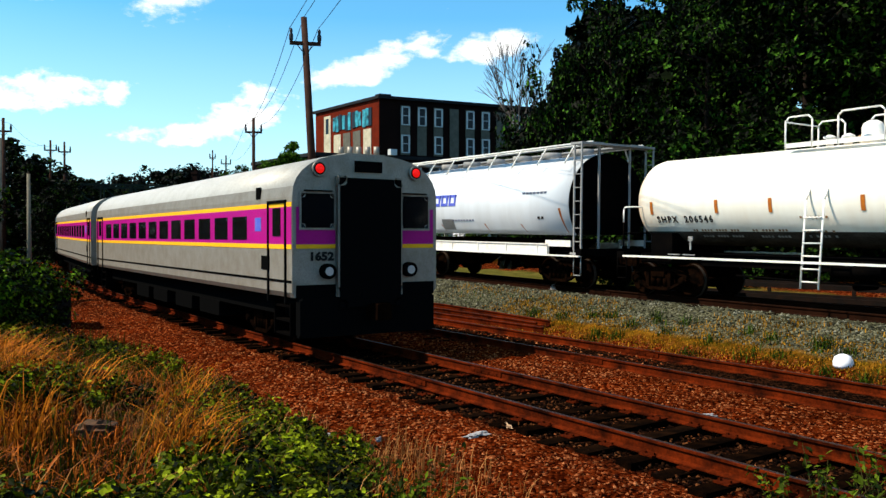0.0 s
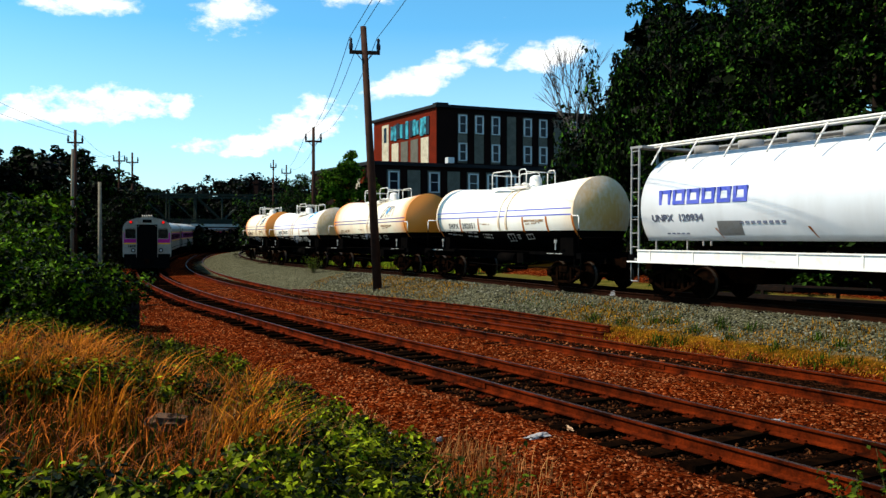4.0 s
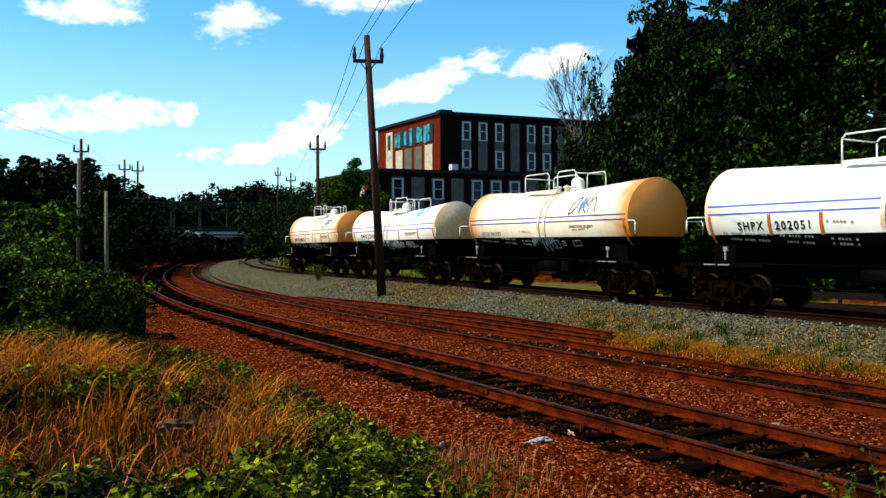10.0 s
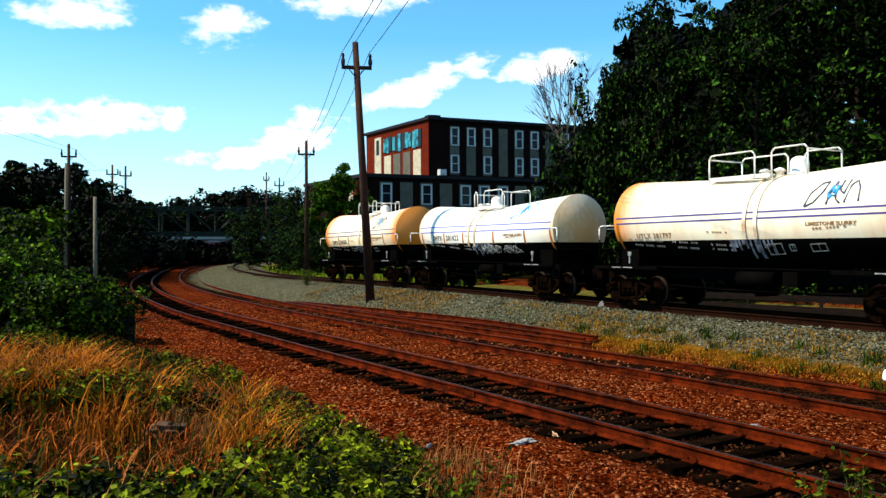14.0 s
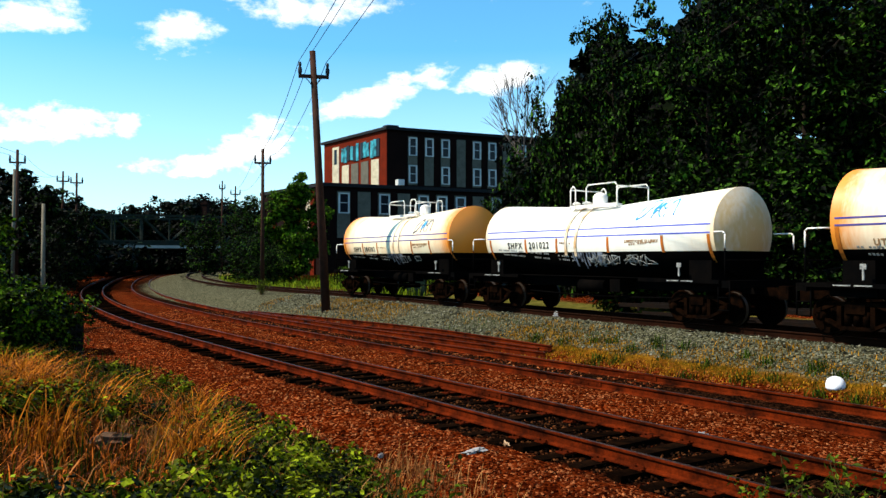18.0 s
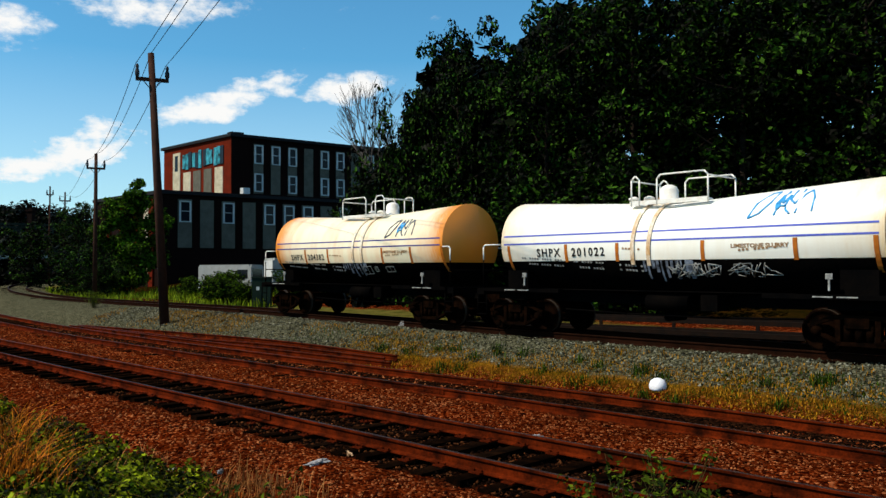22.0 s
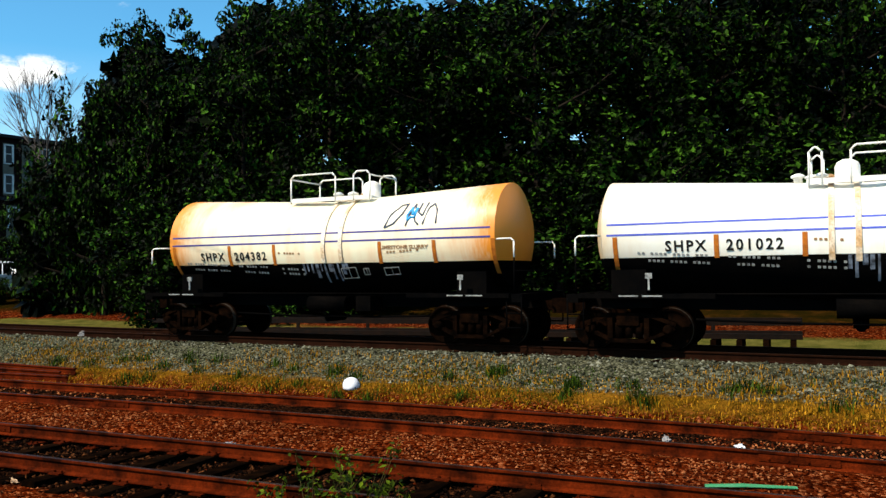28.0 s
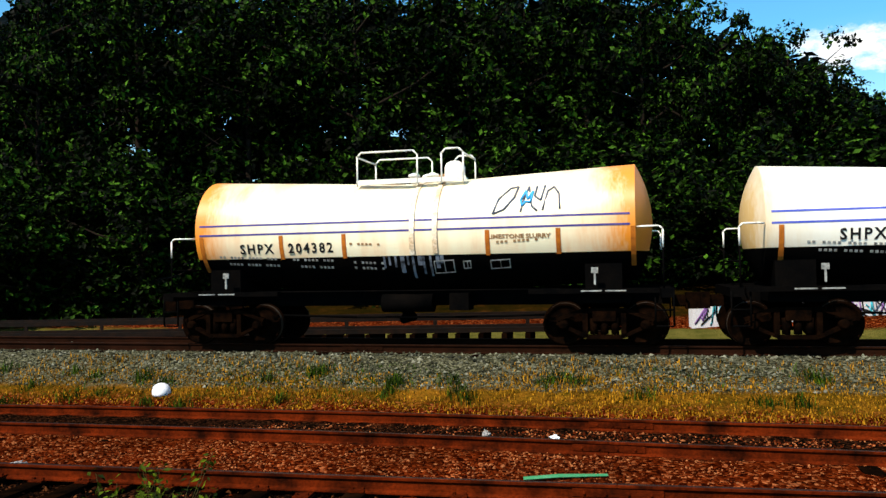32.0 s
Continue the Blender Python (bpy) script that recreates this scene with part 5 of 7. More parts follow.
ARM = (.55, .83)
P1, P1T = (-26.73, 20.78, gz(-26.73, 20.78) - .2), (-27.08, 20.31, 11.3)
P2, P2T = (-52.5, 34.8, gz(-52.5, 34.8) - .2), (-52.46, 34.78, 11.38)
PL, PLT = (-70.83, 23.6, gz(-70.83, 23.6) - .2), (-70.8, 23.6, 12.06)
PA, PAT = (-88.4, 33.97, gz(-88.4, 34) - .2), (-88.36, 33.97, 12.66)
PB, PBT = (-87.4, 35.0, gz(-87.4, 35) - .2), (-87.4, 35.0, 12.5)
PC, PCT = (-96.6, 57.7, gz(-96.6, 57.7) - .2), (-96.5, 57.7, 14.1)
PD, PDT = (-91.1, 56.3, gz(-91, 56.3) - .2), (-91.0, 56.3, 12.9)
utility_pole("tall leaning timber pole with crossarm beside the grey stone bank", P1, P1T, ARM, .19)
utility_pole("dark timber pole with crossarm among bushes", P2, P2T, ARM, .17)
utility_pole("timber pole with crossarm behind a pale post", PL, PLT, ARM, .17)
utility_pole("distant timber pole with crossarm over the trees", PA, PAT, ARM, .15)
utility_pole("distant braced timber pole with crossarm", PB, PBT, ARM, .15)
utility_pole("distant bare timber pole", PC, PCT, ARM, .14, arm=.4)
utility_pole("distant short timber pole with crossarm", PD, PDT, ARM, .14)
utility_pole("pale bleached post standing before a pole", (-68.6, 22.6, gz(-68.6, 22.6) - .1), (-68.6, 22.65, 10.2), ARM, .15, pale=True, arms=False)
utility_pole("pale bare post among the bushes", (-30.76, 11.13, gz(-30.76, 11.1) - .1), (-30.8, 11.13, 4.7), ARM, .09, pale=True, arms=False)
AD = Vector((*ARM, 0)).normalized()


def arm_end(top, s, arm=.56, down=1.05):
    return Vector(top) + AD * s * arm + Vector((0, 0, -down + .6))


BEHIND = Vector((7.0, 2.0, 12.4))
for s in (-1, 1):
    wire(arm_end(P1T, s), BEHIND + AD * s * .56, .7)
    wire(arm_end(P1T, s), arm_end(P2T, s), .9)
    wire(arm_end(P2T, s), arm_end(PDT, s), 1.0)
    wire(arm_end(PLT, s), arm_end(PAT, s), .8)
    wire(arm_end(PLT, s), (-40, -2 + 2 * s, 14.2), .9)
wire(P1T, BEHIND + Vector((0, 0, .6)), .7)
wire(P1T, P2T, .9)

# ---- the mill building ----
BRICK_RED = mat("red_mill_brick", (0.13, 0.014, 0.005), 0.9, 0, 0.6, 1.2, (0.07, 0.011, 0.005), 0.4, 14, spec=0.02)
# brick darkened for the mill's long walls, which lie in shade
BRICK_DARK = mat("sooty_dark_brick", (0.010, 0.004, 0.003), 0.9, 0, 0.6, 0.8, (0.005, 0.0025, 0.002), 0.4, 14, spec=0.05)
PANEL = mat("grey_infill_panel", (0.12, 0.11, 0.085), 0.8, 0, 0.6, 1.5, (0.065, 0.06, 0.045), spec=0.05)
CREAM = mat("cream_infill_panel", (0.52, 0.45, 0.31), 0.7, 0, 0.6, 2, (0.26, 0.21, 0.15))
TEAL = mat("turquoise_sprayed_paint", (0.05, 0.36, 0.44), 0.6, 0, 1.0, 1.3, (0.006, 0.008, 0.010))
FRAME = mat("white_window_frame", (0.55, 0.55, 0.53), 0.6, 0, 0.3, 4)
ROOFING = mat("black_roof_edge", (0.012, 0.012, 0.013), 0.8)
PANE = mat("dark_window_pane", (0.01, 0.012, 0.016), 0.1)


def mill():
    O = Vector((-63.3, 57.2, 0))
    u = Vector((5.81, 14.78, 0)).normalized()
    v = Vector((-13.28, 2.09, 0)).normalized()
    gz0 = 1.4
    root = thing("mill_building", "four-storey red brick mill with grey panelled window bays and flat roof", "building")

    def P(a, b, z):
        return O + u * a + v * b + Vector((0, 0, z))

    def slab(name, mt, a0, a1, b0, b1, z0, z1, parent=root, label=""):
        bm = B()
        vs = [bm.verts.new(P(a, b, z)) for z in (z0, z1) for a, b in ((a0, b0), (a1, b0), (a1, b1), (a0, b1))]
        for f in ((0, 3, 2, 1), (4, 5, 6, 7), (0, 1, 5, 4), (1, 2, 6, 5), (2, 3, 7, 6), (3, 0, 4, 7)):
            bm.faces.new([vs[i] for i in f])
        return part(name, bm, mt, parent, label)

    z1, z2 = 10.7, 16.9
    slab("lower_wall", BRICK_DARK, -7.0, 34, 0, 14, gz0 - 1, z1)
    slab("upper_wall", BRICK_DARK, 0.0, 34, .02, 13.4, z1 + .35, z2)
    slab("lower_roof", ROOFING, -7.25, 34.2, -.25, 14.2, z1, z1 + .35)
    slab("upper_roof", ROOFING, -.3, 34.2, -.3, 13.7, z2, z2 + .3)
    slab("roof_vent", ROOFING, -.1 + 1, 2.2, 1.5, 2.4, z2 + .3, z2 + .8)
    slab("roof_vent", ROOFING, 2, 3.2, 6, 9, z2 + .3, z2 + .9)
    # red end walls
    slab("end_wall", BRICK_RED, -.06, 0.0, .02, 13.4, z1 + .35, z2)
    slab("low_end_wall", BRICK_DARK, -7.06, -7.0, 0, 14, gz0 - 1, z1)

    def window(a, z, w, h, parent):
        for x0, x1, y0, y1 in ((a - w / 2, a + w / 2, z, z + .1), (a - w / 2, a + w / 2, z + h - .12, z + h), (a - w / 2, a - w / 2 + .14, z, z + h), (a + w / 2 - .14, a + w / 2, z, z + h)):
            slab("window_frame", FRAME, x0, x1, -.16, -.02, y0, y1, parent)
        slab("pane", PANE, a - w / 2 + .14, a + w / 2 - .14, -.07, -.03, z + .1, z + h - .12, parent)
        slab("window_bar", FRAME, a - w / 2 + .14, a + w / 2 - .14, -.10, -.072, z + h * .5, z + h * .5 + .06, parent)

    rng = random.Random(4)
    for k in range(14):
        a = 2.85 + 1.9 * k
        p = slab("bay_panel", PANEL, a - .52, a + .52, -.06, -.0, z1 + .5, z2 - .55)
        if k not in (3, 6, 9):
            window(a, z2 - 2.6, .95, 1.95, p)
        if k in (0, 2, 4, 5, 8, 11):
            window(a, z1 + .7, .95, 1.9, p)
    for k in range(17):
        a = -4.75 + 2.2 * k
        p = slab("bay_panel", PANEL, a - .68, a + .68, -.06, 0.0, z1 - 5.2, z1 - .45)
        if k % 2 == 0 or k == 5:
            window(a, z1 - 2.7, 1.15, 2.1, p)
    # bays of the red end wall: cream boards below, sprayed colour above
    for k, (b, kind) in enumerate(((2.2, 1), (4.3, 1), (6.4, 1), (8.4, 1), (10.6, 0))):
        w = .75
        slab("bay_panel", CREAM if k not in (1, 2) else PANEL, -.12, -.06, b - w, b + w, z1 + .5, z1 + 3.3 if kind else z2 - .6)
        if kind:
            for j in range(3):
                y0 = b - w - .15 + j * (2 * w + .3) / 3
                slab("sprayed_board", TEAL if (j + k) % 3 else PANE, -.15 - .01 * j, -.06, y0, y0 + (2 * w + .3) / 3 - .04, z1 + 3.5 + rng.uniform(0, .3), z2 - .7 - rng.uniform(0, .3))
        else:
            slab("pane", PANE, -.15, -.12, b - .3, b + .3, z2 - 2.6, z2 - .9)
    for b in (1.6, 4.6, 7.6, 10.6):
        slab("pilaster", BRICK_RED, -7.25, -7.06, b - .4, b + .4, gz0 - 1, z1 - .4)
        slab("low_bay", CREAM if b < 3 else BRICK_DARK, -7.14, -7.06, b + .7, b + 1.6, gz0 + 1.5, z1 - 1)
    slab("air_unit", FRAME, 0.7, 1.4, -.9, -.35, z1 + .35, z1 + .95)


mill()

# ---- truss bridge ----
BRIDGE = mat("dark_green_bridge_steel", (0.012, 0.022, 0.016), 0.7, 0.1, 0.6, 1, (0.03, 0.02, 0.012), spec=0.1)
CONCRETE = mat("pale_concrete", (0.42, 0.40, 0.34), 0.9, 0, 0.5, 1, (0.26, 0.24, 0.2), 0.3, 6)


def bridge():
    A_, B_ = Vector((-119.0, 40.0, 0)), Vector((-101.0, 74.5, 0))
    root = thing("truss_bridge", "dark green steel truss road bridge over the tracks", "bridge")
    d = (B_ - A_).normalized()
    n = Vector((-d.y, d.x, 0))
    L_ = (B_ - A_).length
    z0, z1 = 6.3, 10.0

    def bar(name, p, q, w, mt=BRIDGE):
        b = B()
        cyl(b, p, q, w, 4, smooth=False)
        part(name, b, mt, root)

    for off in (0.0, 7.0):
        o = n * off
        def at(s, z):
            return A_ + d * s + o + Vector((0, 0, z))
        bar("top_chord", at(4, z1), at(L_ - 4, z1), .22)
        bar("bottom_chord", at(0, z0), at(L_, z0), .25)
        bar("end_post", at(0, z0), at(4, z1), .22)
        bar("end_post", at(L_, z0), at(L_ - 4, z1), .22)
        k, m = 0, 8
        for i in range(m + 1):
            s = 4 + (L_ - 8) * i / m
            bar("upright", at(s, z0), at(s, z1), .13)
            if i < m:
                s2 = 4 + (L_ - 8) * (i + 1) / m
                bar("diagonal", at(s, z0 if i >= m / 2 else z1), at(s2, z1 if i >= m / 2 else z0), .09)
    b = B()
    vs = [b.verts.new(A_ + d * s + n * o + Vector((0, 0, z))) for z in (z0 - .9, z0 - .2) for s, o in ((-12, -.3), (L_ + 12, -.3), (L_ + 12, 7.3), (-12, 7.3))]
    for f in ((0, 3, 2, 1), (4, 5, 6, 7), (0, 1, 5, 4), (1, 2, 6, 5), (2, 3, 7, 6), (3, 0, 4, 7)):
        b.faces.new([vs[i] for i in f])
    part("deck", b, BRIDGE, root)
    for o in (-.36, 7.32):
        b = B()
        vs = [b.verts.new(A_ + d * s + n * (o + w) + Vector((0, 0, z))) for z in (z0 - .95, z0 - .55) for s, w in ((2, 0), (L_ - 3, 0), (L_ - 3, .05), (2, .05))]
        for f in ((0, 3, 2, 1), (4, 5, 6, 7), (0, 1, 5, 4), (1, 2, 6, 5), (2, 3, 7, 6), (3, 0, 4, 7)):
            b.faces.new([vs[i] for i in f])
        part("pale_girder", b, CONCRETE, root)
    for s in (2.0, L_ - 1):
        b = B()
        p = A_ + d * s + n * 3
        box(b, p.x - .9, p.x + .9, p.y - 2.5, p.y + 2.5, gz(p.x, p.y) - .5, z0 - .9)
        part("pier", b, CONCRETE, root)


bridge()

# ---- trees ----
# near-black leaves with bright sprays: sun flecks are part of the colour
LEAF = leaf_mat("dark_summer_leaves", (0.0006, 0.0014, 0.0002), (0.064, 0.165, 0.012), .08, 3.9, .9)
# darkest leaf copy: the shade of the wood's depth is in its colour
LEAF_DEEP = leaf_mat("far_leaves", (0.0004, 0.0009, 0.0002), (0.007, 0.016, 0.0015), .02, 6.0)
LEAF_BRIGHT = leaf_mat("bright_weed_leaves", (0.0010, 0.0028, 0.0002), (0.14, 0.27, 0.006), .15, 2.6, 1.6)
LEAF_SUN = leaf_mat("sunny_tree_leaves", (0.002, 0.006, 0.0004), (0.09, 0.20, 0.007), .15, 1.8)
BARK = mat("grey_brown_bark", (0.016, 0.011, 0.008), 0.95, 0, 0.6, 4, (0.008, 0.006, 0.004), 0.6, 20, spec=0.05)
TWIG = mat("bare_grey_twig", (0.10, 0.085, 0.075), 0.9, 0, 0.4, 4, spec=0.1)


def leaf_mesh(name, clumps, per, size, material, seed, flat=0.5, wide=.45):
    """Many small leaves, each a bent four-sided blade, in clumps (middle, radius)."""
    rng = np.random.default_rng(seed)
    C = np.array([c[:3] for c in clumps], float)
    R = np.array([c[3] for c in clumps], float)
    n = len(C) * per
    i = np.repeat(np.arange(len(C)), per)
    v = rng.normal(size=(n, 3))
    v /= np.linalg.norm(v, axis=1)[:, None]
    rad = R[i] * rng.uniform(.35, 1.05, n) ** .6
    p = C[i] + v * rad[:, None] * [1, 1, .8]
    nrm = v * .7 + rng.normal(size=(n, 3)) * .55 + [0, 0, flat]
    nrm /= np.linalg.norm(nrm, axis=1)[:, None]
    a = np.cross(nrm, rng.normal(size=(n, 3)))
    a /= np.linalg.norm(a, axis=1)[:, None]
    b = np.cross(nrm, a)
    s = size * rng.uniform(.6, 1.35, n)[:, None]
    V = np.stack([p - a * s, p + b * s * wide + nrm * s * .12, p + a * s, p - b * s * wide + nrm * s * .12], 1).reshape(-1, 3)
    k = np.arange(n)[:, None] * 4
    F = np.concatenate([np.concatenate([k, k + 1, k + 2], 1), np.concatenate([k, k + 2, k + 3], 1)])
    me = bpy.data.meshes.new(name)
    me.from_pydata(V.tolist(), [], F.tolist())
    me.materials.append(material)
    return me


def tree(label, seed, height, spread_, per=60, leaf=.125, low=.22, clump_n=110, material=None, trunk_r=.22):
    rng = random.Random(seed)
    root = thing("tree", label, "tree", "woodland trees")
    b = B()
    clumps = []
    bend = Vector((rng.uniform(-.6, .6), rng.uniform(-.6, .6), 0))
    spine = [Vector((0, 0, -.3)) + bend * (k / 6) ** 2 + Vector((0, 0, height * .86 * k / 6)) for k in range(7)]
    for k in range(6):
        cyl(b, spine[k], spine[k + 1], trunk_r * (1 - k / 6.6), 8, trunk_r * (1 - (k + 1) / 6.6), caps=False)
    n_l = 15
    for j in range(n_l):
        h = low + (0.92 - low) * (j + rng.random()) / n_l
        start = spine[0].lerp(spine[-1], h)
        a = j * 2.4 + rng.uniform(-.5, .5)
        reach = spread_ * (0.35 + 0.75 * math.sin(math.pi * min(.98, (h - low) / (1 - low) * .85 + .15)) ** .8) * rng.uniform(.7, 1.15)
        end = start + Vector((math.cos(a) * reach, math.sin(a) * reach, reach * rng.uniform(.25, .6)))
        mid = start.lerp(end, .5) + Vector((0, 0, -.05 * reach))
        cyl(b, start, mid, .07, 5, .045, caps=False)
        cyl(b, mid, end, .045, 5, .015, caps=False)
        for q in range(clump_n // n_l):
            f = rng.uniform(.35, 1.08)
            c = start.lerp(end, f) + Vector((rng.gauss(0, .45), rng.gauss(0, .45), rng.gauss(0, .4)))
            clumps.append((*c, rng.uniform(.38, .8)))
    for q in range(6):
        c = spine[-1] + Vector((rng.gauss(0, .5), rng.gauss(0, .5), rng.uniform(-1.2, .9)))
        clumps.append((*c, rng.uniform(.4, .75)))
    # leaves close round the trunk
    for q in range(22):
        h = low + (.95 - low) * (q + .5) / 22
        c = spine[0].lerp(spine[-1], h) + Vector((rng.gauss(0, .3), rng.gauss(0, .3), 0)) * spread_ * .4
        clumps.append((*c, spread_ * .28))
    part("trunk", b, BARK, root)
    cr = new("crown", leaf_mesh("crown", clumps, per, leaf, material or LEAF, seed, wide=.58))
    root["top"] = max(v.co.z for v in cr.data.vertices)
    cr.parent = root
    return root


def put_tree(src, x, y, turn, size, wide=1.0, label=""):
    t = copy_thing(src, Matrix.Translation((x, y, gz(x, y))) @ Matrix.Rotation(radians(turn), 4, "Z"))
    t.scale = (size * wide, size * wide, size)
    if label:
        t["label"] = label
    return t


def ray_xy(yaw, d):
    return -math.sin(radians(yaw)) * d, math.cos(radians(yaw)) * d


SEEDS = [tree("tall dense leafy tree in the dark wood", 11, 14.5, 3.4), tree("broad leafy tree with dark gaps", 12, 13.5, 4.0, low=.12), tree("slender leafy tree at the wood's edge", 13, 15.5, 3.0, low=.15), tree("low bushy tree beneath the wood", 14, 7.0, 3.0, low=.04, clump_n=100)]
# the wood's outline: how high it stands over the horizon at each bearing, in degrees
EDGE = ([-75, -40, -32, -28, -26, -24, -21, -19, -17, -14, 25, 26.5, 28.2, 30.2, 32, 33.8, 35.2, 35.8, 37, 38.3, 39.2, 41], [9, 10, 11, 12.2, 13.5, 14.8, 16, 17.3, 18.4, 20.5, 20.5, 18.6, 16.2, 17.4, 17.9, 16.6, 13, 10.5, 9.6, 8.4, 5, 2.5])


def wood_top(yaw, d):
    return 2.33 + d * math.tan(radians(float(np.interp(yaw, *EDGE))))


def wood_tree(src, yaw, d, wide, under=0.0, label=""):
    x, y = ray_xy(yaw, d)
    size = (wood_top(yaw, d) - under - gz(x, y)) / src["top"]
    return put_tree(src, x, y, rng.uniform(0, 360), size, wide / size, label)


# bearing, distance, width against the seed tree's, metres below the outline
WOOD = [(32.1, 39, .66, 0), (26.0, 37, .85, 0), (23.4, 40, .95, .4), (20, 36.5, 1.05, 0), (16.5, 39, 1.15, .5), (13, 36, 1.1, 0), (9.5, 38.5, 1.15, .6), (5.5, 36, 1.1, 0), (1.5, 38, 1.1, .5), (-2.5, 36.5, 1.1, 0), (-6.5, 38, 1.1, .4), (-10.5, 37, 1.05, 0),
        (-14.2, 38, .9, 0), (-17.5, 39, .8, 0), (-20.5, 40, .8, .2), (-23.5, 41, .85, 0), (-27, 43, .9, .3), (-31.5, 45, 1.0, 0), (-38, 44, 1.0, 0), (-45, 42, 1.0, 0),
        (29.6, 44, .75, .2), (27.6, 46, .8, .8), (22, 47, 1.2, .6), (15.5, 46, 1.25, .6), (7.5, 47, 1.25, .6), (0, 46, 1.2, .6), (-8.5, 47, 1.2, .6), (-15.5, 47, 1.0, .8)]
rng = random.Random(21)
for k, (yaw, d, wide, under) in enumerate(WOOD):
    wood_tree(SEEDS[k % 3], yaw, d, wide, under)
for yaw, d, wide in ((36.6, 43, .8), (37.7, 45, .7), (34.9, 41, .7), (38.9, 47, .6)):
    wood_tree(SEEDS[3], yaw, d, wide, 0, "dark bushy tree at the corner of the wood")
for k in range(17):
    x, y = ray_xy(31.5 - k * 4.0 + rng.uniform(-1, 1), rng.uniform(32.5, 35))
    put_tree(SEEDS[3], x, y, rng.uniform(0, 360), rng.uniform(.55, 1.0), rng.uniform(1.0, 1.4), "low bushy undergrowth tree at the wood's foot")
# trees by the mill and round the bend
for x, y, s, w in ((-64.5, 43.6, .5, .8), (-56.0, 37.6, .34, 1.1), (-59.5, 39.2, .42, 1.2), (-63.5, 40.6, .45, 1.3), (-69, 45, .55, 1.1), (-80, 51, .75, 1.0), (-87, 56, .8, 1.0)):
    put_tree(SEEDS[1 if s > .6 else 3], x, y, rng.uniform(0, 360), s * (1.0 if s > .6 else 1.4), w)
GREEN_TREE = tree("bright green tree beside the brick mill", 17, 10.6, 2.7, per=120, leaf=.15, low=.06, clump_n=165, material=LEAF_SUN, trunk_r=.16)
GREEN_TREE.matrix_basis = Matrix.Translation((-60.6, 43.4, gz(-60.6, 43.4)))
# dark trees on the near side of the bend, their shade in the leaf colour
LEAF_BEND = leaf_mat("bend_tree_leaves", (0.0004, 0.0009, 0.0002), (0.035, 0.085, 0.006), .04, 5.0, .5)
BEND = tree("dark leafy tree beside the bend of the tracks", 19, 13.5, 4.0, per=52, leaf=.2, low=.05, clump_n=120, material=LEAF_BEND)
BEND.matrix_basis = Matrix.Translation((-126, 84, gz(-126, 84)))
# the last six are added behind the rest to shade the far track
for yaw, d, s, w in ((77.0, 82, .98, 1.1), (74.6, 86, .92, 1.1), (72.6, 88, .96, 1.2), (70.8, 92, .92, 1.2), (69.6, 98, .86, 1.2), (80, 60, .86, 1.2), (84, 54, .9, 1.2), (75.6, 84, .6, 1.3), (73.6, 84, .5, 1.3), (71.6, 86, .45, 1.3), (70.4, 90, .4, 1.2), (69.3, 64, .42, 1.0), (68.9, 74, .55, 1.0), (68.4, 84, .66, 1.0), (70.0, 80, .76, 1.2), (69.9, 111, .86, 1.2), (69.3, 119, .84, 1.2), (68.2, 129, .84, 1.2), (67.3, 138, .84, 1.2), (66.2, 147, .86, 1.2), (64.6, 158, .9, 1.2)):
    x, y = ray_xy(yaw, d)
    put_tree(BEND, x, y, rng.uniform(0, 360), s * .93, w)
# near bush at the foot of the bank
BUSH = tree("dense green bush with sunlit leaves beside the track", 31, 3.6, 2.1, per=46, leaf=.125, low=.03, clump_n=120, material=LEAF_BRIGHT, trunk_r=.08)
for x, y, s, w in ((-21.5, 6.2, .52, .95), (-19.4, 4.9, .48, 1.1), (-25.5, 6.0, .68, 1.0), (-17.6, 3.4, .48, 1.1), (-28.0, 8.0, .5, .9), (-16.4, 5.0, .4, 1.1), (-18.0, 6.2, .4, 1.1), (-20.2, 7.2, .42, 1.0)):
    put_tree(BUSH, x, y, rng.uniform(0, 360), s, w)
for k, o in enumerate(SEEDS + [BUSH]):
    x, y = ((-110, 90), (-100, 92), (-120, 96), (-83, 47.5), (-33, 9.6))[k]
    o.matrix_basis = Matrix.Translation((x, y, gz(x, y)))


def bare_tree():
    rng = random.Random(8)
    root = thing("bare_tree", "leafless grey tree with fine twigs by the mill", "tree")
    b = B()

    def grow(p, d, l, r, n):
        q = p + d * l
        cyl(b, p, q, r, 5, r * .65, caps=False)
        if n:
            for k in range(3 if n > 2 else 4):
                grow(p.lerp(q, rng.uniform(.55, 1)), (d + Vector((rng.gauss(0, .35), rng.gauss(0, .35), rng.uniform(0, .25)))).normalized(), l * rng.uniform(.6, .82), r * .6, n - 1)
    grow(Vector((0, 0, -.2)), Vector((0, 0, 1)), 3.6, .13, 5)
    part("bough", b, TWIG, root)
    x, y = ray_xy(38.0, 52)
    root.matrix_basis = Matrix.Translation((x, y, gz(x, y))) @ Matrix.Diagonal((1.1, 1.1, 1.5, 1))


bare_tree()


def chimney():
    x, y = ray_xy(60.2, 150)
    root = thing("brick_chimney", "small dark brick chimney over the wooded hill", "chimney", m=pose(x, y, gz(x, y), 0, 0, 30))
    for nm, q in (("stack", (-.5, .5, -.5, .5, -.5, 11.6)), ("cap", (-.62, .62, -.62, .62, 11.6, 11.95)), ("flue", (-.25, .25, -.25, .25, 11.95, 12.25))):
        b = B()
        box(b, *q)
        bmesh.ops.bevel(b, geom=b.edges[:], offset=.03, segments=1)
        part(nm, b, BRICK_DARK, root)


chimney()


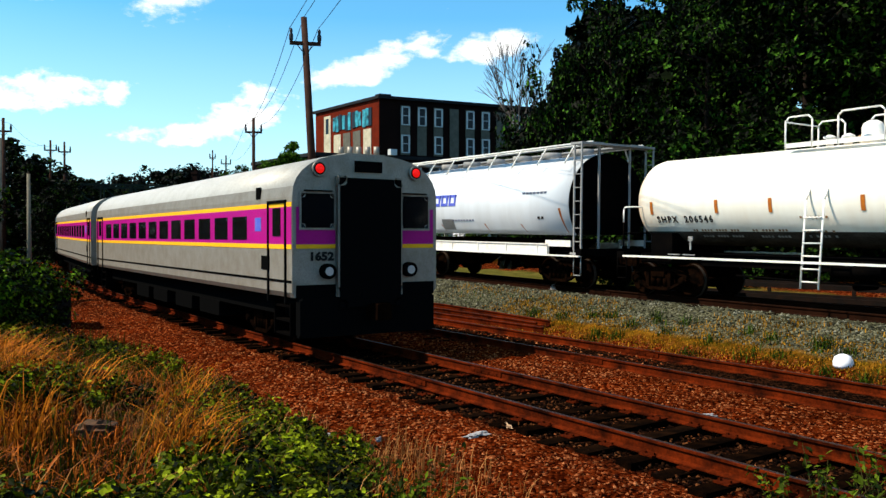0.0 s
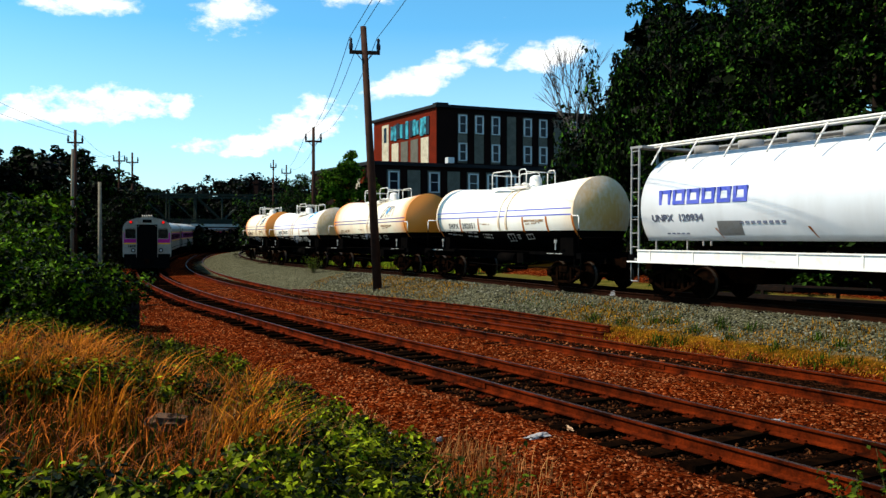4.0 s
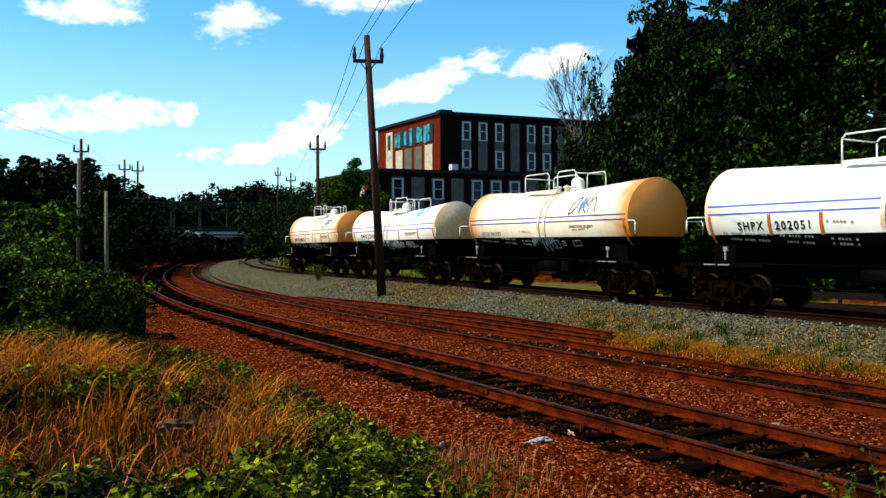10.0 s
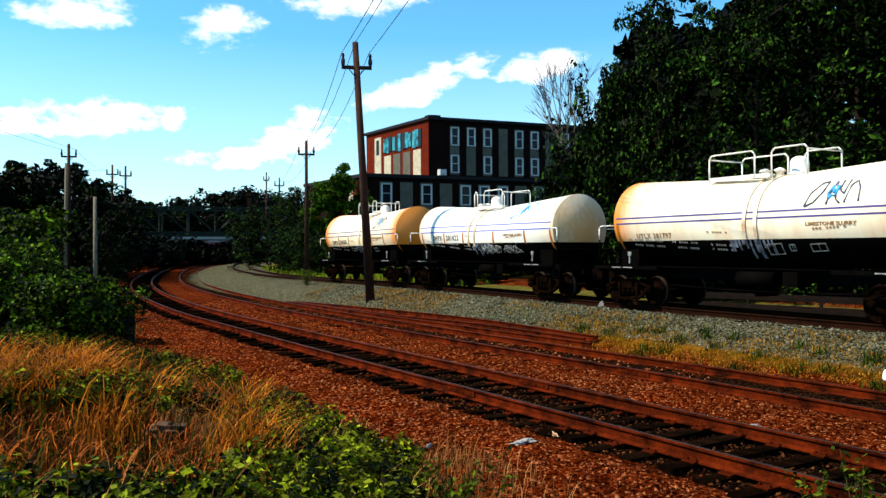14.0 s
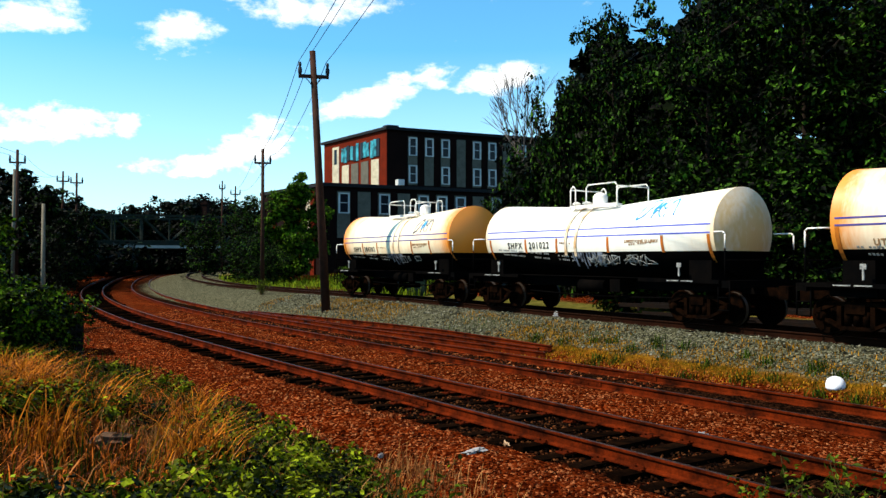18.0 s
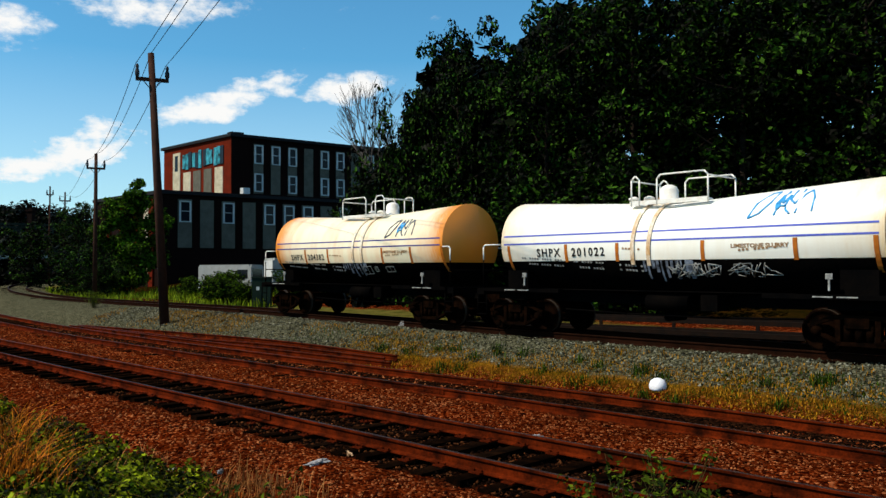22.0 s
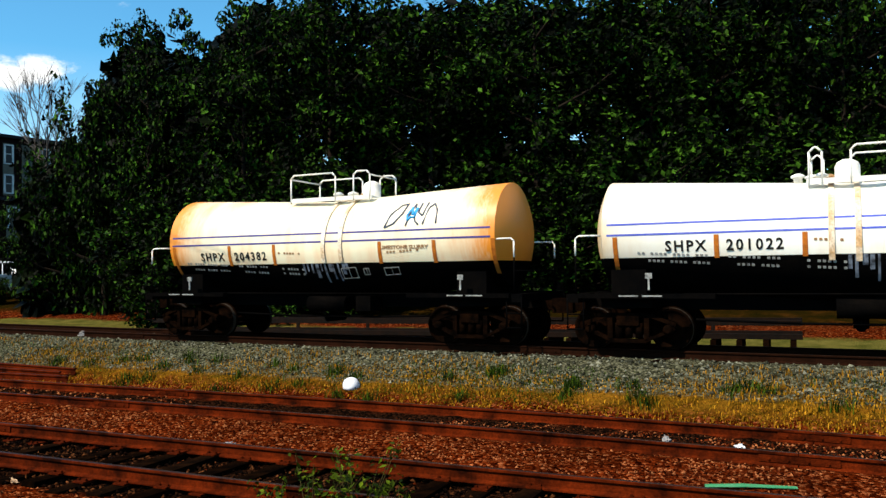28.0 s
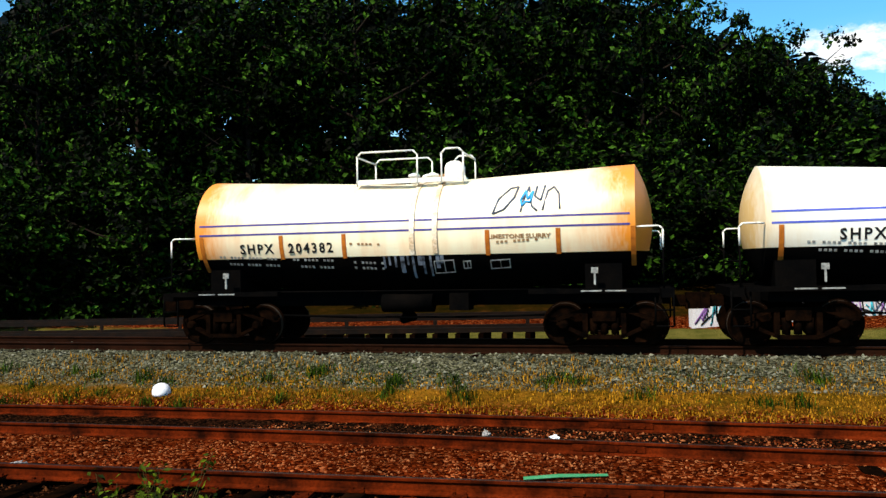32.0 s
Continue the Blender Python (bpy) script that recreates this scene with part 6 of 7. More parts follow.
def far_woods():
    rng = np.random.default_rng(6)
    clumps = []
    for yaw, d, top, n in ((69, 150, 13, 60), (66.5, 160, 10, 60), (64, 165, 13, 70), (61.5, 165, 15, 80), (59.5, 160, 14.5, 70), (57.5, 150, 12, 60), (55, 140, 9.5, 60), (62, 128, 3.5, 40), (66, 118, 4.5, 40), (57, 128, 6.5, 60), (51, 150, 8, 40)):
        for k in range(n):
            x, y = ray_xy(yaw + rng.normal(0, 1.0), d + rng.normal(0, 5))
            clumps.append((x, y, 2.5 + rng.uniform(.0, 1) ** .7 * (top - 2.5), rng.uniform(1.2, 2.4)))
    me = leaf_mesh("far_woods", clumps, 100, .42, LEAF_DEEP, 9, wide=.55)
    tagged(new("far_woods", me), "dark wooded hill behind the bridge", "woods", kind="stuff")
    # thick wood behind the first rows, closing the view
    clumps = []
    for k in range(2300):
        yaw = rng.uniform(-75, 38.5) if k % 5 else rng.uniform(24, 38.5)
        d = rng.uniform(49, 60) if k % 2 else rng.uniform(44, 48)
        x, y = ray_xy(yaw, d)
        r = rng.uniform(.9, 1.7)
        clumps.append((x, y, 1.0 + rng.uniform(0, 1) * max(.5, wood_top(yaw, d) - r - 2.2), r))
    for k in range(420):
        yaw = rng.uniform(-30, 31)
        x, y = ray_xy(yaw, rng.uniform(35.5, 39))
        clumps.append((x, y, .9 + rng.uniform(0, 5.0), rng.uniform(.6, 1.1)))
    me = leaf_mesh("wood_behind", clumps, 40, .5, LEAF_DEEP, 10, wide=.6)
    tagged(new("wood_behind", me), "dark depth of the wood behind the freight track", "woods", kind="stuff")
    clumps = []
    for k in range(420):
        yaw = rng.uniform(69.6, 100)
        x, y = ray_xy(yaw, rng.uniform(82, 98))
        clumps.append((x, y, .5 + rng.uniform(0, 10.5 if yaw > 73 else 8.0), rng.uniform(1.0, 2.0)))
    me = leaf_mesh("bend_woods", clumps, 110, .32, LEAF_DEEP, 12, wide=.55)
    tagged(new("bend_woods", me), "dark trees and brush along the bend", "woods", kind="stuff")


far_woods()

# ---- weeds, grass and stones ----
DRY = leaf_mat("dry_ochre_grass", (0.06, 0.011, 0.001), (0.82, 0.255, 0.016), .2, 2.0)
GREEN_BLADE = leaf_mat("green_grass_blade", (0.006, 0.013, 0.001), (0.065, 0.11, 0.006), .2)
VINE = leaf_mat("green_vine_leaf", (0.0012, 0.0030, 0.0002), (0.29, 0.35, 0.007), .15, 2.0, 2.6)
STRIP_DRY = leaf_mat("short_orange_grass", (0.06, 0.025, 0.0014), (0.50, 0.225, 0.012), .15, 1.4)
DEAD = leaf_mat("matted_dead_grass", (0.030, 0.006, 0.0008), (0.52, 0.125, 0.012), .1, 1.8)
LEAF_WEED = leaf_mat("pale_weed_leaves", (0.006, 0.012, 0.001), (0.10, 0.145, 0.006), .2, 1.8)
STRAW = leaf_mat("tan_straw_stalk", (0.20, 0.075, 0.018), (0.52, 0.25, 0.085), .1)
STEM = mat("brown_green_stem", (0.045, 0.035, 0.008), 0.8, 0, 0.4, 9)
VERGE = leaf_mat("sunlit_verge_grass", (0.03, 0.055, 0.002), (0.26, 0.34, 0.012), .2, 1.4)


def blades(name, label, pts, height, width, lean, material, seed, category="grass", wild=.55):
    """Grass: each blade a bent tapering strip, rooted at the points."""
    rng = np.random.default_rng(seed)
    P = np.asarray(pts, float)
    n = len(P)
    h = height * rng.uniform(.45, 1.15, n)[:, None]
    a = rng.uniform(0, 2 * math.pi, n)
    d = np.stack([np.cos(a), np.sin(a), 0 * a], 1) * rng.uniform(.1, 1, n)[:, None] * wild + np.array([*lean, 0])
    side = np.stack([-np.sin(a), np.cos(a), 0 * a], 1) * width * rng.uniform(.6, 1.4, n)[:, None]
    up = np.array([0, 0, 1.0])
    rows = []
    for u, w in ((0, 1), (.4, .9), (.75, .6)):
        c = P + up * h * u * (1 - .18 * u) + d * h * u ** 2 * .8
        rows += [c - side * w, c + side * w]
    tip = P + up * h * .80 + d * h * .95
    V = np.stack(rows + [tip], 1).reshape(-1, 3)
    k = np.arange(n)[:, None] * 7
    q = np.concatenate([k + np.array([[0, 1, 3, 2]]), k + np.array([[2, 3, 5, 4]])])
    t = k + np.array([[4, 5, 6]])
    me = bpy.data.meshes.new(name)
    me.from_pydata(V.tolist(), [], q.tolist() + t.tolist())
    me.materials.append(material)
    return tagged(new(name, me), label, category, kind="stuff")


def rooted(xy):
    xy = np.asarray(xy, float)
    return np.c_[xy, ground_z(xy[:, 0], xy[:, 1]) - .01]


def scattered(n, x0, x1, y0, y1, keep, seed):
    rng = np.random.default_rng(seed)
    out = []
    while len(out) < n:
        X, Y = rng.uniform(x0, x1, 4000), rng.uniform(y0, y1, 4000)
        dA, _ = TRACK_A.off(X, Y)
        dB, _ = TRACK_B.off(X, Y)
        dF, _ = TRACK_F.off(X, Y)
        ok = keep(X, Y, dA, dB, dF, rng.random(4000))
        out += list(zip(X[ok], Y[ok]))
    return np.array(out[:n])


def patchy(X, Y, scale, seed):
    """A soft random field between 0 and 1 over the ground."""
    r = np.random.default_rng(seed)
    v = 0
    for k in range(7):
        a, f, ph = r.uniform(0, 6.28), scale * r.uniform(.6, 1.9), r.uniform(0, 6.28)
        v = v + np.sin((X * math.cos(a) + Y * math.sin(a)) * f + ph)
    return .5 + v / 9


def bank(X, Y, dA):
    return (dA < -3.3) & (np.hypot(X, Y) > 3.2) & (Y > -3)


# tall dry grass in tussocks on the bank
rngk = np.random.default_rng(40)


def tussock_share(X, Y):
    """Where the tall dry grass grows thickest, a few steps off."""
    d, yaw = np.hypot(X, Y), np.degrees(np.arctan2(-X, Y))
    return np.exp(-((d - 9.8) / 1.8) ** 2) * ramp01(yaw, 58.5, 63)


tus = scattered(66, -19, -4.5, 1.0, 8.0, lambda X, Y, dA, dB, dF, q: bank(X, Y, dA) & (dA < -3.5) & (q < tussock_share(X, Y) * np.clip(3.4 * patchy(X, Y, .95, 3) - 1.25, 0.02, 1)), 41)
pts = np.repeat(tus, 120, 0) + rngk.normal(0, .15, (len(tus) * 120, 2))
blades("dry_grass", "tall dry ochre grass leaning over the bank", rooted(pts), .74, .0055, (.26, .06), DRY, 42, wild=1.15)
pts = scattered(4500, -21, -3.0, 1.0, 9.5, lambda X, Y, dA, dB, dF, q: bank(X, Y, dA) & (q < np.clip(1.6 * patchy(X, Y, .8, 8) - .3, 0, 1)), 43)
blades("mixed_grass", "short green and yellow grass on the bank", rooted(pts), .42, .006, (.16, .05), GREEN_BLADE, 44)
pts = scattered(900, -9.5, -4.5, 3.8, 7.2, lambda X, Y, dA, dB, dF, q: (dA < -2.6) & (q < np.clip(2.4 * patchy(X, Y, 1.2, 15) - 1.0, 0, 1)), 45)
blades("straw_stalks", "thin pale straw stalks at the edge of the stone", rooted(pts), .34, .004, (.05, 0), STRAW, 46)
# leafy vines and weeds
spots = scattered(1550, -19, -2.6, 1.2, 8.6, lambda X, Y, dA, dB, dF, q: bank(X, Y, dA + .25) & (q < np.clip(4.4 * patchy(X, Y, 1.15, 21) - 1.95 + .8 * (np.arctan2(-X, Y) < radians(62)) + .45 * (np.hypot(X, Y) < 8.2) - .6 * tussock_share(X, Y), 0, 1)) & (np.arctan2(-X, Y) > radians(49.5)), 47)
zz = ground_z(spots[:, 0], spots[:, 1])
hh = rngk.uniform(.02, .36, len(spots))
clumps = [(x, y, z + h, r) for (x, y), z, h, r in zip(spots, zz, hh, rngk.uniform(.10, .24, len(spots)))]
tagged(new("vine_weeds", leaf_mesh("vine_weeds", clumps, 60, .034, VINE, 48, flat=.7, wide=.6)), "low green leafy vines and weeds covering the bank", "weeds", kind="stuff")
stk = np.repeat(spots[::9], 5, 0) + rngk.normal(0, .2, (len(spots[::9]) * 5, 2))
blades("weed_stems", "thin brown weed stems in the bank", rooted(stk), .6, .004, (.1, .1), STRAW, 49, "weeds", wild=1.2)
# brown dead stems and litter of dry blades between the green
dead = scattered(11000, -17, -3.0, 1.2, 8.6, lambda X, Y, dA, dB, dF, q: bank(X, Y, dA) & (q < np.clip(3.0 * patchy(X, Y, .9, 63) - .9, 0, 1)), 64)
blades("dead_grass", "matted brown dead grass beneath the weeds", rooted(dead), .24, .006, (.1, 0), DEAD, 65, wild=1.6)
# grass strip between the second track and the freight bank
pts = scattered(26000, -16, 16, 8, 21, lambda X, Y, dA, dB, dF, q: (dB > 1.7) & (dF < -2.3) & (q < np.clip(1.7 * patchy(X, Y, 1.1, 31) - .15, 0, 1)), 50)
blades("strip_dry_grass", "short dry yellow-brown grass between the tracks", rooted(pts), .055, .011, (0, 0), STRIP_DRY, 51)
pts = scattered(6000, -18, 16, 8, 22, lambda X, Y, dA, dB, dF, q: (dB > 1.9) & (dF < -2.0) & (q < np.clip(2.6 * patchy(X, Y, .9, 33) - 1.0, 0, 1)), 52)
blades("strip_green_grass", "short green grass between the tracks", rooted(pts), .09, .008, (0, 0), GREEN_BLADE, 53)
pts = scattered(16000, -34, 14, 10, 28, lambda X, Y, dA, dB, dF, q: (dF < -1.7) & (dF > -4.6) & (q < np.clip(2.6 * patchy(X, Y, .8, 66) - .7, 0, 1)), 67)
blades("bank_grass", "sparse olive grass growing through the grey stone", rooted(pts), .12, .008, (0, 0), STRIP_DRY, 68)
tf = scattered(60, -14, 14, 8, 21, lambda X, Y, dA, dB, dF, q: (dF > -3.9) & (dF < -2.2), 54)
tp = np.repeat(tf, 55, 0) + rngk.normal(0, .11, (len(tf) * 55, 2))
blades("grass_tufts", "green grass tufts at the foot of the grey stone", rooted(tp), .25, .008, (0, 0), GREEN_BLADE, 61, wild=1.0)
# green plants by the bend and a sapling by the pile
pts = scattered(3500, -75, -34, 26, 46, lambda X, Y, dA, dB, dF, q: (dF > 2.4) & (dF < 12) & (q < np.clip(1.8 * patchy(X, Y, .4, 35) - .2, 0, 1)), 55)
blades("verge_grass", "tall yellow-green grass beyond the freight track", rooted(pts), .75, .03, (0, 0), VERGE, 56)


def weed_plant(label, x, y, h, w, n, seed):
    r = random.Random(seed)
    root = thing("weed_plant", label, "plant", "weed plants", Matrix.Translation((x, y, gz(x, y))))
    b = B()
    cl = []
    for k in range(n):
        e = Vector((r.gauss(0, w), r.gauss(0, w), h * r.uniform(.5, 1.05)))
        cyl(b, (e.x * .15, e.y * .15, -.03), e, .006, 4, .003, caps=False)
        for f in (.45, .7, .9, 1.0):
            cl.append((*(e * f), .055 * h / .5 + .02))
    part("stem", b, STEM, root)
    o = new("foliage", leaf_mesh("foliage", cl, 4, .038, LEAF_WEED, seed, flat=.8))
    o.parent = root


for x, y, h, w, n, seed in ((-2.8, 7.5, .66, .24, 10, 71), (-2.3, 7.4, .74, .28, 12, 72), (-1.85, 7.25, .5, .22, 8, 73), (-3.2, 7.65, .36, .2, 6, 76), (-1.5, 7.2, .34, .2, 5, 77)):
    weed_plant("leafy green weed with thin stems beside the near rail", x, y, h, w, n, seed)
weed_plant("green weed at the edge of the stone", -5.6, 5.3, .5, .24, 14, 74)
weed_plant("green sapling beside the stacked rails", -37.6, 24.9, .85, .3, 40, 75)


def stones(name, label, xy, size, material, seed, bury=.3):
    """Loose broken stones: six-cornered lumps."""
    r = np.random.default_rng(seed)
    P = rooted(xy)
    n = len(P)
    base = np.array([[1, 0, 0], [-1, 0, 0], [0, 1, 0], [0, -1, 0], [0, 0, 1], [0, 0, -1]], float)
    s = size * r.uniform(.55, 1.5, n)
    V = base[None] * (r.uniform(.6, 1.25, (n, 6, 3)) * s[:, None, None]) + r.normal(0, .22, (n, 6, 3)) * s[:, None, None]
    a = r.uniform(0, 6.28, n)
    ca, sa = np.cos(a)[:, None], np.sin(a)[:, None]
    V = np.stack([V[..., 0] * ca - V[..., 1] * sa, V[..., 0] * sa + V[..., 1] * ca, V[..., 2] * .8], -1)
    V = V + P[:, None] + np.array([0, 0, 1.0]) * (s * bury)[:, None, None]
    f = np.array([[0, 2, 4], [2, 1, 4], [1, 3, 4], [3, 0, 4], [2, 0, 5], [1, 2, 5], [3, 1, 5], [0, 3, 5]])
    F = (np.arange(n)[:, None, None] * 6 + f[None]).reshape(-1, 3)
    me = bpy.data.meshes.new(name)
    me.from_pydata(V.reshape(-1, 3).tolist(), [], F.tolist())
    me.materials.append(material)
    return tagged(new(name, me), label, "ballast", kind="stuff")


def stone_mat(name, lo, mid, hi):
    m = bpy.data.materials.new(name)
    m.use_nodes = True
    nt = m.node_tree
    N, L = nt.nodes.new, nt.links.new
    b = nt.nodes["Principled BSDF"]
    b.inputs["Roughness"].default_value, b.inputs["Specular IOR Level"].default_value = .9, .02
    g, r, n, x = N("ShaderNodeNewGeometry"), N("ShaderNodeValToRGB"), N("ShaderNodeTexNoise"), N("ShaderNodeMix")
    r.color_ramp.elements[0].color, r.color_ramp.elements[1].color = (*lo, 1), (*hi, 1)
    e = r.color_ramp.elements.new(.6)
    e.color = (*mid, 1)
    L(g.outputs["Random Per Island"], r.inputs[0])
    n.inputs["Scale"].default_value = 60
    x.data_type, x.blend_type = "RGBA", "MULTIPLY"
    x.inputs["Factor"].default_value = .6
    L(r.outputs[0], x.inputs["A"])
    L(n.outputs["Fac"], x.inputs["B"])
    L(x.outputs["Result"], b.inputs["Base Color"])
    return m


BROWN_STONE = stone_mat("rusty_ballast_stone", (0.007, 0.0010, 0.0003), (0.145, 0.0205, 0.0034), (0.50, 0.165, 0.058))
GREY_STONE = stone_mat("grey_ballast_stone", (0.012, 0.012, 0.008), (0.085, 0.081, 0.052), (0.29, 0.275, 0.20))
xy = scattered(44000, -16, 8, 3.5, 13, lambda X, Y, dA, dB, dF, q: (dA > -4.6) & (dB < 1.7) & ((np.abs(dA) > 1.25) | (q < .08)) & (np.hypot(X, Y) < 17) & (q < np.clip(1.6 - np.hypot(X, Y) / 14, .15, 1)), 80)
stones("brown_ballast", "loose rust-brown broken stones beside the tracks", xy, .0165, BROWN_STONE, 81)
xy = scattered(14000, -40, -8, 5, 22, lambda X, Y, dA, dB, dF, q: (dA > -4.2) & (dB < 1.7) & ((np.abs(dA) > 1.25) | (q < .06)), 82)
stones("far_brown_ballast", "loose rust-brown broken stones round the bend", xy, .025, BROWN_STONE, 83)
OILY_STONE = stone_mat("oily_track_stone", (0.0010, 0.0006, 0.0004), (0.0085, 0.0030, 0.0014), (0.16, 0.052, 0.016))
xy = scattered(11000, -16, 8, 4, 14, lambda X, Y, dA, dB, dF, q: (np.abs(dA) < 1.25) & (np.abs(np.abs(dA) - .755) > .09), 86)
stones("oily_ballast", "oil-darkened broken stones between the rails", xy, .021, OILY_STONE, 87, bury=1.3)
xy = scattered(17000, -34, 14, 11, 30, lambda X, Y, dA, dB, dF, q: (dF < 1.6) & (dF > -1.8 - (1.3 + 1.7 * ramp01(-X, 10, 28))) & (np.abs(np.abs(dF) - .75) > .09), 84)
stones("grey_ballast", "pale grey broken stones of the freight bank", xy, .034, GREY_STONE, 85)

# ---- loose things ----
PLASTIC = mat("white_plastic", (0.75, 0.74, 0.76), 0.4, 0, 0.25, 6, (0.5, 0.45, 0.5))
PAPER = mat("crumpled_paper", (0.30, 0.28, 0.27), 0.8, 0, 0.6, 12, (0.12, 0.11, 0.11))
ROCK = mat("brown_grey_rock", (0.10, 0.05, 0.025), 0.95, 0, 0.8, 6, (0.04, 0.03, 0.02), 0.5, 20, spec=0.1)
GREEN_PIPE = mat("green_plastic_strip", (0.03, 0.20, 0.08), 0.5, 0, 0.4, 6, (0.10, 0.30, 0.16))
TAN_WOOD = mat("sun_dried_wood", (0.42, 0.26, 0.15), 0.8, 0, 0.5, 8)


def stored_rails():
    a, b = Vector((-12.5, 16.72, 0)), Vector((-34.3, 21.5, 0))
    d = (b - a).normalized()
    n = Vector((-d.y, d.x, 0))
    for k, (o, cut, lift) in enumerate(((0.0, 0.0, .17), (-.2, .5, .17), (-.38, .2, .16))):
        pts = []
        for q in range(5):
            p = a + d * (cut + ((b - a).length - cut * 2) * q / 4) + n * o
            pts.append((p.x, p.y, gz(p.x, p.y) + lift + .02))
        ln = Line(pts)
        tagged(new("loose_rail", rail_mesh("loose_rail", ln, 0.05, ln.s[-1] - .05, 0, 1.2)), "rusty spare rail lying beside the second track", "rail", "spare rails")


stored_rails()


def dome_lump():
    x, y = -5.12, 15.45
    b = B()
    lathe(b, [(0, .165), (.04, .18), (.1, .17), (.17, .125), (.21, .075), (.225, .025)], 18)
    for v in b.verts:
        v.co += Vector((noise.noise(v.co * 9) * .02, noise.noise(v.co * 9 + Vector((5, 0, 0))) * .02, 0))
    o = new("plastic_tub", mesh_of("plastic_tub", b, PLASTIC))
    o.matrix_basis = pose(x, y, gz(x, y) - .01, 4, -5, 20)
    tagged(o, "white rounded plastic tub upturned in dry grass", "tub")


dome_lump()


def scrap(name, label, x, y, size, material, seed, flat=.35, category="litter"):
    r = random.Random(seed)
    b = B()
    bmesh.ops.create_icosphere(b, subdivisions=3, radius=1)
    for v in b.verts:
        q = 1 + .6 * noise.noise(v.co * 2.3 + Vector((seed, 0, 0))) + .45 * noise.noise(v.co * 6.1 + Vector((0, seed, 0)))
        v.co = Vector((v.co.x * size[0] * q, v.co.y * size[1] * q, v.co.z * size[2] * q))
    o = new(name, mesh_of(name, b, material))
    o.matrix_basis = pose(x, y, gz(x, y) + size[2] * .6, r.uniform(-8, 8), r.uniform(-8, 8), r.uniform(0, 180))
    return tagged(o, label, category, "litter")


for k, (x, y, s, mt, lb) in enumerate((
        (-5.4, 10.75, (.17, .08, .05), PAPER, "crumpled white paper litter on the ballast"), (-6.95, 7.75, (.14, .07, .03), PAPER, "torn grey plastic bag on the stones"),
        (-7.15, 8.6, (.20, .03, .025), TAN_WOOD, "pale broken stick beside the rail"), (-7.6, 6.45, (.09, .06, .04), PLASTIC, "small white scrap on the stones"),
        (-7.75, 6.35, (.16, .02, .02), TAN_WOOD, "pale broken stick on the stones"), (-8.06, 5.96, (.09, .07, .05), PLASTIC, "small white scrap among weeds"),
        (-11.2, 6.63, (.08, .06, .04), PAPER, "small pale scrap on the stones"), (1.68, 11.21, (.07, .05, .05), PLASTIC, "small white scrap between the rails"),
        (.76, 11.53, (.05, .05, .06), PAPER, "small pale scrap between the rails"), (4.0, 10.4, (.08, .03, .02), PLASTIC, "small white scrap on the stones"),
        (-8.7, 6.9, (.07, .05, .03), PAPER, "small pale scrap on the stones"), (-8.0, 7.1, (.08, .03, .03), PAPER, "small pale scrap on the stones"),
        (-8.9, 6.2, (.20, .03, .03), TAN_WOOD, "orange-brown wood splinter on the stones"), (-9.9, 6.4, (.12, .07, .06), PAPER, "pale flat stone at the weeds' edge"),
        (-15.0, 20.6, (.12, .09, .10), PAPER, "pale rock on the grey bank"), (-10.2, 5.6, (.20, .14, .11), ROCK, "brown-grey rock half hidden in dry grass"), (-8.2, 3.6, (.18, .14, .10), ROCK, "brown-grey rock half hidden in dry grass"))):
    scrap("litter" if "scrap" in lb or "paper" in lb or "bag" in lb else "stick" if "stick" in lb or "splinter" in lb else "rock", lb, x, y, s, mt, k + 3)

strip = thing("plastic_strip", "torn green plastic strip between the tracks", "litter", m=pose(1.07, 9.30, gz(1.5, 9) + .06, 0, 0, 1))
for k in range(4):
    b = B()
    pts = [Vector((0, .012 * k, .01 * (k % 2))), Vector((.4, .03 * k - .02, .02)), Vector((.95, .015 * k, .012))]
    rings = []
    for p in pts:
        rings.append([b.verts.new(p + Vector((0, .011 * math.cos(a), .011 * math.sin(a)))) for a in (0, 1.05, 2.09, 3.14, 4.19, 5.24)])
    for p, q in zip(rings[:-1], rings[1:]):
        for i in range(6):
            b.faces.new((p[i - 1], p[i], q[i], q[i - 1]))
    b.faces.new(rings[0])
    b.faces.new(rings[-1])
    part("strand", b, GREEN_PIPE, strip)


# ---- beyond the freight track ----
DARK_IRON = mat("dark_stored_iron", (0.0028, 0.0018, 0.0014), 0.9, 0, 0.8, 4, (0.0105, 0.0042, 0.002), 0.3, 30, spec=0.1)


def track_panel():
    root = thing("stacked_track_panel", "dark rusty stored track panel with rows of dark ties", "track panel")
    a, b2 = Vector((-15.5, 25.4, 0)), Vector((4.5, 21.6, 0))
    d = (b2 - a).normalized()
    L_ = (b2 - a).length
    rz = math.degrees(math.atan2(d.y, d.x))
    z = gz(-5, 23.6)
    root.matrix_basis = pose(a.x, a.y, z, 0, 0, rz)
    for y in (-.3, .9):
        for zz in (.28, .62):
            c = B()
            box(c, 0, L_, y - .06, y + .06, zz, zz + .13)
            part("panel_rail", c, DARK_IRON, root)
    c = B()
    box(c, -.07, .07, -.5, 1.1, 0, .26)
    t0 = part("panel_tie", c, TIE, root, m=pose(.3, 0, 0))
    c = B()
    box(c, -.05, .05, -.40, -.36, .18, .30)
    p0 = part("tie_plate", c, DARK_IRON, root, m=pose(.3, 0, 0))
    for k in range(1, 33):
        again(t0, root, pose(.3 + .62 * k, 0, 0))
        if k % 4 == 1:
            again(p0, root, pose(.3 + .62 * k, 0, .32 * (k % 2)))


track_panel()


VIOLET = mat("violet_sprayed_paint", (0.22, 0.10, 0.30), 0.6, 0, 0.5, 4)


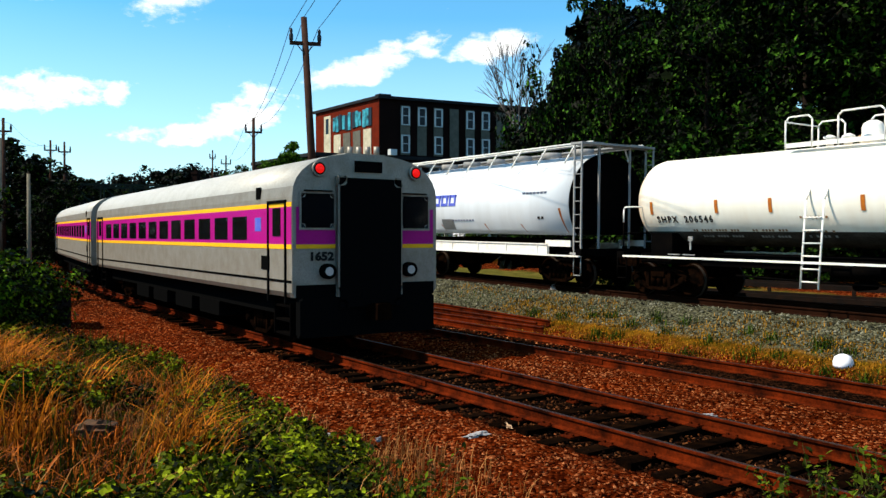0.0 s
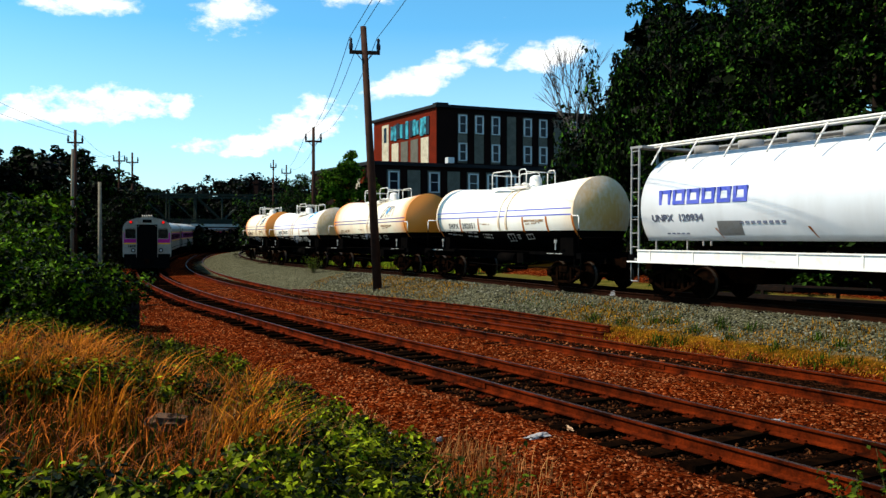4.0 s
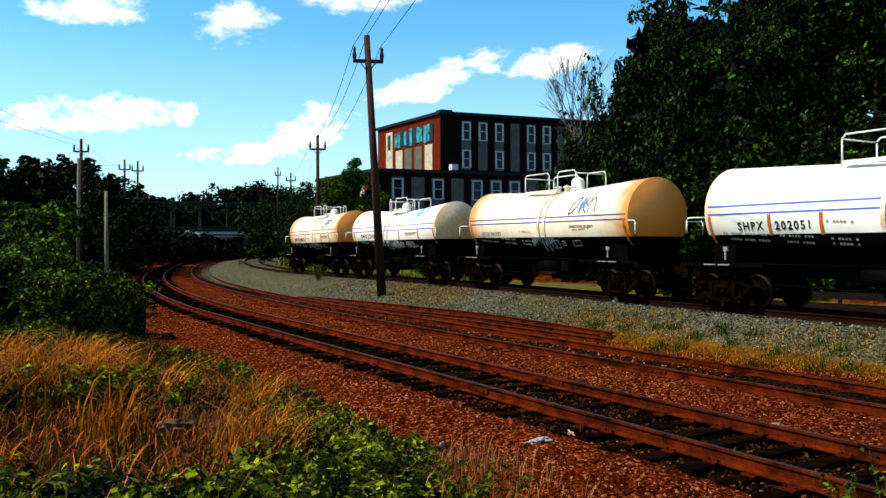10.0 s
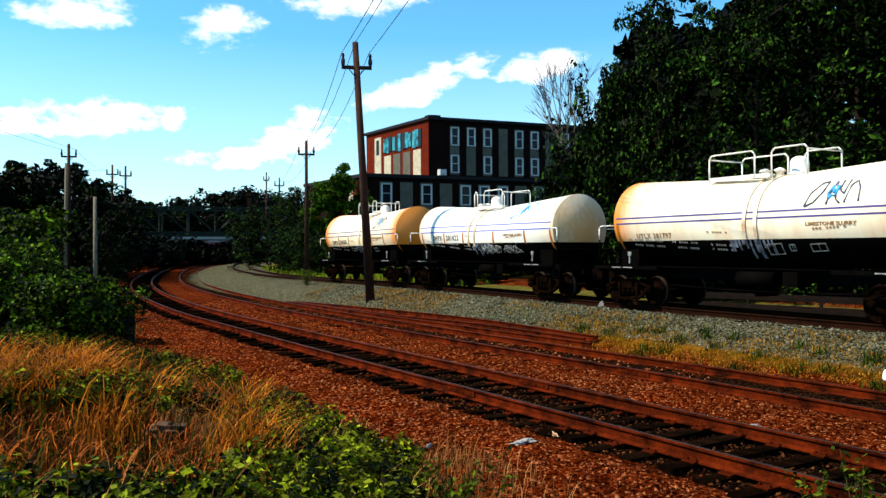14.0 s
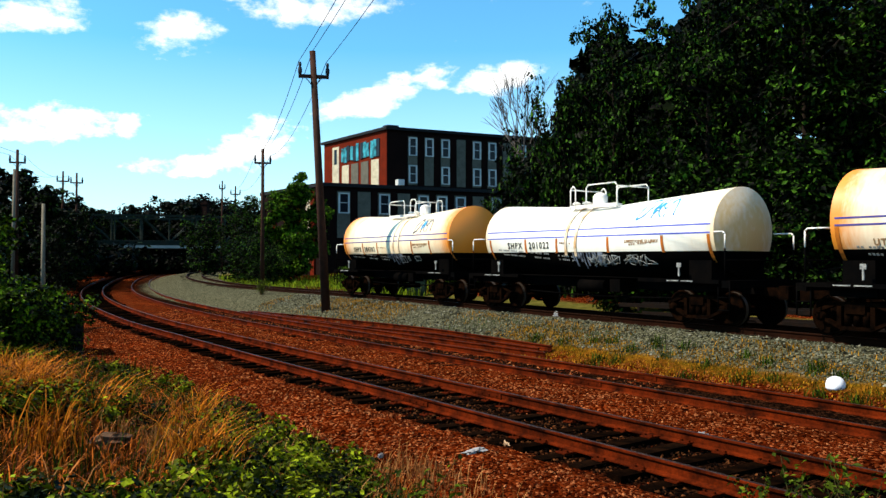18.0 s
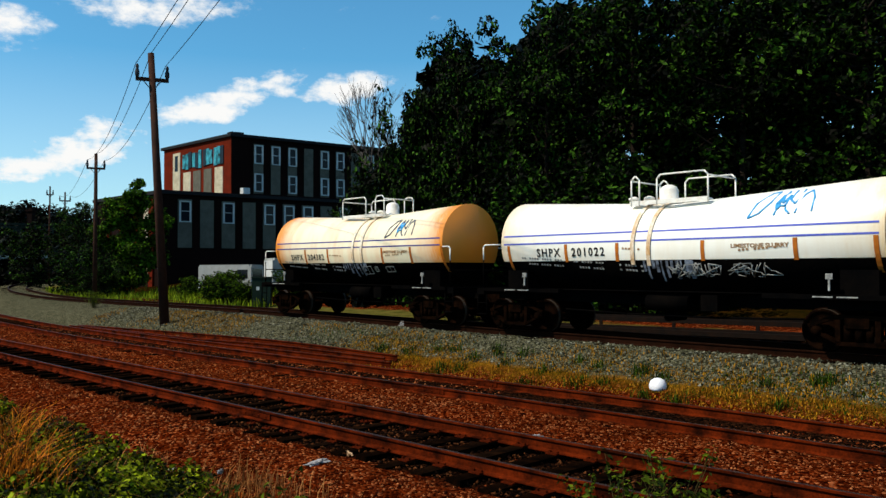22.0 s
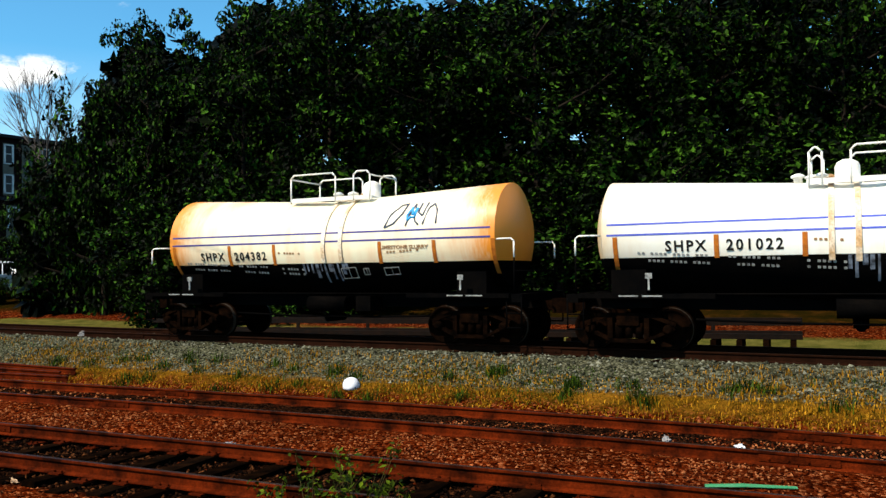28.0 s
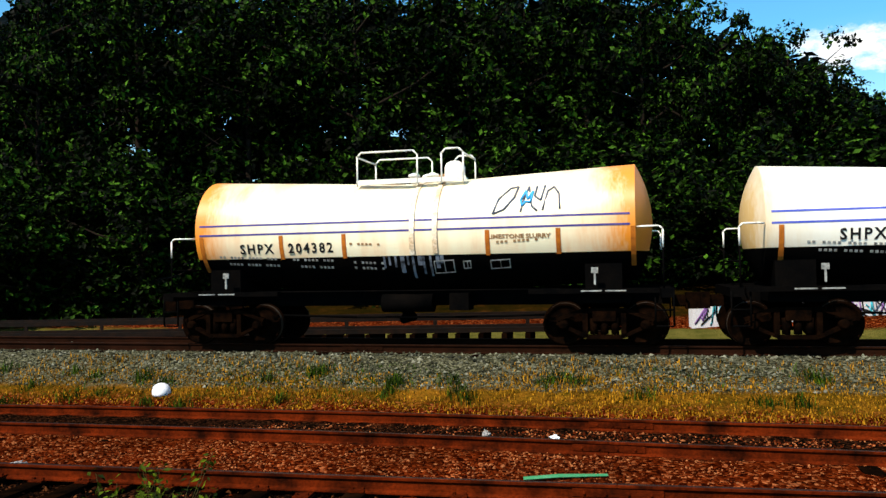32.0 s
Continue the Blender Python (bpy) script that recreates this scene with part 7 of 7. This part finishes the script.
def sprayed_wall():
    root = thing("low_wall", "low white wall covered in sprayed scrawls", "wall")
    x, y = 7.6, 24.6
    root.matrix_basis = pose(x, y, gz(x, y) - .05, 0, 0, 5)
    c = B()
    box(c, 0, 7.0, 0, .25, 0, .95)
    bmesh.ops.bevel(c, geom=c.edges[:], offset=.02, segments=1)
    part("wall_block", c, mat("whitewashed_wall", (0.62, 0.60, 0.60), 0.8, 0, 0.5, 2, (0.42, 0.36, 0.42)), root)
    r = random.Random(2)
    for k in range(34):
        c = B()
        x0 = .15 + k * .195
        tube(c, [(x0 + r.uniform(-.1, .4), -.006, .1 + r.uniform(0, .75)) for _ in range(7)], .026, 4)
        part("sprayed_scrawl", c, (VIOLET, LETTER, TEAL, GREY_LINE, LETTER)[k % 5], root)


sprayed_wall()


def pickup(label, x, y, rz, rack):
    root = thing("pickup_truck", label, "pickup truck", "parked vehicles", pose(x, y, gz(x, y), 0, 0, rz))
    def bx(nm, mt, *q, bev=.05, parent=root):
        c = B()
        box(c, *q)
        if bev:
            bmesh.ops.bevel(c, geom=c.edges[:], offset=bev, segments=2)
        return part(nm, c, mt, parent)
    bx("body", PLASTIC, -2.6, 2.5, -.92, .92, .55, 1.12)
    bx("cab", PLASTIC, -.2, 1.3, -.85, .85, 1.0, 1.75, bev=.16)
    bx("hood", PLASTIC, 1.2, 2.45, -.85, .85, 1.05, 1.22)
    bx("bed_wall", PLASTIC, -2.6, -.25, -.92, -.84, 1.05, 1.3, bev=.02)
    bx("bed_wall", PLASTIC, -2.6, -.25, .84, .92, 1.05, 1.3, bev=.02)
    for y0 in (-.862, .855):
        bx("side_window", PANE, .0, 1.05, y0, y0 + .007, 1.28, 1.65, bev=0)
    bx("windscreen", PANE, 1.28, 1.306, -.7, .7, 1.3, 1.66, bev=0)
    bx("bumper", FRAME, 2.45, 2.6, -.9, .9, .5, .75)
    for sx in (-1.75, 1.65):
        for sy in (-.85, .85):
            c = B()
            lathe(c, [(sy - .12, .2), (sy - .12, .36), (sy - .08, .39), (sy + .08, .39), (sy + .12, .36), (sy + .12, .2)], 16, "y", (sx, 0, .39))
            part("wheel", c, RUBBER, root)
    if rack:
        c = B()
        for px in (-2.5, -.4, 1.2):
            for py in (-.85, .85):
                tube(c, [(px, py, 1.2), (px, py, 2.05)], .03)
        for py in (-.85, .85):
            tube(c, [(-2.6, py, 2.05), (1.6, py, 2.05)], .03)
        for px in (-2.5, -1.4, -.4, .5, 1.2):
            tube(c, [(px, -.85, 2.05), (px, .85, 2.05)], .025)
        part("ladder_rack", c, PLASTIC, root)




# white van paint dulled to carry the shade of mill and trees
VAN_WHITE = mat("dusty_van_paint", (0.36, 0.36, 0.34), 0.5, 0, 0.4, 3, (0.2, 0.19, 0.17))


def van(label, x, y, rz):
    root = thing("work_van", label, "van", "parked vehicles", pose(x, y, gz(x, y), 0, 0, rz))
    def bx(nm, mt, *q, bev=.05):
        c = B()
        box(c, *q)
        if bev:
            bmesh.ops.bevel(c, geom=c.edges[:], offset=bev, segments=3)
        return part(nm, c, mt, root)
    bx("body", VAN_WHITE, -2.5, 1.5, -.98, .98, .45, 2.25, bev=.14)
    bx("hood", VAN_WHITE, 1.35, 2.5, -.94, .94, .45, 1.25, bev=.12)
    bx("windscreen", PANE, 1.46, 1.512, -.78, .78, 1.3, 1.95, bev=0)
    for y0 in (-.99, .975):
        bx("side_window", PANE, .45, 1.25, y0, y0 + .015, 1.3, 1.9, bev=0)
    bx("rear_door", FRAME, -2.515, -2.49, -.9, -.02, .6, 2.1, bev=0)
    bx("rear_door", FRAME, -2.515, -2.49, .02, .9, .6, 2.1, bev=0)
    bx("bumper", RUBBER, 2.45, 2.6, -.9, .9, .42, .68)
    for sx in (-1.7, 1.75):
        for sy in (-.88, .88):
            c = B()
            lathe(c, [(sy - .11, .2), (sy - .11, .33), (sy - .08, .36), (sy + .08, .36), (sy + .11, .33), (sy + .11, .2)], 16, "y", (sx, 0, .36))
            part("wheel", c, RUBBER, root)


van("white work van parked in the shade by the mill", -38.6, 41.4, 62)
van("white work van behind a green bush", -43.6, 40.0, 20)
pickup("white work pickup with ladder rack parked by the mill", -35.6, 42.4, 70, True)


def cabinet():
    root = thing("utility_cabinet", "dark green metal utility cabinet beside a bush", "cabinet", m=pose(-35.0, 34.0, gz(-35.0, 34.0), 0, 0, 40))
    m = mat("dark_green_metal", (0.008, 0.02, 0.012), 0.6, 0, 0.5, 3)
    for nm, q in (("cabinet_body", (-.55, .55, -.3, .3, .1, 1.7)), ("cabinet_door", (-.5, -.02, -.325, -.3, .2, 1.6)), ("cabinet_door", (.02, .5, -.325, -.3, .2, 1.6)), ("cabinet_roof", (-.6, .6, -.36, .36, 1.7, 1.78)), ("plinth", (-.5, .5, -.28, .28, -.1, .1))):
        c = B()
        box(c, *q)
        bmesh.ops.bevel(c, geom=c.edges[:], offset=.01, segments=1)
        part(nm, c, m, root)
    c = B()
    box(c, -.3, -.12, -.332, -.325, 1.0, 1.2)
    part("warning_plate", c, FRAME, root)


cabinet()


def concrete_block():
    x, y = -24.9, 9.6
    c = B()
    box(c, -1.0, 1.0, -.5, .5, -.1, .95)
    bmesh.ops.bevel(c, geom=c.edges[:], offset=.05, segments=2)
    o = new("concrete_block", mesh_of("concrete_block", c, mat("dark_stained_concrete", (0.008, 0.007, 0.006), .95, 0, .6, 2, (0.02, 0.017, 0.012), .3, 10, spec=.05)))
    o.matrix_basis = pose(x, y, gz(x, y), 0, 0, -20)
    tagged(o, "dark stained concrete block beside the near track", "block")


concrete_block()
for k in range(4):
    a, b2 = Vector((-52.0 + .2 * k, 36.4 + .35 * k, 0)), Vector((-38.5 + .2 * k, 31.2 + .3 * k, 0))
    ln = Line([(p.x, p.y, gz(p.x, p.y) + .2 + .12 * (k % 2)) for p in (a, a.lerp(b2, .5), b2)])
    tagged(new("loose_rail", rail_mesh("loose_rail", ln, 0, ln.s[-1], 0, 2)), "rusty spare rail in a heap before the mill", "rail", "spare rails")
for k, (x, y) in enumerate(((-37.6, 33.2), (-38.8, 34.2), (-36.6, 33.8), (-49.5, 40.4), (-33.6, 35.2), (-40.6, 36.6), (-42.0, 37.8), (-35.8, 37.0), (-34.2, 38.4))):
    put_tree(BUSH, x, y, 70 * k, (.5, .46, .4, .42, .34, .55, .5, .5, .45)[k], 1.0, "small green bush before the mill")


# ---- what moves ----
def motions():
    # freight: metres along its track of the last car's middle
    times = [0, 1, 2, 3, 3.5, 5.5, 7, 9, 11, 13, 14.5, 16.5, 18, 20, 22, 24, 25.5, 27.5, 29, 30.5, 32]
    for car, back, half in FREIGHT:
        walk(car, [(t, TRACK_F.pose_at(freight_s(t) - back, half)) for t in times])
    when = [0, .5, 1, 1.5, 2, 2.5, 3, 3.5, 4.5, 5.5, 6.5, 8, 9.5, 11, 12.5, 14.5, 16.5, 18, 19, 20, 22, 24, 32]
    for coach, ahead, half in COACHES:
        walk(coach, [(t, TRACK_A.pose_at(coach_s(t) + ahead, half)) for t in when])


motions()
